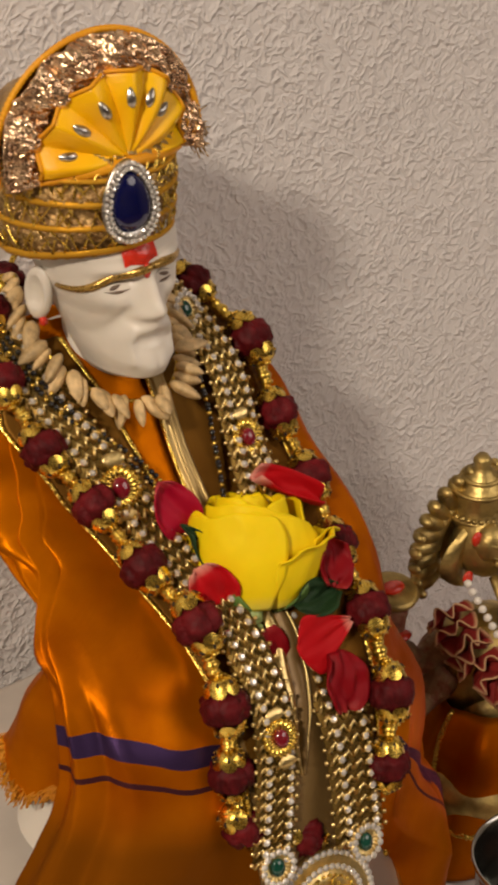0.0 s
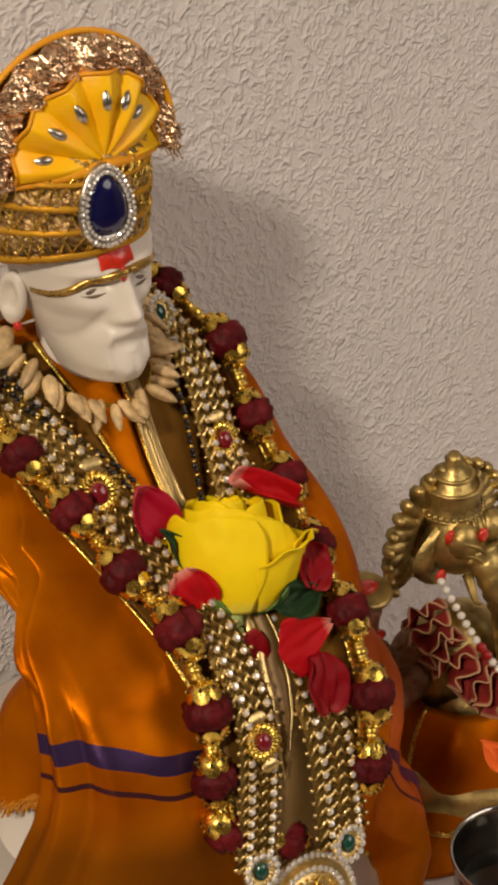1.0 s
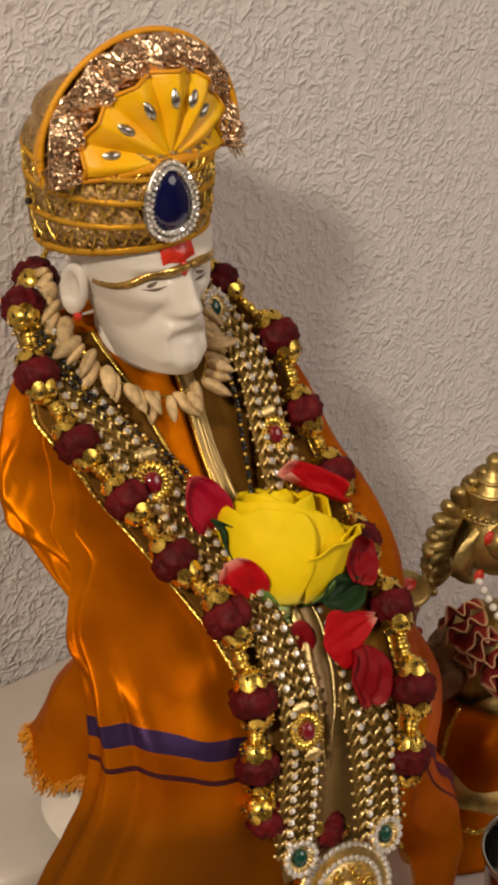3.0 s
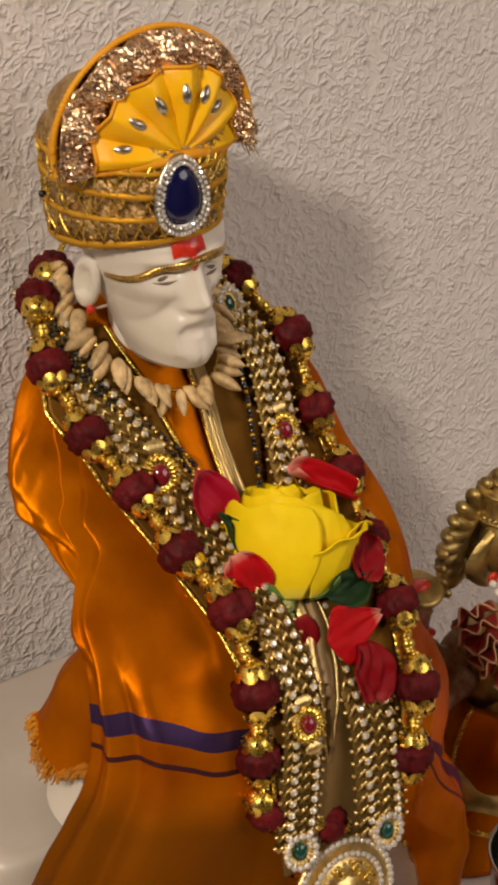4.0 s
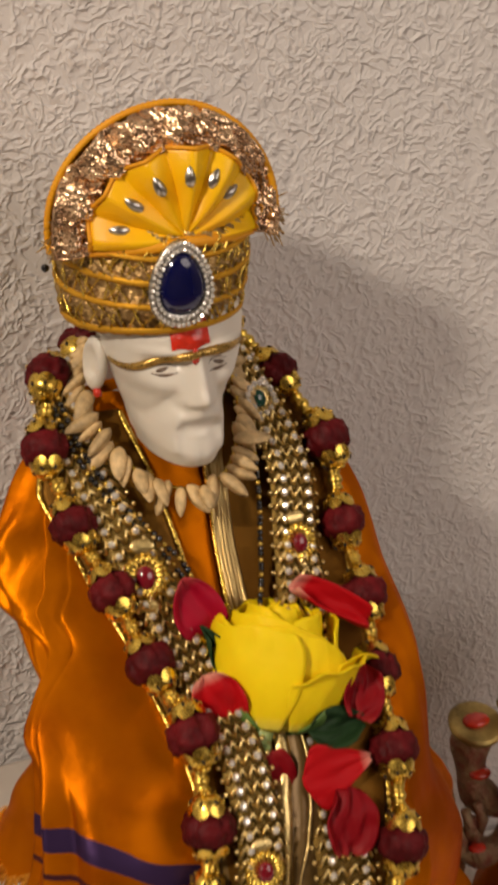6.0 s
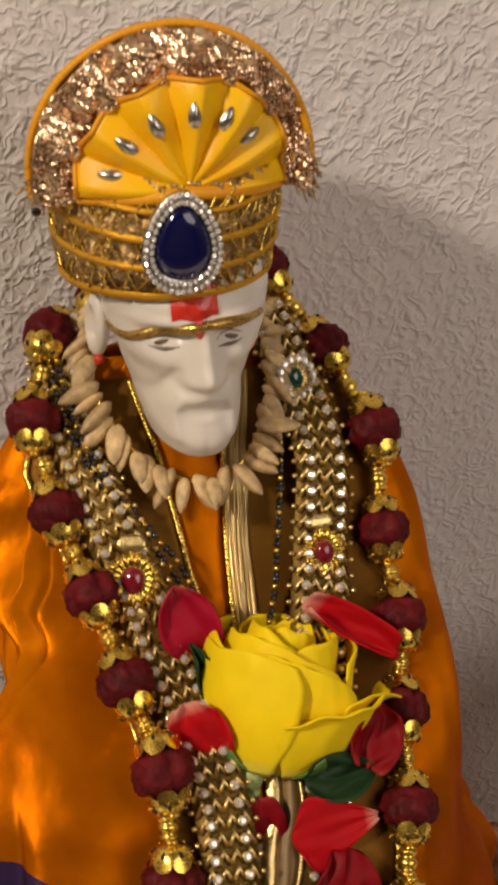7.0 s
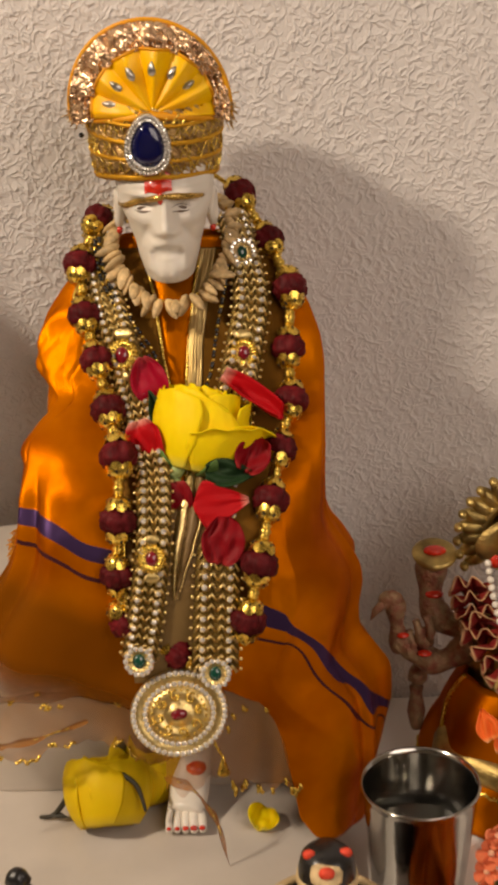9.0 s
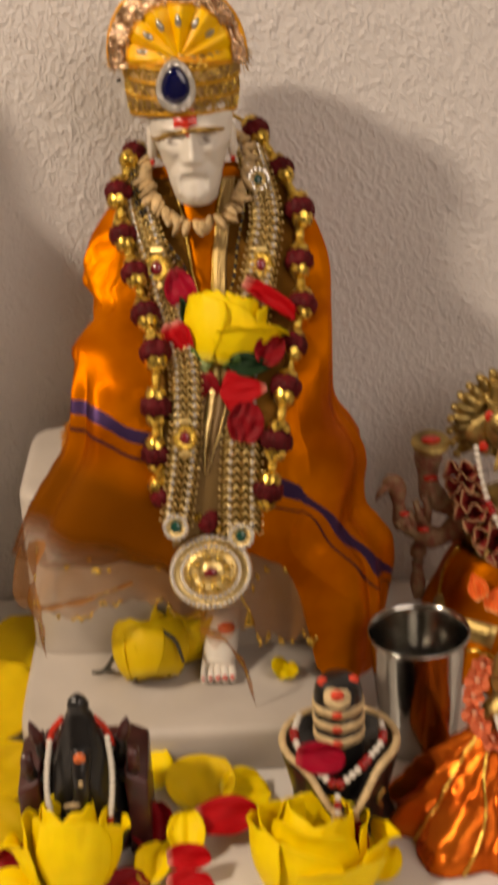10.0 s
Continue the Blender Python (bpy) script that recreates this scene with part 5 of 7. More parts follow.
def rosette(place, normal, r, mat, stones, label):
    """A round setting: fluted gold dish, a stone, and a ring of rhinestones where it has them."""
    n = Vector(normal).normalized()
    m = Matrix.Translation(place) @ frame_of(n, (0, 0.2, 1))
    bm = bmesh.new()
    lathe(bm, [(r * 0.35, -0.001), (r * 1.0, -0.0006), (r * 1.02, 0.0006), (r * 0.80, 0.0016), (r * 0.62, 0.0012), (r * 0.50, 0.0008)], 100, wave=lambda a, k: (1 + 0.05 * math.cos(20 * a) * (k in (1, 2)), 0.00035 * math.cos(20 * a) * (k in (2, 3, 4))))
    for i in range(14 if stones else 20):
        a = 2 * math.pi * i / (14 if stones else 20)
        if stones:
            put_stone(m @ Matrix.Translation((r * 0.90 * math.cos(a), r * 0.90 * math.sin(a), 0.0020)) @ Matrix.Scale(1.05, 4))
    ob = part("setting", bm, GOLD if not stones else PALE_GOLD, haar)
    ob.matrix_basis = m
    bm = bmesh.new()
    made = ball(bm, (0, 0, 0.0012), r * 0.50, (0.85, 1.05, 0.55), 3)
    part("stone", bm, mat, ob, label)
    if not stones:
        # two leaf-shaped wings above and below
        for s in (-1, 1):
            bm = bmesh.new()
            sheet(bm, lambda u, v: Vector((r * 0.55 * (u * 2 - 1) * math.sin(math.pi * min(1, 0.15 + 0.85 * (1 - v))), s * (r * 0.9 + r * 0.75 * v), 0.0008 * math.sin(math.pi * v))), 8, 8)
            part("leaf_wing", bm, PALE_GOLD, ob, solid=0.0006)


rosette((-0.0215, -0.1030, 0.2585), (-0.25, -1, 0.55), 0.0076, RUBY, False, "dark ruby cabochon")
rosette((0.0350, -0.0995, 0.2565), (0.1, -1, 0.5), 0.0066, RUBY, False, "dark ruby cabochon")
rosette((-0.0092, -0.1735, 0.1890), (-0.1, -1, 0.45), 0.0064, RUBY, False, "dark ruby cabochon")
rosette((0.0355, -0.0620, 0.2935), (0.3, -1, 0.5), 0.0062, EMERALD, True, "dark green cabochon")
rosette((-0.0170, -0.1800, 0.1405), (-0.1, -1, 0.3), 0.0066, EMERALD, True, "dark green cabochon")
rosette((0.0172, -0.1865, 0.1368), (0.05, -1, 0.3), 0.0066, EMERALD, True, "dark green cabochon")

# pendant: domed oval plate, two rings of stones, scrolls and a ruby in the middle
PM = Matrix.Translation((0.0, -0.1845, 0.1150)) @ frame_of((0.02, -1, 0.42), (-0.14, 0.3, 1))
PX, PY = 0.0222, 0.0196
bm = bmesh.new()
sheet(bm, lambda u, v: Vector((PX * v * math.cos(2 * math.pi * u), PY * v * math.sin(2 * math.pi * u), 0.0028 * (1 - v * v) + 0.0006 * math.sin(math.pi * 5 * v))), 64, 20, closed=True)
plate = part("pendant", bm, PALE_GOLD, haar, "oval pale-gold pendant plate", solid=0.0014)
plate.matrix_basis = PM
for s, count, size in ((0.94, 46, 1.0), (0.70, 36, 0.95)):
    for i in range(count):
        a = 2 * math.pi * i / count
        put_stone(PM @ Matrix.Translation((PX * s * math.cos(a), PY * s * math.sin(a), 0.0040 - 0.0022 * s * s)) @ Matrix.Scale(size * 1.10, 4))
bm = bmesh.new()
for k in range(8):
    a0 = 2 * math.pi * k / 8
    path = [Vector((PX * 0.42 * math.cos(a0) + 0.0030 * (1 - t) * math.cos(a0 + 7 * t), PY * 0.42 * math.sin(a0) + 0.0030 * (1 - t) * math.sin(a0 + 7 * t), 0.0042)) for t in [i / 12 for i in range(13)]]
    tube(bm, path, 0.0006, 6)
for i in range(28):
    a = 2 * math.pi * i / 28
    ball(bm, (PX * 0.56 * math.cos(a), PY * 0.56 * math.sin(a), 0.0036), 0.0008, sub=1)
part("scrollwork", bm, GOLD, plate, "raised gold scrolls")
bm = bmesh.new()
ball(bm, (0, 0, 0.0044), 0.0034, (1.2, 0.8, 0.6), 2)
part("stone", bm, RUBY, plate, "small ruby")
bm = bmesh.new()
tube(bm, smooth_path([(0.014, -0.186, 0.1020), (0.017, -0.1875, 0.0965), (0.0190, -0.188, 0.0925)], 8), 0.0007, 6)
lathe(bm, [(0.0006, 0.0050), (0.0010, 0.0030), (0.0026, -0.0030), (0.0032, -0.0048), (0.0016, -0.0058)], 14, Matrix.Translation((0.0192, -0.188, 0.0880)))
part("drop", bm, GOLD, haar, "little gold drop")

# ---------------------------------------------------------------- flowers on the chest
def petal_fn(width, length, cup, curl, wob=0.0, seed=0.0, point=0.0, claw=0.12):
    """A petal lying along +y, its claw at the origin, cupped towards +z."""
    def fn(u, v):
        s = u * 2 - 1
        t = v
        w = width * (math.sin(math.pi * min(1.0, abs(claw) + (0.82 - claw) * t ** 0.85)) ** 0.8) * (1 - point * t ** 3)
        if claw < 0:
            w = width * min(1.0, (t + 0.04) / 0.78) ** 0.85 * (1 - 0.55 * max(0.0, (t - 0.80) / 0.20) ** 2.5)
        tipcut = 1 - 0.10 * s * s * t * t
        x, y = w * s, length * t * tipcut
        z = cup * (s * s * 0.8 + 0.25 * (t - 0.5) ** 2) - curl * t**3 + wob * noise.noise(Vector((2.3 * s + seed, 2.3 * t, seed)))
        return Vector((x, y, z))
    return fn


def loose_petal(name, place, normal, along, width, length, mat, label, cup=0.006, curl=0.004, wob=0.003, seed=0.0, point=0.0, group="", category="petal", claw=0.12):
    bm = bmesh.new()
    sheet(bm, petal_fn(width, length, cup, curl, wob, seed, point, claw), 18, 18)
    ob = finish(name, bm, mat, solid=0.0005)
    base = frame_of(normal, along)
    ob.matrix_basis = Matrix.Translation(place) @ base @ Matrix.Translation((0, -length * 0.5, 0))
    return tagged(ob, label, category, group)


def rose(label, place, axis, width, height, petals, petal=YELLOW_PETAL, group="", green=(), sepals=5):
    """A cupped rose of overlapping petals. Each row of petals: the angle from the rose's front (to its right positive), the half width
    in radians, the radius and the height as shares of the whole, how far the lip rolls out, how far it is drawn to a point, and how much its left side stands higher."""
    root = thing("yellow_rose", label, "rose", place, group)
    root.matrix_basis = Matrix.Translation(place) @ frame_of(axis, (1, 0, 0))
    R = width / 2
    for k, (a0, half, s0, tall, roll, point, skew) in enumerate(petals):
        sd = 7.3 * k + 60 * width
        bm = bmesh.new()
        def fn(u, v):
            s = u * 2 - 1
            w = math.sin(math.pi * min(1.0, 0.24 + 0.42 * v)) ** 0.6
            a = a0 + half * s * w + 0.05 * noise.noise(Vector((sd, 3 * v, 1)))
            full = v * tall
            r = R * s0 * math.sin(math.pi * (0.155 + 0.605 * min(1.0, full))) ** 0.60 * (1 + 0.05 * s + 0.03 * abs(s))
            lip = max(0.0, v - 0.72) / 0.28
            edge = max(0.0, abs(s) - 0.75) / 0.25
            out = roll * lip**1.7 * (1 - 0.45 * s * s)
            r += R * out + R * 0.05 * roll * edge
            z = height * full * (1 - 0.13 * abs(s) ** 3 * v) * (1 - skew * s * v) - height * 0.40 * out * lip
            ridge = math.exp(-((s / 0.36) ** 2))
            grow = max(0.0, v - 0.5) / 0.5
            r += R * point * grow**1.4 * ridge
            z -= height * 0.30 * point * grow**1.5 * ridge
            r += R * (0.030 * noise.noise(Vector((1.7 * s + sd, 1.9 * v, sd))) + 0.020 * v * noise.noise(Vector((5 * s + sd, 4 * v, sd))))
            z += height * 0.045 * v * noise.noise(Vector((2.6 * s + sd, 1.0, sd + 9)))
            return Vector((r * math.cos(a), r * math.sin(a), z))
        sheet(bm, fn, 34, 26)
        part("petal", bm, petal, root, solid=0.0006)
    if green:
        bm = bmesh.new()
        lathe(bm, [(R * 0.14, -height * 0.16), (R * 0.26, -height * 0.12), (R * 0.33, 0.0), (R * 0.30, height * 0.07)], 18)
        back = root.matrix_basis.inverted()
        tube(bm, smooth_path([back @ Vector(p) for p in green], 12), lambda t: R * (0.16 - 0.03 * t), 14)
        part("stem", bm, STEM, root, "pale green stem and hip")
        for k in range(sepals):
            a1 = 0.4 + 2 * math.pi * k / sepals
            bm = bmesh.new()
            def leaf(u, v):
                r, a = R * (0.30 + 0.66 * math.sin(1.25 * v)), a1 + (u - 0.5) * 0.75 * (1 - v) ** 0.7
                return Vector((r * math.cos(a), r * math.sin(a), height * (-0.05 + 0.24 * v * v)))
            sheet(bm, leaf, 6, 12)
            part("sepal", bm, LEAF, root, "green sepal", solid=0.0005)
    return root


HEART = [(0.3, 1.9, 0.30, 0.98, 0.0, 0.0, 0.05), (2.6, 1.8, 0.34, 1.0, 0.02, 0.0, 0.0), (-1.4, 1.5, 0.52, 1.0, 0.03, 0.0, 0.04), (0.9, 1.4, 0.58, 0.97, 0.05, 0.0, -0.05), (3.0, 1.5, 0.62, 1.02, 0.06, 0.0, 0.0)]
CHEST = HEART + [(-0.5, 1.25, 0.76, 0.95, 0.08, 0.0, 0.10), (2.0, 1.2, 0.82, 0.97, 0.12, 0.0, 0.0), (-2.3, 1.25, 0.92, 0.98, 0.10, 0.0, 0.0), (3.0, 1.2, 0.94, 0.98, 0.12, 0.0, 0.0), (-1.15, 1.1, 0.98, 0.90, 0.10, 0.0, -0.06), (-0.05, 0.80, 0.93, 0.86, 0.07, 0.0, 0.10), (1.35, 0.85, 1.0, 0.72, 0.16, 0.24, 0.0), (0.58, 0.80, 1.03, 0.64, 0.16, 0.05, -0.16)]
rose("fresh yellow rose with green sepals resting on the statue's chest", (0.0105, -0.1345, 0.2130), (0.24, 0.40, 0.88), 0.0490, 0.0390, CHEST, green=((0.0095, -0.1350, 0.2170), (0.0050, -0.1410, 0.2200), (0.0018, -0.1450, 0.2170), (0.0008, -0.1470, 0.2125)))

PETALS = "red petals on the statue"
loose_petal("rose_petal", (-0.0085, -0.1160, 0.2500), (-0.15, -1, 0.45), (0.30, -0.25, -1), 0.0085, 0.024, CRIMSON_PETAL, "crimson rose petal with pale claw on the necklace", seed=1.0, cup=0.004, claw=0.03, group=PETALS)
loose_petal("rose_petal", (-0.0105, -0.1400, 0.2300), (-0.30, -1, 0.4), (0.35, -0.4, -1), 0.0085, 0.022, RED_PETAL, "red rose petal beside the yellow rose", seed=2.0, cup=0.004, group=PETALS)
loose_petal("rose_petal", (0.0382, -0.1190, 0.2420), (0.25, -0.75, 0.8), (1.0, -0.55, -0.20), 0.0052, 0.034, RED_PETAL, "narrow red rose petal tucked above the rose", seed=3.0, cup=0.008, group=PETALS)
loose_petal("rose_petal", (0.0222, -0.1590, 0.2080), (0.12, -1, 0.40), (-1.0, 0.30, -0.22), 0.0112, 0.025, RED_PETAL, "red rose petal with pale tip below the rose", seed=4.0, claw=-0.02, curl=0.001, cup=0.0012, wob=0.0012, group=PETALS)
loose_petal("rose_petal", (0.0226, -0.1695, 0.1945), (0.10, -1, 0.30), (0.25, 0.1, 1.0), 0.0098, 0.021, DARK_PETAL, "dark red rose petal over the necklace", seed=5.0, cup=0.003, group=PETALS)
loose_petal("rose_petal", (0.0370, -0.1440, 0.2250), (0.15, -1, 0.45), (0.6, 0, 1), 0.0080, 0.018, DARK_PETAL, "dark red rose petal half under the rose", seed=6.0, group=PETALS)
loose_petal("rose_petal", (0.0040, -0.1545, 0.2075), (0.0, -1, 0.40), (0.1, 0, -1), 0.0060, 0.018, DARK_PETAL, "dark red rose petal in the shade below the rose", seed=7.0, cup=0.001, wob=0.001, group=PETALS)
for k, (p, al, w, l) in enumerate((((0.0265, -0.1500, 0.2180), (1, 0.1, -0.1), 0.007, 0.022), ((-0.0050, -0.1255, 0.2390), (-0.4, 0.1, 1), 0.005, 0.020))):
    loose_petal("rose_leaf", p, (0.1, -0.8, 0.6 - 0.5 * k), al, w, l, DARK_LEAF, "dark green rose leaf tucked under the rose", seed=9.0 + k, point=0.6, category="leaf")

# ---------------------------------------------------------------- steel tumbler
tumbler = thing("steel_tumbler", "shiny stainless steel tumbler holding some water", "tumbler", (0.1105, -0.1880, 0.0))
bm = bmesh.new()
lathe(bm, [(0.004, 0.0012), (0.0195, 0.0), (0.0208, 0.0012), (0.0215, 0.010), (0.0268, 0.0690), (0.0275, 0.0722), (0.0282, 0.0735), (0.0280, 0.0745), (0.0270, 0.0742), (0.0262, 0.0715), (0.0208, 0.010), (0.0195, 0.004), (0.003, 0.0035)], 72)
part("cup", bm, STEEL, tumbler)
bm = bmesh.new()
lathe(bm, [(0.002, 0.0440), (0.0236, 0.0440), (0.0240, 0.0443)], 48)
part("water", bm, glassy("water", (0.6, 0.6, 0.58), 0.02, transmission=0.9, ior=1.33), tumbler)

# ---------------------------------------------------------------- brass elephant-headed figure
def build_brass():
    bm = bmesh.new()
    C = Vector((0.178, -0.078, 0.142))
    # seated body, belly, folded legs
    ball(bm, (0.176, -0.086, 0.078), 0.030, (1.0, 0.8, 1.05), 3)
    ball(bm, (0.176, -0.100, 0.062), 0.024, (1.1, 0.8, 0.9), 3)
    for s in (-1, 1):
        tube(bm, smooth_path([(0.176 + s * 0.012, -0.090, 0.045), (0.176 + s * 0.038, -0.108, 0.036), (0.176 + s * 0.012, -0.132, 0.032)], 16), lambda t: 0.013 - 0.004 * t, 16)
    lathe(bm, [(0.046, 0.0), (0.049, 0.006), (0.044, 0.012), (0.046, 0.020), (0.040, 0.026)], 40, Matrix.Translation((0.176, -0.096, 0.0)))
    # head, brow, trunk
    ball(bm, C + Vector((0, -0.006, 0.004)), 0.0175, (0.98, 0.85, 1.05), 3)
    for s in (-1, 1):
        ball(bm, C + Vector((s * 0.008, -0.016, 0.010)), 0.0085, (1, 0.8, 1.1), 2)
        ball(bm, C + Vector((s * 0.0065, -0.0205, 0.001)), 0.0026, (1.3, 0.6, 0.8), 2)
        sheet(bm, lambda u, v: C + Vector((s * (0.012 + 0.016 * u * math.sin(math.pi * (0.15 + 0.8 * v))), -0.004 - 0.004 * math.sin(3 * u), -0.014 + 0.028 * v)), 8, 10)
        tube(bm, smooth_path([C + Vector((s * 0.009, -0.020, -0.006)), C + Vector((s * 0.014, -0.030, -0.012)), C + Vector((s * 0.016, -0.036, -0.010))], 8), lambda t: 0.0026 * (1.05 - t), 8)
    tube(bm, smooth_path([C + Vector((0, -0.018, 0.004)), C + Vector((0.001, -0.027, -0.010)), C + Vector((0.004, -0.031, -0.026)), C + Vector((0.002, -0.036, -0.044)), C + Vector((-0.008, -0.042, -0.052))], 30), lambda t: 0.0085 - 0.0045 * t + 0.0005 * math.sin(60 * t), 16)
    # raised brow arcs, forehead ridges and cheek lines
    for s in (-1, 1):
        tube(bm, smooth_path([C + Vector((s * 0.001, -0.0245, 0.002)), C + Vector((s * 0.006, -0.0245, 0.0085)), C + Vector((s * 0.0125, -0.0200, 0.0120)), C + Vector((s * 0.0165, -0.0130, 0.0105))], 16), 0.0012, 8)
        tube(bm, smooth_path([C + Vector((s * 0.002, -0.0255, -0.004)), C + Vector((s * 0.007, -0.0240, 0.0035)), C + Vector((s * 0.0130, -0.0185, 0.0060))], 12), 0.0009, 8)
        for k in range(3):
            tube(bm, [C + Vector((s * 0.0025 * (k + 0.4), -0.0215 + 0.0007 * k, 0.010)), C + Vector((s * 0.0030 * (k + 0.4), -0.0175 + 0.0006 * k, 0.0195))], 0.0008, 6)
    # crown: stepped dome with incised bands
    lathe(bm, [(0.0135, 0.012), (0.0142, 0.016), (0.0128, 0.018), (0.0120, 0.026), (0.0122, 0.028), (0.0090, 0.030), (0.0084, 0.034), (0.0056, 0.036), (0.0036, 0.039), (0.0042, 0.042), (0.0024, 0.0445)], 36, Matrix.Translation(C), wave=lambda a, k: (1 + 0.05 * math.cos(16 * a) * (k in (2, 3)), 0))
    for r, z in ((0.0144, 0.0165), (0.0124, 0.0285), (0.0088, 0.0340)):
        tube(bm, [C + Vector((r * math.cos(a), r * math.sin(a), z)) for a in [2 * math.pi * i / 36 for i in range(37)]], 0.0010, 6)
    for i in range(16):
        a = math.pi * i / 15
        ball(bm, C + Vector((0.0140 * math.cos(a), -0.0140 * math.sin(a), 0.0180)), 0.0016, sub=1)
    # halo of curled petals behind the head
    for i in range(20):
        a = radians(-28 + 236 * i / 19)
        d = Vector((math.cos(a), 0, math.sin(a)))
        q = C + Vector((0, 0.006, 0.0)) + d * 0.0275
        m = Matrix.Translation(q) @ frame_of((0, -1, 0), d)
        ball(bm, (0, 0, 0), 1, (0.0040, 0.0088, 0.0044), 2, m=m)
        ball(bm, q + d * 0.0085 + Vector((0, -0.003, 0)), 0.0028, (0.9, 1.3, 0.9), sub=2)
    tube(bm, [C + Vector((0.0225 * math.cos(a), 0.005, 0.0225 * math.sin(a))) for a in [radians(-30 + 240 * i / 40) for i in range(41)]], 0.0030, 10)
    lathe(bm, [(0.001, -0.001), (0.024, -0.001), (0.024, 0.001), (0.001, 0.001)], 40, Matrix.Translation(C + Vector((0, 0.008, 0))) @ Matrix.Rotation(radians(90), 4, "X"))
    # raised arm with a round-topped attribute, and a lower arm holding an axe
    arm = smooth_path([(0.158, -0.082, 0.098), (0.142, -0.082, 0.094), (0.1305, -0.079, 0.102), (0.1290, -0.074, 0.118), (0.1305, -0.073, 0.131)], 24)
    tube(bm, arm, lambda t: 0.0010 * math.sin(17 * t) + 0.0085 - 0.0016 * math.sin(math.pi * t), 14, mat=2)
    lathe(bm, [(0.0075, -0.004), (0.0112, 0.0), (0.0118, 0.0020), (0.0100, 0.0030), (0.0055, 0.0030)], 28, Matrix.Translation((0.1308, -0.0735, 0.1310)) @ Matrix.Rotation(radians(14), 4, "X"))
    tube(bm, smooth_path([(0.150, -0.090, 0.088), (0.134, -0.090, 0.078), (0.121, -0.087, 0.080), (0.113, -0.086, 0.092)], 20), lambda t: 0.0010 * math.sin(17 * t) + 0.0072 - 0.0022 * t, 12, mat=2)
    tube(bm, smooth_path([(0.1125, -0.086, 0.083), (0.1105, -0.086, 0.098), (0.1095, -0.086, 0.112)], 10), lambda t: 0.0046 + 0.0010 * math.sin(9 * t), 12, mat=2)
    ball(bm, (0.1070, -0.086, 0.1130), 0.0062, (1.1, 0.7, 0.9), 2, mat=2)
    for x, z in ((0.121, 0.098), (0.1175, 0.092), (0.124, 0.093), (0.1265, 0.100)):
        tube(bm, [Vector((x, -0.088, z - 0.012)), Vector((x + 0.001, -0.090, z - 0.004)), Vector((x - 0.001, -0.0885, z + 0.004))], lambda t: 0.0034 - 0.0012 * t, 8, mat=2)
    tube(bm, [Vector((0.1060, -0.0865, 0.114)), Vector((0.0985, -0.088, 0.107)), Vector((0.0965, -0.089, 0.103))], lambda t: 0.0032 * (1.1 - t), 8, mat=2)
    tube(bm, smooth_path([(0.127, -0.080, 0.080), (0.1225, -0.079, 0.060), (0.1225, -0.080, 0.030)], 12), lambda t: 0.0010 * math.sin(17 * t) + 0.0050 - 0.0012 * t, 10, mat=2)
    # red paint dots
    for p, r in (((0.1308, -0.0735, 0.1342), 0.0062), ((0.1130, -0.0915, 0.0950), 0.0034), ((0.1300, -0.0815, 0.1130), 0.0050), ((0.1240, -0.0935, 0.0850), 0.0040)):
        ball(bm, p, r, (1, 0.75, 0.35), 2, mat=1)
    for x, y, z in ((-0.0155, -0.0145, 0.014), (-0.0185, -0.0130, -0.006), (0.0125, -0.0205, 0.003), (-0.003, -0.0225, 0.014)):
        ball(bm, C + Vector((x, y, z)), 0.0034, (0.9, 0.5, 1.1), 2, mat=1)
    ob = finish("brass_figurine", bm, [OLD_BRASS, RED_PAINT, ARM_PAINT])
    return tagged(ob, "aged brass elephant-headed figurine with red paint dots", "figurine")


build_brass()

ruffle = thing("cloth_garland", "gathered dull maroon cloth garland round the brass figurine", "garland")
NECK = smooth_path([(0.148, -0.088, 0.122), (0.150, -0.101, 0.108), (0.158, -0.113, 0.094), (0.172, -0.122, 0.084), (0.188, -0.120, 0.090), (0.202, -0.106, 0.108), (0.206, -0.090, 0.120)], 19)
for i, p in enumerate(NECK):
    way = (NECK[min(i + 1, 19)] - NECK[max(i - 1, 0)]).normalized()
    for k in range(1):
        bm = bmesh.new()
        ph = random.uniform(0, 6)
        def frill(u, v):
            w = 1 - v
            a = 2 * math.pi * u
            r = 0.0112 * w * (1 + 0.10 * math.sin(3 * a + ph))
            return Vector((r * math.cos(a), r * math.sin(a), 0.0030 * w * math.sin(5 * a + ph + 1.5 * math.sin(2 * a + ph)) + 0.0026 * w * noise.noise(Vector((2.5 * math.cos(a), 2.5 * math.sin(a), ph))) + 0.002 * w))
        sheet(bm, frill, 90, 7, closed=True)
        ob = part("frill", bm, MAROON_FRILL, ruffle, solid=0.0005)
        ob.matrix_basis = aim(p + way * (0.0026 * k) + Vector((0, -0.002, 0)), (way + Vector((random.uniform(-0.3, 0.3), random.uniform(-0.3, 0.3), 0))).normalized(), ph)

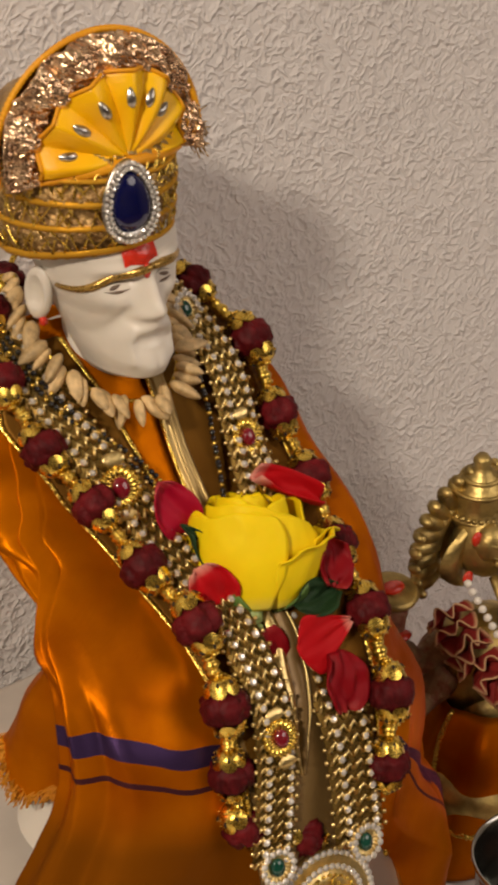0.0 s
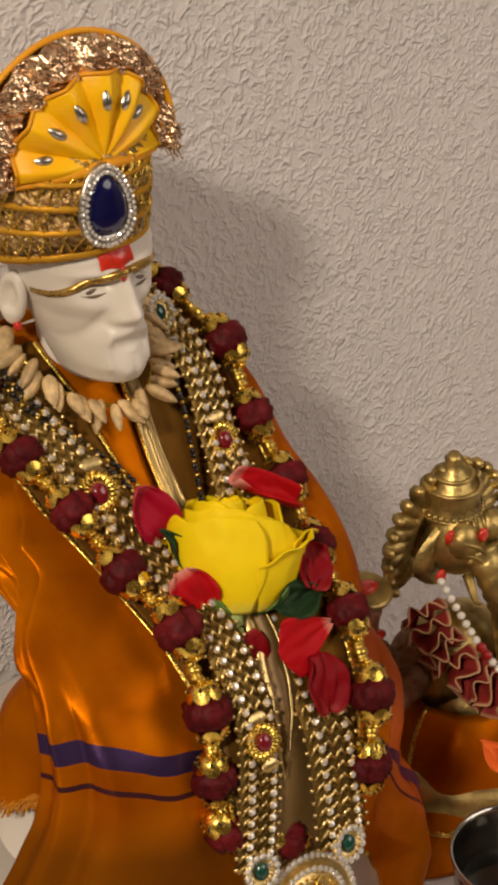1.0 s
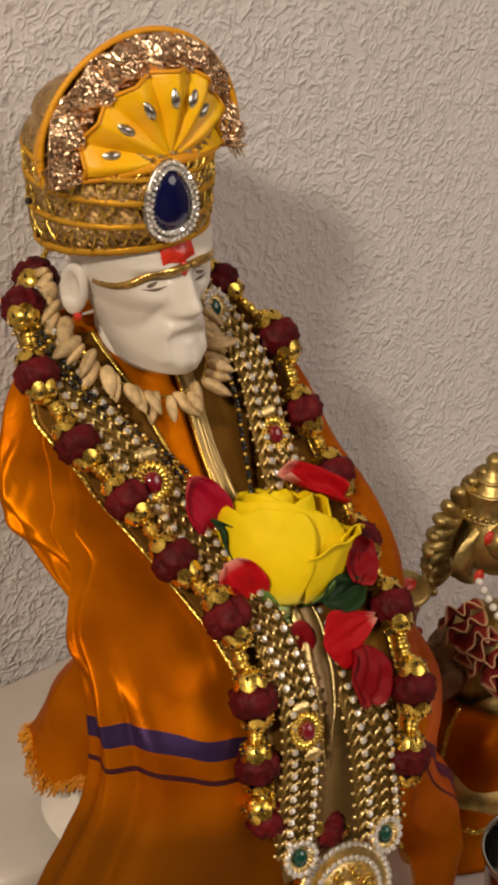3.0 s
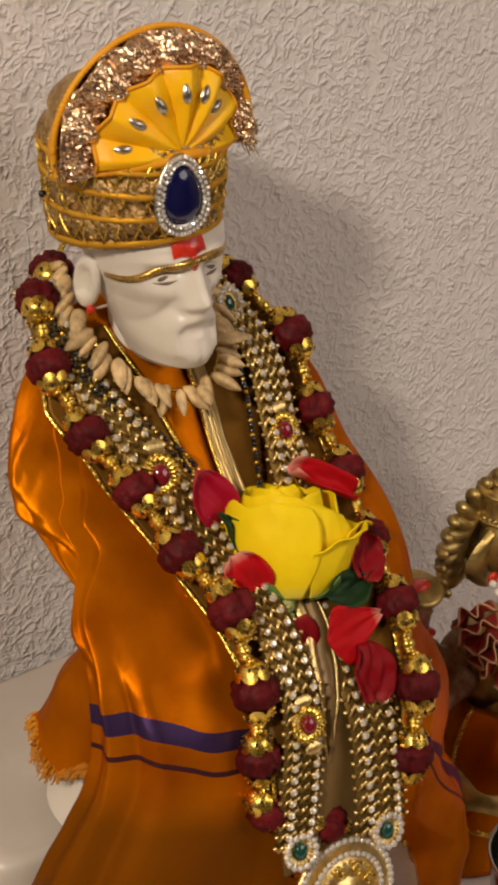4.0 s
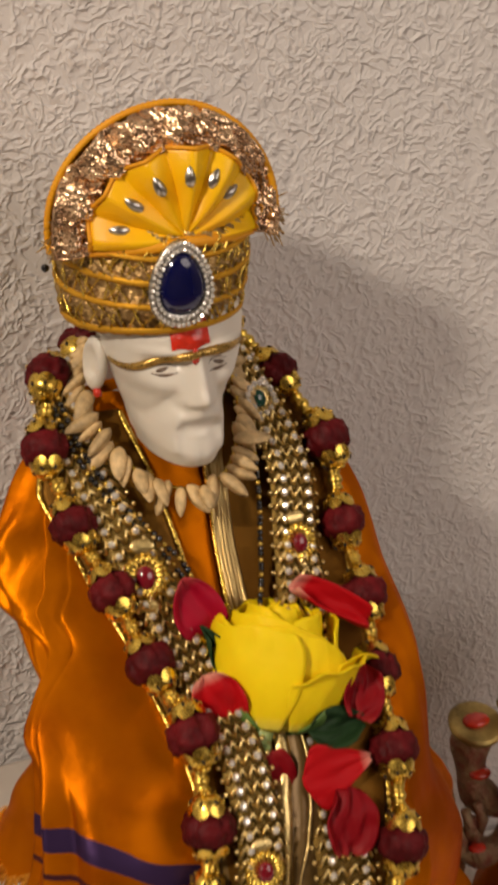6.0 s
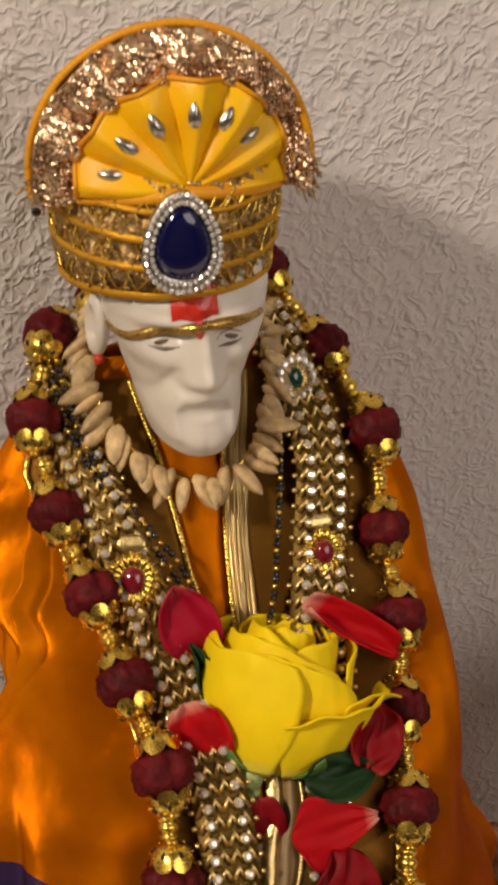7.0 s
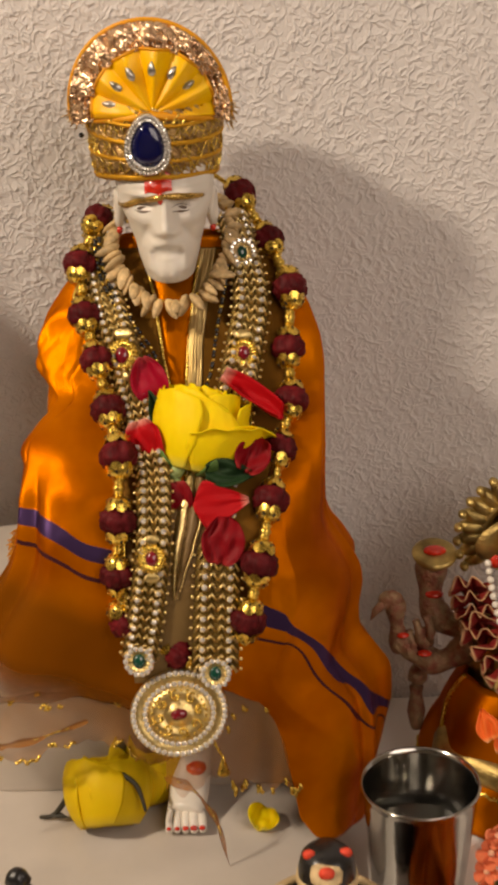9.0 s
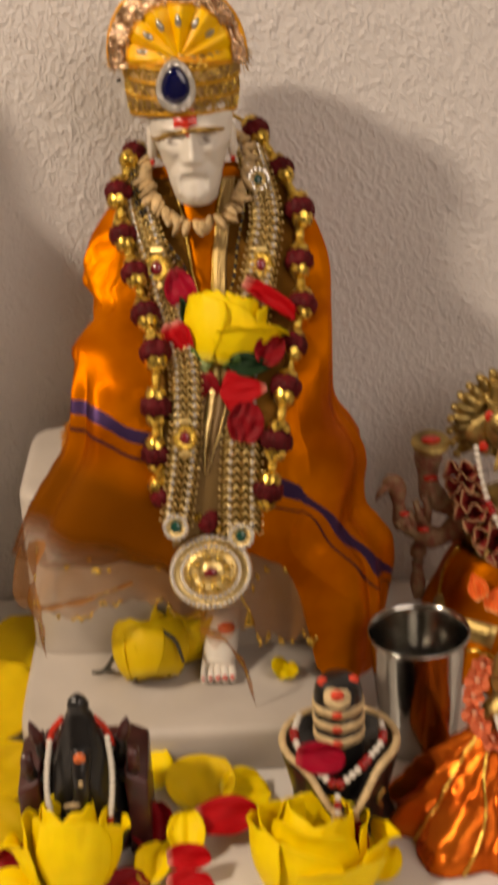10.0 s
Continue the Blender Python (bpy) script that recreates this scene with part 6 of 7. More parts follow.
pearls = thing("pearl_string", "string of white pearls and red beads on the brass figurine", "necklace")
bm = bmesh.new()
ball(bm, (0, 0, 0), 0.0019, sub=2)
pearl0 = part("pearl", bm, PEARL, pearls)
bm = bmesh.new()
ball(bm, (0, 0, 0), 0.0025, sub=2)
redb0 = part("red_bead", bm, glassy("red_glass_bead", (0.35, 0.01, 0.01), 0.08), pearls)
line = even_path([(0.1545, -0.096, 0.138), (0.1560, -0.108, 0.125), (0.1600, -0.119, 0.110), (0.1680, -0.128, 0.096), (0.1780, -0.132, 0.089), (0.1900, -0.127, 0.098), (0.2000, -0.112, 0.116), (0.204, -0.098, 0.132)], 32)
for i, p in enumerate(line):
    o = redb0 if i in (8, 9, 21, 22) else pearl0
    if i in (0, 8):
        o.location = p
    else:
        again(o, Matrix.Translation(p), pearls)

skirt = thing("orange_skirt", "small orange satin skirt with gold braid round the brass figurine", "skirt")
bm = bmesh.new()
def skirt_fn(u, v):
    a = 2 * math.pi * u
    r = 0.030 + 0.028 * (1 - v) ** 0.7 + 0.0030 * math.sin(7 * a + 1) * (1 - v) + 0.004 * noise.noise(Vector((2 * math.cos(a), 2 * math.sin(a), 3 * v)))
    return Vector((0.176 + r * math.cos(a), -0.096 + 0.85 * r * math.sin(a), 0.0015 + 0.074 * v))
sheet(bm, skirt_fn, 150, 24, closed=True)
part("cloth", bm, ORANGE_PLAIN, skirt, solid=0.0008)
bm = bmesh.new()
tube(bm, [skirt_fn(i / 150, 0.30) + Vector((0.0008 * math.cos(i), 0, 0.0008 * math.sin(i * 1.9))) for i in range(151)], 0.0014, 7)
tube(bm, [skirt_fn(0.52, v / 40) + Vector((-0.001, -0.001, 0)) for v in range(41)], 0.0012, 7)
part("gold_braid", bm, GOLD, skirt)
for k, (x, y, z) in enumerate(((0.150, -0.1375, 0.070), (0.160, -0.1425, 0.064))):
    loose_petal("orange_petal", (x, y, z), (-0.3, -1, 0.5), (0.8 * k - 0.5, 0, 1), 0.0065, 0.016, ORANGE_PETAL, "orange-coral flower petal on the figurine's skirt", seed=20 + k, point=0.7, cup=0.003, group="coral petals")

# ---------------------------------------------------------------- black stone pillar in its basin
def build_pillar():
    o = Vector((0.0625, -0.2530, 0.0))
    stand = thing("stone_pillar_emblem", "black polished pillar with cream paste stripes in a black basin", "figurine", o)
    bm = bmesh.new()
    lathe(bm, [(0.0122, 0.040), (0.0124, 0.046), (0.0126, 0.073), (0.0124, 0.0810), (0.0112, 0.0862), (0.0082, 0.0893), (0.0036, 0.0906), (0.0010, 0.0908)], 48)
    pillar = part("pillar", bm, BLACK_STONE, stand, "polished black rounded pillar")
    for z in (0.0582, 0.0668, 0.0752):
        bm = bmesh.new()
        lathe(bm, [(0.0122, z - 0.0027), (0.0131, z - 0.0022), (0.0134, z), (0.0131, z + 0.0022), (0.0122, z + 0.0027)], 48, wave=lambda a, k: (1 + 0.008 * math.sin(9 * a + z * 900), 0.0003 * math.sin(5 * a)), cap=False)
        part("paste_stripe", bm, CREAM_PASTE, pillar, "cream paste stripe")
        bm = bmesh.new()
        ball(bm, (-0.0015, -0.0131, z), 0.0032, (0.9, 0.35, 0.6), 2)
        part("red_dot", bm, RED_PASTE, pillar, "small red paste dot")
    bm = bmesh.new()
    ball(bm, (0, 0, 0), 1, m=Matrix.Translation((-0.0010, -0.0104, 0.0846)) @ Matrix.Rotation(radians(-48), 4, "X") @ Matrix.Diagonal((0.0074, 0.0024, 0.0066, 1)))
    part("paste_eye", bm, CREAM_PASTE, pillar, "cream paste oval")
    for x, y, z, r in ((-0.001, -0.0122, 0.0866, 0.0036), (-0.0078, -0.0025, 0.0890, 0.0030), (0.0078, -0.0020, 0.0890, 0.0030)):
        bm = bmesh.new()
        ball(bm, (x, y, z), r, (1, 0.7, 0.8), 2)
        part("red_dot", bm, RED_PASTE, pillar, "red paste dot")
    # basin: flared bowl with a cream lip and a spout to the front
    def lip(a):
        front = max(0.0, math.cos(a + math.pi / 2))
        return 1 + 0.22 * front**10
    bm = bmesh.new()
    rows = [(0.0250, 0.0), (0.0285, 0.004), (0.0255, 0.012), (0.0245, 0.022), (0.0275, 0.036), (0.0303, 0.048), (0.0305, 0.0520), (0.0275, 0.0520), (0.0245, 0.0470), (0.0120, 0.0440)]
    lathe(bm, rows, 64, wave=lambda a, k: (lip(a) if k > 3 else 1 + 0.3 * (lip(a) - 1), -0.030 * (lip(a) - 1) / 0.3 * (k > 4)))
    basin = part("basin", bm, BLACK_STONE, stand, "black flared basin with a spout")
    bm = bmesh.new()
    path = [Vector((0.0292 * lip(a) * math.cos(a), 0.0292 * lip(a) * math.sin(a), 0.0524 - 0.030 * (lip(a) - 1) / 0.3)) for a in [2 * math.pi * i / 90 for i in range(91)]]
    tube(bm, path, 0.0021, 10, flat=0.8)
    part("lip", bm, CREAM_PASTE, basin, "cream painted lip")
    for s in (-1, 1):
        bm = bmesh.new()
        tube(bm, smooth_path([(s * 0.005, -0.0375, 0.036), (s * 0.0060, -0.0345, 0.026), (s * 0.0105, -0.0300, 0.014), (s * 0.0180, -0.0235, 0.006)], 20), lambda t: 0.0018 - 0.0006 * t, 8)
        part("painted_line", bm, CREAM_PASTE, basin, "cream painted line")
        bm = bmesh.new()
        tube(bm, smooth_path([(s * 0.0200, -0.0165, 0.022), (s * 0.0175, -0.0200, 0.028), (s * 0.0215, -0.0165, 0.032)], 12), 0.0013, 8)
        part("painted_line", bm, GOLD_PAINT, basin, "gold painted curl")
    return stand


build_pillar()
string = thing("bead_string", "short string of white pearls and red beads in the basin", "necklace")
again(pearl0, Matrix.Translation((0.043, -0.236, 0.055)), string)
line = even_path([(0.0415, -0.2420, 0.0550), (0.0395, -0.2520, 0.0535), (0.0430, -0.2660, 0.0520), (0.0500, -0.2770, 0.0490), (0.0590, -0.2855, 0.0470), (0.0680, -0.2800, 0.0490), (0.0770, -0.2700, 0.0515), (0.0840, -0.2600, 0.0540), (0.0845, -0.2470, 0.0550)], 26)
for i, p in enumerate(line):
    again(redb0 if i % 5 in (2, 3) else pearl0, Matrix.Translation(p + Vector((0, 0, 0.001))) @ Matrix.Scale(1.10, 4), string)
for k in range(5):
    again(redb0 if k % 2 else pearl0, Matrix.Translation((0.0590, -0.2905 - 0.0006 * k, 0.0440 - 0.0042 * k)), string)
loose_petal("rose_petal", (0.0520, -0.2740, 0.0560), (0.0, -0.85, 0.55), (1, 0.0, -0.2), 0.0080, 0.025, CRIMSON_PETAL, "crimson rose petal lying on the stone basin", seed=11.0)

# ---------------------------------------------------------------- black seated figurine
def build_throne():
    """A small lacquered throne: round base, back board, two side boards with slanting tops."""
    o = Vector((-0.0685, -0.2520, 0.0))
    seat = thing("figurine_throne", "dark maroon lacquered throne behind the black figurine", "throne", o)
    bm = bmesh.new()
    lathe(bm, [(0.0240, 0.0), (0.0260, 0.004), (0.0245, 0.012), (0.0235, 0.0185), (0.0150, 0.0200)], 40)
    part("base", bm, MAROON_STONE, seat)
    bm = bmesh.new()
    block(bm, (-0.0210, 0.006, 0.0), (0.0210, 0.016, 0.0560), 0.002)
    part("back_board", bm, MAROON_STONE, seat)
    for side, high in ((-1, 0.0500), (1, 0.0520)):
        bm = bmesh.new()
        block(bm, (side * 0.0272 - 0.0058, -0.020, 0.0), (side * 0.0272 + 0.0058, 0.016, high), 0.0016)
        for v in bm.verts:
            if v.co.z > 0.03:
                v.co.z += -0.5 * (side * v.co.x - 0.0272) + 0.22 * v.co.y
        part("side_board", bm, MAROON_STONE, seat)
    return seat


build_throne()


def build_black():
    bm = bmesh.new()
    o = Vector((-0.0685, -0.2520, 0.0))
    # body tapering to a knotted crown, with a long pendent trunk and folded knees
    lathe(bm, [(0.0200, 0.0195), (0.0195, 0.026), (0.0172, 0.042), (0.0150, 0.056), (0.0122, 0.066), (0.0088, 0.0760), (0.0062, 0.0830), (0.0046, 0.0862), (0.0056, 0.0885), (0.0044, 0.0915), (0.0016, 0.0940)], 36, Matrix.Translation(o + Vector((0.001, -0.012, 0))) @ Matrix.Diagonal((1, 0.85, 1, 1)), wave=lambda a, k: (1 + 0.05 * math.sin(5 * a + k), 0))
    tube(bm, smooth_path([o + Vector((0.001, -0.0200, 0.0670)), o + Vector((0.001, -0.0270, 0.0560)), o + Vector((0.000, -0.0300, 0.0440)), o + Vector((-0.006, -0.0315, 0.0360))], 20), lambda t: 0.0056 - 0.0026 * t, 14)
    for s in (-1, 1):
        tube(bm, smooth_path([o + Vector((s * 0.006, -0.022, 0.026)), o + Vector((s * 0.017, -0.026, 0.022)), o + Vector((s * 0.008, -0.032, 0.016))], 12), 0.0062, 12)
        tube(bm, smooth_path([o + Vector((s * 0.012, -0.006, 0.052)), o + Vector((s * 0.0195, -0.008, 0.056)), o + Vector((s * 0.0205, -0.008, 0.0640))], 12), lambda t: 0.0036 - 0.001 * t, 10)
        # attributes in the raised hands: a flat leaf-shaped blade and a squat block
        lathe(bm, [(0.0010, 0.0), (0.0030, 0.003), (0.0034, 0.008), (0.0020, 0.013), (0.0005, 0.0160)], 12, Matrix.Translation(o + Vector((s * 0.0205, -0.009, 0.0620))) @ Matrix.Rotation(radians(14 * s), 4, "Y") @ Matrix.Diagonal((1, 0.5, 1, 1)), mat=1)
        tube(bm, smooth_path([o + Vector((s * 0.014, -0.010, 0.042)), o + Vector((s * 0.024, -0.014, 0.046)), o + Vector((s * 0.0262, -0.016, 0.0540))], 12), lambda t: 0.0040 - 0.001 * t, 10)
        lathe(bm, [(0.0030, 0.0), (0.0040, 0.002), (0.0040, 0.010), (0.0030, 0.0125)], 4, Matrix.Translation(o + Vector((s * 0.0268, -0.0170, 0.0515))) @ Matrix.Rotation(radians(45), 4, "Z"), mat=1)
        tube(bm, smooth_path([o + Vector((s * 0.0075, -0.010, 0.079)), o + Vector((s * 0.0130, -0.010, 0.072)), o + Vector((s * 0.0160, -0.011, 0.063))], 12), lambda t: 0.0018, 8, mat=2)
    ball(bm, o + Vector((0.001, -0.0262, 0.0655)), 0.0034, (1.0, 0.6, 1.0), 2, mat=3)
    ball(bm, o + Vector((0.001, -0.0318, 0.0545)), 0.0018, (0.8, 0.6, 1), 2, mat=4)
    for v in ball(bm, o + Vector((-0.004, -0.0348, 0.0440)), 0.0045, (1.0, 0.25, 0.26), 2, mat=4):
        pass
    ob = finish("black_figurine", bm, [BLACK_STONE, MAROON_STONE, RED_PAINT, CORAL, CREAM_PASTE])
    return tagged(ob, "small glossy black seated figurine with red shoulder lines", "figurine")


build_black()
string = thing("bead_string", "white pearl string with red beads hanging on the black figurine", "necklace")
for path in (((-0.0830, -0.2640, 0.0690), (-0.0850, -0.2700, 0.0560), (-0.0850, -0.2770, 0.0440), (-0.0815, -0.2840, 0.0330), (-0.0760, -0.2850, 0.0280)), ((-0.0540, -0.2640, 0.0700), (-0.0525, -0.2700, 0.0570), (-0.0530, -0.2770, 0.0440), (-0.0555, -0.2840, 0.0310), (-0.0600, -0.2850, 0.0260))):
    for i, p in enumerate(even_path(path, 16)):
        again(redb0 if i > 10 and i % 2 == 0 else pearl0, Matrix.Translation(p + Vector((0, -0.004, 0))) @ Matrix.Diagonal((0.95, 0.95, 0.95, 1)), string)

# ---------------------------------------------------------------- figurine wrapped in orange-red cloth
def build_wrapped():
    o = Vector((0.1450, -0.2560, 0.0))
    bm = bmesh.new()
    ball(bm, o + Vector((0.004, 0.006, 0.0560)), 0.0150, (1.0, 0.8, 1.25), 3)
    ball(bm, o + Vector((0.005, 0.006, 0.0800)), 0.0100, (1, 0.9, 1.1), 3)
    lathe(bm, [(0.0095, 0.084), (0.0100, 0.088), (0.0070, 0.095), (0.0030, 0.101)], 24, Matrix.Translation(o + Vector((0.005, 0.006, 0))))
    lathe(bm, [(0.018, 0.0), (0.019, 0.02), (0.012, 0.048)], 24, Matrix.Translation(o))
    tagged(finish("brass_figurine", bm, OLD_BRASS), "small brass seated figurine wrapped in shiny orange-red cloth", "figurine")
    wrap = thing("cloth_wrap", "shiny orange-red satin cloth gathered and tied below the neck", "cloth", o)
    bm = bmesh.new()
    def fn(u, v):
        a = 2 * math.pi * u
        t = 1 - v
        r = 0.009 + 0.047 * t**0.75
        pleat = (1 - 2 * abs(math.sin(3.5 * a + 1.2 * math.sin(2 * a) + 0.6 * t))) + 0.45 * math.sin(13 * a + 2 + 2 * t)
        r += (0.0010 + 0.0042 * t) * pleat
        r += 0.007 * t * noise.noise(Vector((2 * math.cos(a), 2 * math.sin(a), 3 * t))) + 0.002 * noise.noise(Vector((6 * math.cos(a), 6 * math.sin(a), 9 * t)))
        return Vector((r * math.cos(a), r * math.sin(a) * 0.92, 0.001 + 0.053 * v ** 0.85))
    sheet(bm, fn, 220, 40, closed=True)
    part("skirt", bm, RED_SATIN, wrap, solid=0.0007)
    bm = bmesh.new()
    def collar(u, v):
        a = 2 * math.pi * u
        r = 0.0090 + 0.0075 * v + 0.0022 * v * math.sin(9 * a)
        return Vector((r * math.cos(a), r * math.sin(a), 0.0530 + 0.0065 * v))
    sheet(bm, collar, 100, 6, closed=True)
    part("frill", bm, RED_SATIN, wrap, solid=0.0006)
    bm = bmesh.new()
    tube(bm, [Vector((0.0100 * math.cos(a), 0.0100 * math.sin(a), 0.0532 + 0.0006 * math.sin(5 * a))) for a in [2 * math.pi * i / 60 for i in range(61)]], 0.0013, 8)
    part("gold_cord", bm, GOLD, wrap, "gold tying cord")
    bm = bmesh.new()
    for a0 in (3.55, 4.25):
        tube(bm, [fn(a0 / (2 * math.pi) + 0.02 * math.sin(4 * v / 30), v / 30) * 1.02 for v in range(31)], lambda t: 0.0007 + 0.0004 * abs(math.sin(40 * t)), 6)
    part("gold_piping", bm, GOLD, wrap, "thin gold piping")


build_wrapped()
wreath = thing("flower_wreath", "small wreath of salmon-pink cloth flowers on the wrapped figurine", "garland")
flower0 = None
for i, p in enumerate(even_path([(0.1370, -0.2430, 0.0860), (0.1330, -0.2480, 0.0780), (0.1310, -0.2540, 0.0690), (0.1350, -0.2640, 0.0610), (0.1460, -0.2700, 0.0570), (0.1570, -0.2650, 0.0620), (0.1620, -0.2520, 0.0760)], 11)):
    m = aim(p, (random.uniform(-0.6, 0.2), -1, random.uniform(-0.1, 0.6)), random.uniform(0, 6), random.uniform(1.05, 1.4))
    if flower0 is None:
        bm = bmesh.new()
        sheet(bm, lambda u, v: Vector((0.0052 * v * (0.75 + 0.25 * abs(math.cos(5 * math.pi * u))) * math.cos(2 * math.pi * u), 0.0052 * v * (0.75 + 0.25 * abs(math.cos(5 * math.pi * u))) * math.sin(2 * math.pi * u), 0.0032 * v**2 + 0.001 * math.sin(10 * math.pi * u) * v)), 40, 6, closed=True)
        ball(bm, (0, 0, 0.0010), 0.0012, sub=2)
        flower0 = part("flower", bm, PINK_PETAL, wreath, solid=0.0004)
        flower0.matrix_basis = m
    else:
        again(flower0, m, wreath)
string = thing("bead_string", "bright white pearl cluster on the wrapped figurine", "necklace")
for i, p in enumerate(even_path([(0.1410, -0.2660, 0.0690), (0.1425, -0.2690, 0.0640), (0.1470, -0.2710, 0.0600), (0.1530, -0.2690, 0.0640), (0.1560, -0.2640, 0.0700)], 12)):
    again(pearl0, Matrix.Translation(p), string)

# ---------------------------------------------------------------- flowers and petals on the table
YP = "yellow petals on the table"
ON_TABLE = "yellow roses on the table"
LOOSE = HEART[2:] + [(-0.2, 1.2, 0.72, 0.94, 0.12, 0.10, 0.08), (2.2, 1.2, 0.80, 0.95, 0.14, 0.12, 0.0), (-2.2, 1.2, 0.84, 0.94, 0.16, 0.12, 0.0)]
rose("loose yellow rose with pointed petals in front of the black figurine", (-0.0740, -0.2980, 0.0020), (-0.05, 0.34, 0.94), 0.0500, 0.0450, LOOSE + [(-1.15, 0.62, 1.06, 0.78, 0.16, 0.26, 0.0), (0.20, 0.80, 0.98, 0.96, 0.10, 0.06, 0.06), (1.35, 0.62, 1.0, 0.84, 0.14, 0.24, 0.0), (3.1, 1.3, 0.9, 0.9, 0.1, 0.0, 0.0)], group=ON_TABLE)
rose("wide loose yellow rose in front of the stone basin", (0.0440, -0.3080, 0.0020), (0.1, 0.30, 0.95), 0.0640, 0.0440, LOOSE + [(-1.35, 0.80, 1.0, 0.92, 0.16, 0.06, 0.0), (-0.45, 0.85, 0.96, 0.80, 0.12, 0.0, 0.12), (0.50, 0.85, 1.04, 0.62, 0.12, 0.0, -0.10), (1.45, 0.75, 1.04, 0.84, 0.18, 0.18, 0.0)], group=ON_TABLE)
CLOSED = HEART[2:] + [(2.8, 1.4, 0.86, 0.98, 0.02, 0.0, 0.0), (-1.9, 1.3, 0.94, 0.96, 0.02, 0.0, 0.0), (-0.6, 1.1, 0.98, 0.94, 0.03, 0.0, 0.08), (0.8, 1.1, 1.0, 0.90, 0.04, 0.0, -0.06)]
rose("yellow rose bud lying on the marble footstep", (-0.0385, -0.1600, 0.0335), (-0.06, 0.62, 0.76), 0.0430, 0.0350, CLOSED, petal=SHADED_PETAL, group=ON_TABLE)
rose("yellow rose behind the foot on the marble footstep", (-0.0220, -0.1290, 0.0300), (0.1, 0.1, 0.95), 0.0400, 0.0320, CLOSED, petal=SHADED_PETAL, group=ON_TABLE)
stalk = thing("dry_stalk", "thin dark dry stalk beside the yellow rose", "stalk")
bm = bmesh.new()
tube(bm, smooth_path([(-0.0735, -0.1480, 0.0315), (-0.0660, -0.1480, 0.0330), (-0.0570, -0.1520, 0.0480), (-0.0500, -0.1540, 0.0600), (-0.0370, -0.1560, 0.0640), (-0.0240, -0.1620, 0.0600), (-0.0190, -0.1680, 0.0480)], 40), lambda t: 0.0009 + 0.0007 * math.sin(math.pi * t), 8)
part("stem", bm, DRY_STEM, stalk)
bm = bmesh.new()
sheet(bm, lambda u, v: Vector((-0.0690 + 0.010 * v, -0.1485 - 0.002 * v + 0.0022 * (u - 0.5) * math.sin(math.pi * v), 0.0325 + 0.0012 * math.sin(math.pi * v) + 0.0025 * (u - 0.5) * math.sin(math.pi * v))), 4, 12)
part("bract", bm, DRY_STEM, stalk, solid=0.0004)

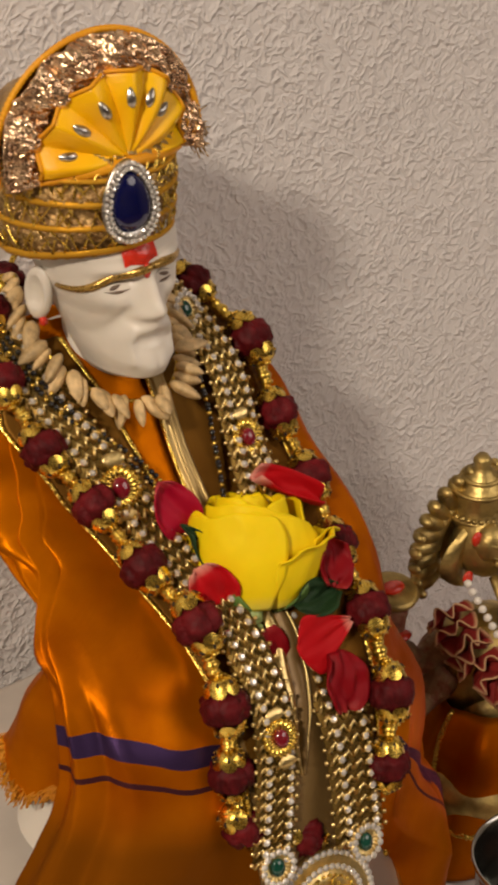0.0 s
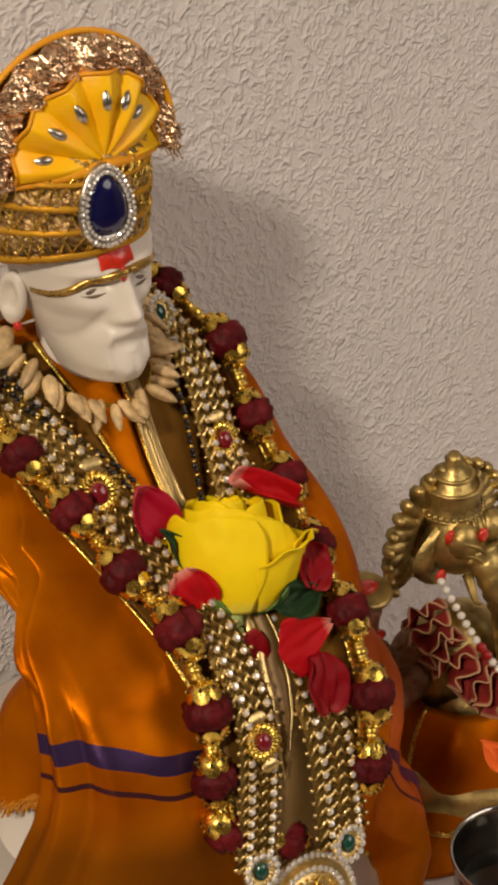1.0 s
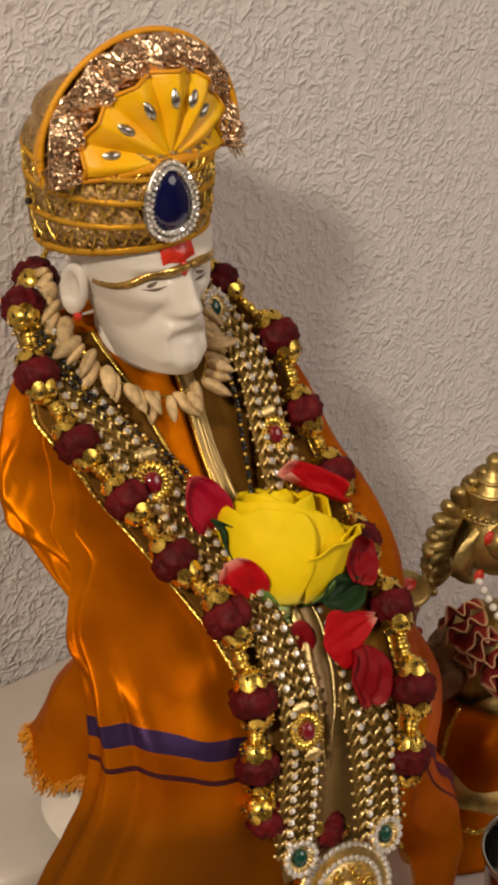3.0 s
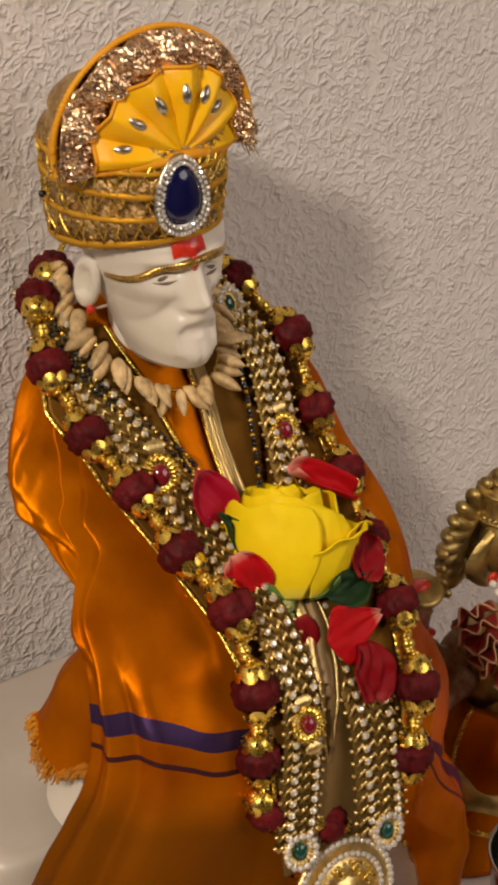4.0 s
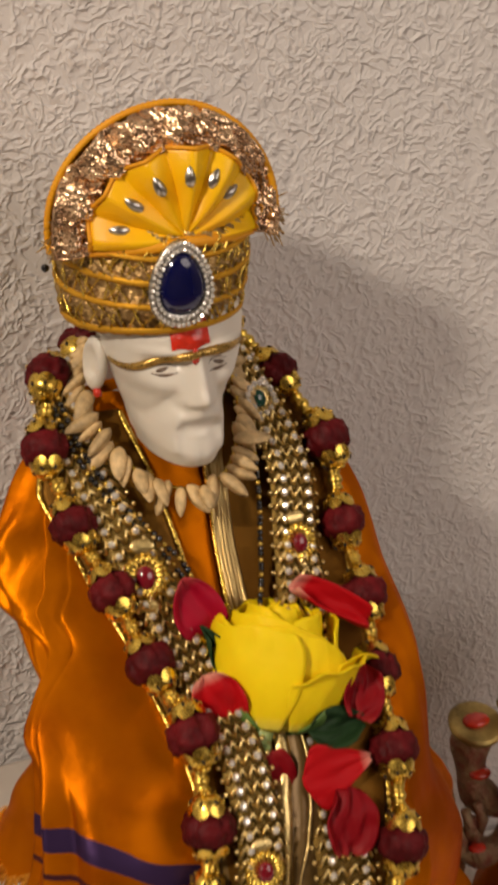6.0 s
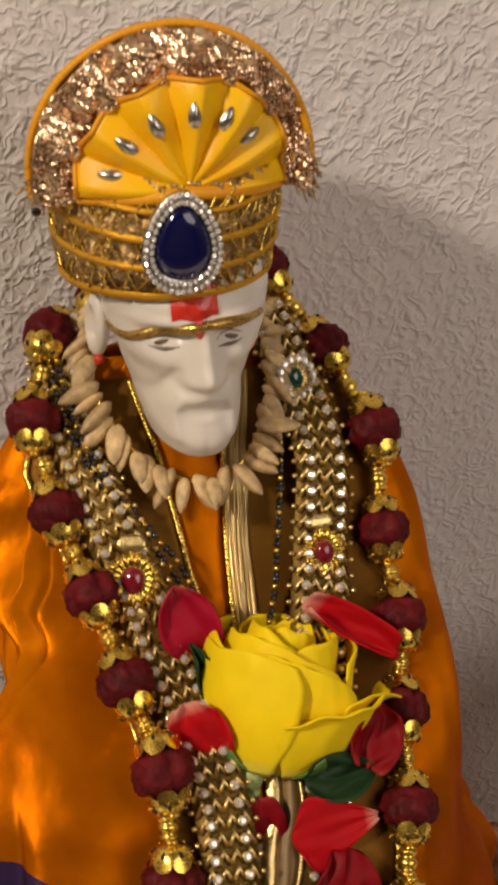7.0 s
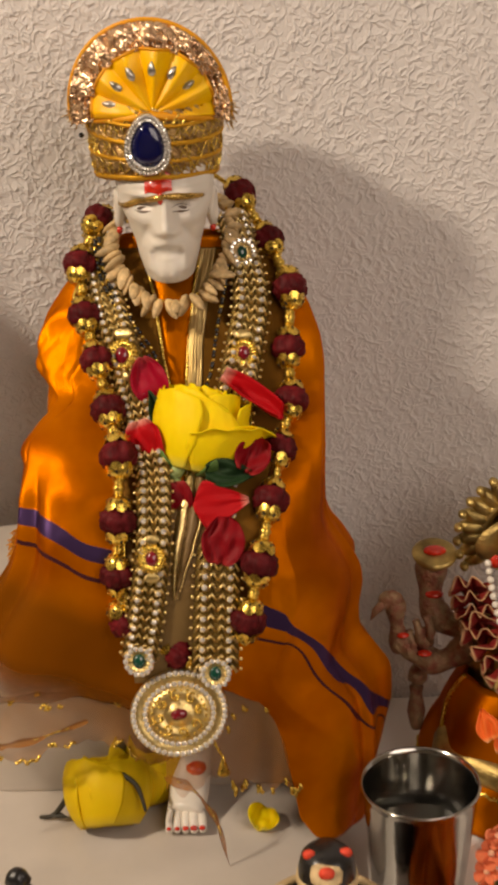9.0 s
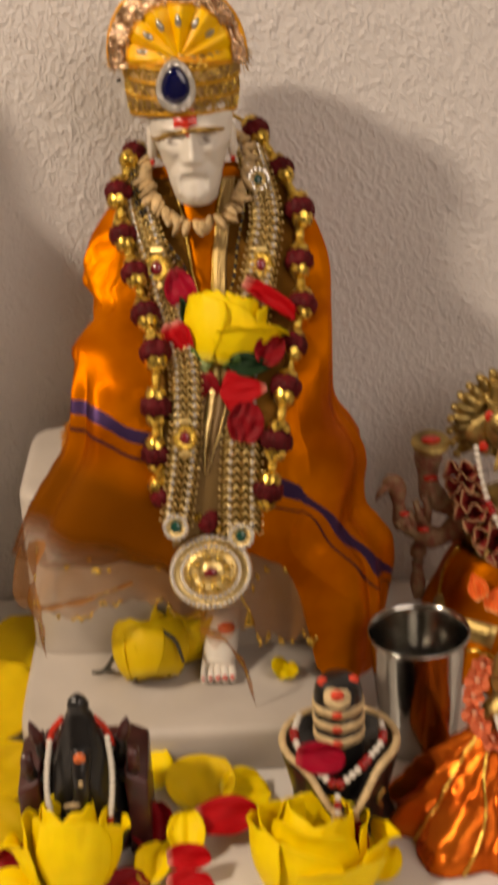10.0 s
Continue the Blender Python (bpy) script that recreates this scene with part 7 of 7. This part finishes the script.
for k, (x, y, z, nx, ny, nz, ax, ay, az, w, l) in enumerate((
    (-0.0110, -0.2300, 0.0120, 0.0, -0.5, 0.85, 0.1, 0.8, 0.5, 0.019, 0.034),
    (0.0130, -0.2330, 0.0070, 0.2, -0.3, 0.9, 0.8, 0.4, 0.1, 0.013, 0.028),
    (-0.0400, -0.2150, 0.0130, 0.3, -0.4, 0.85, -0.3, 0.9, 0.4, 0.014, 0.030),
    (-0.0180, -0.2720, 0.0120, 0.0, -0.6, 0.8, 0.0, 0.8, 0.6, 0.010, 0.026),
    (-0.1180, -0.1050, 0.0200, -0.2, -0.4, 0.9, 0.3, 0.9, 0.3, 0.028, 0.060),
    (-0.1290, -0.1500, 0.0160, 0.1, -0.4, 0.9, 0.5, 0.8, 0.1, 0.026, 0.060),
    (-0.1190, -0.2130, 0.0110, 0.0, -0.3, 0.95, 0.7, 0.7, 0.1, 0.022, 0.046),
    (-0.1170, -0.2600, 0.0110, 0.1, -0.3, 0.9, 0.9, -0.3, 0.1, 0.018, 0.040),
    (0.0370, -0.1560, 0.0330, 0.2, -0.5, 0.8, 0.3, 0.7, 0.3, 0.008, 0.015),
    (-0.0330, -0.2900, 0.0090, -0.2, -0.4, 0.9, 0.2, 0.9, 0.3, 0.010, 0.026),
    (-0.0950, -0.1980, 0.0100, 0.1, -0.4, 0.9, 0.2, 0.9, 0.2, 0.012, 0.026),
    (-0.1050, -0.3080, 0.0080, 0.0, -0.3, 0.9, 0.8, 0.3, 0.1, 0.014, 0.030),
    (0.0780, -0.2950, 0.0080, 0.2, -0.4, 0.9, 0.4, 0.8, 0.2, 0.012, 0.026),
)):
    loose_petal("yellow_petal", (x, y, z), (nx, ny, nz), (ax, ay, az), w, l, SHADED_PETAL if w > 0.0175 else YELLOW_PETAL, "broad dull-yellow rose petal with painted shade, lying on the table" if w > 0.0175 else "loose yellow rose petal lying on the table", seed=30 + k, group=YP)
RP = "red petals on the table"
for k, (x, y, z, nx, ny, nz, ax, ay, az, w, l, mat, text) in enumerate((
    (-0.0360, -0.2630, 0.0120, -0.1, -0.6, 0.8, -0.2, 0.8, 0.6, 0.012, 0.025, DARK_PETAL, "dark red rose petal lying on the table"),
    (0.0030, -0.2610, 0.0120, 0.0, -0.5, 0.85, 1.0, 0.1, 0.2, 0.011, 0.034, RED_PETAL, "broad red rose petal with pale claw on the table"),
    (-0.0160, -0.2950, 0.0140, 0.0, -0.5, 0.85, 1.0, 0.1, 0.0, 0.007, 0.022, RED_PETAL, "small red rose petal on the table"),
    (-0.0150, -0.3130, 0.0110, 0.0, -0.4, 0.9, 1.0, 0.0, 0.1, 0.008, 0.024, RED_PETAL, "small red rose petal on the table"),
    (-0.0470, -0.3050, 0.0060, 0.0, -0.3, 0.95, 0.9, 0.3, 0.0, 0.010, 0.024, DARK_PETAL, "dark red rose petal lying on the table"),
    (-0.1020, -0.2830, 0.0080, 0.0, -0.3, 0.95, 0.9, 0.2, 0.0, 0.008, 0.022, DARK_PETAL, "dark red rose petal lying on the table"),
    (0.0660, -0.2960, 0.0230, 0.3, -0.8, 0.5, 0.1, 0.3, 1.0, 0.006, 0.020, DARK_PETAL, "narrow dark red petal leaning on the yellow rose"),
)):
    loose_petal("rose_petal", (x, y, z), (nx, ny, nz), (ax, ay, az), w, l, mat, text, seed=50 + k, group=RP)
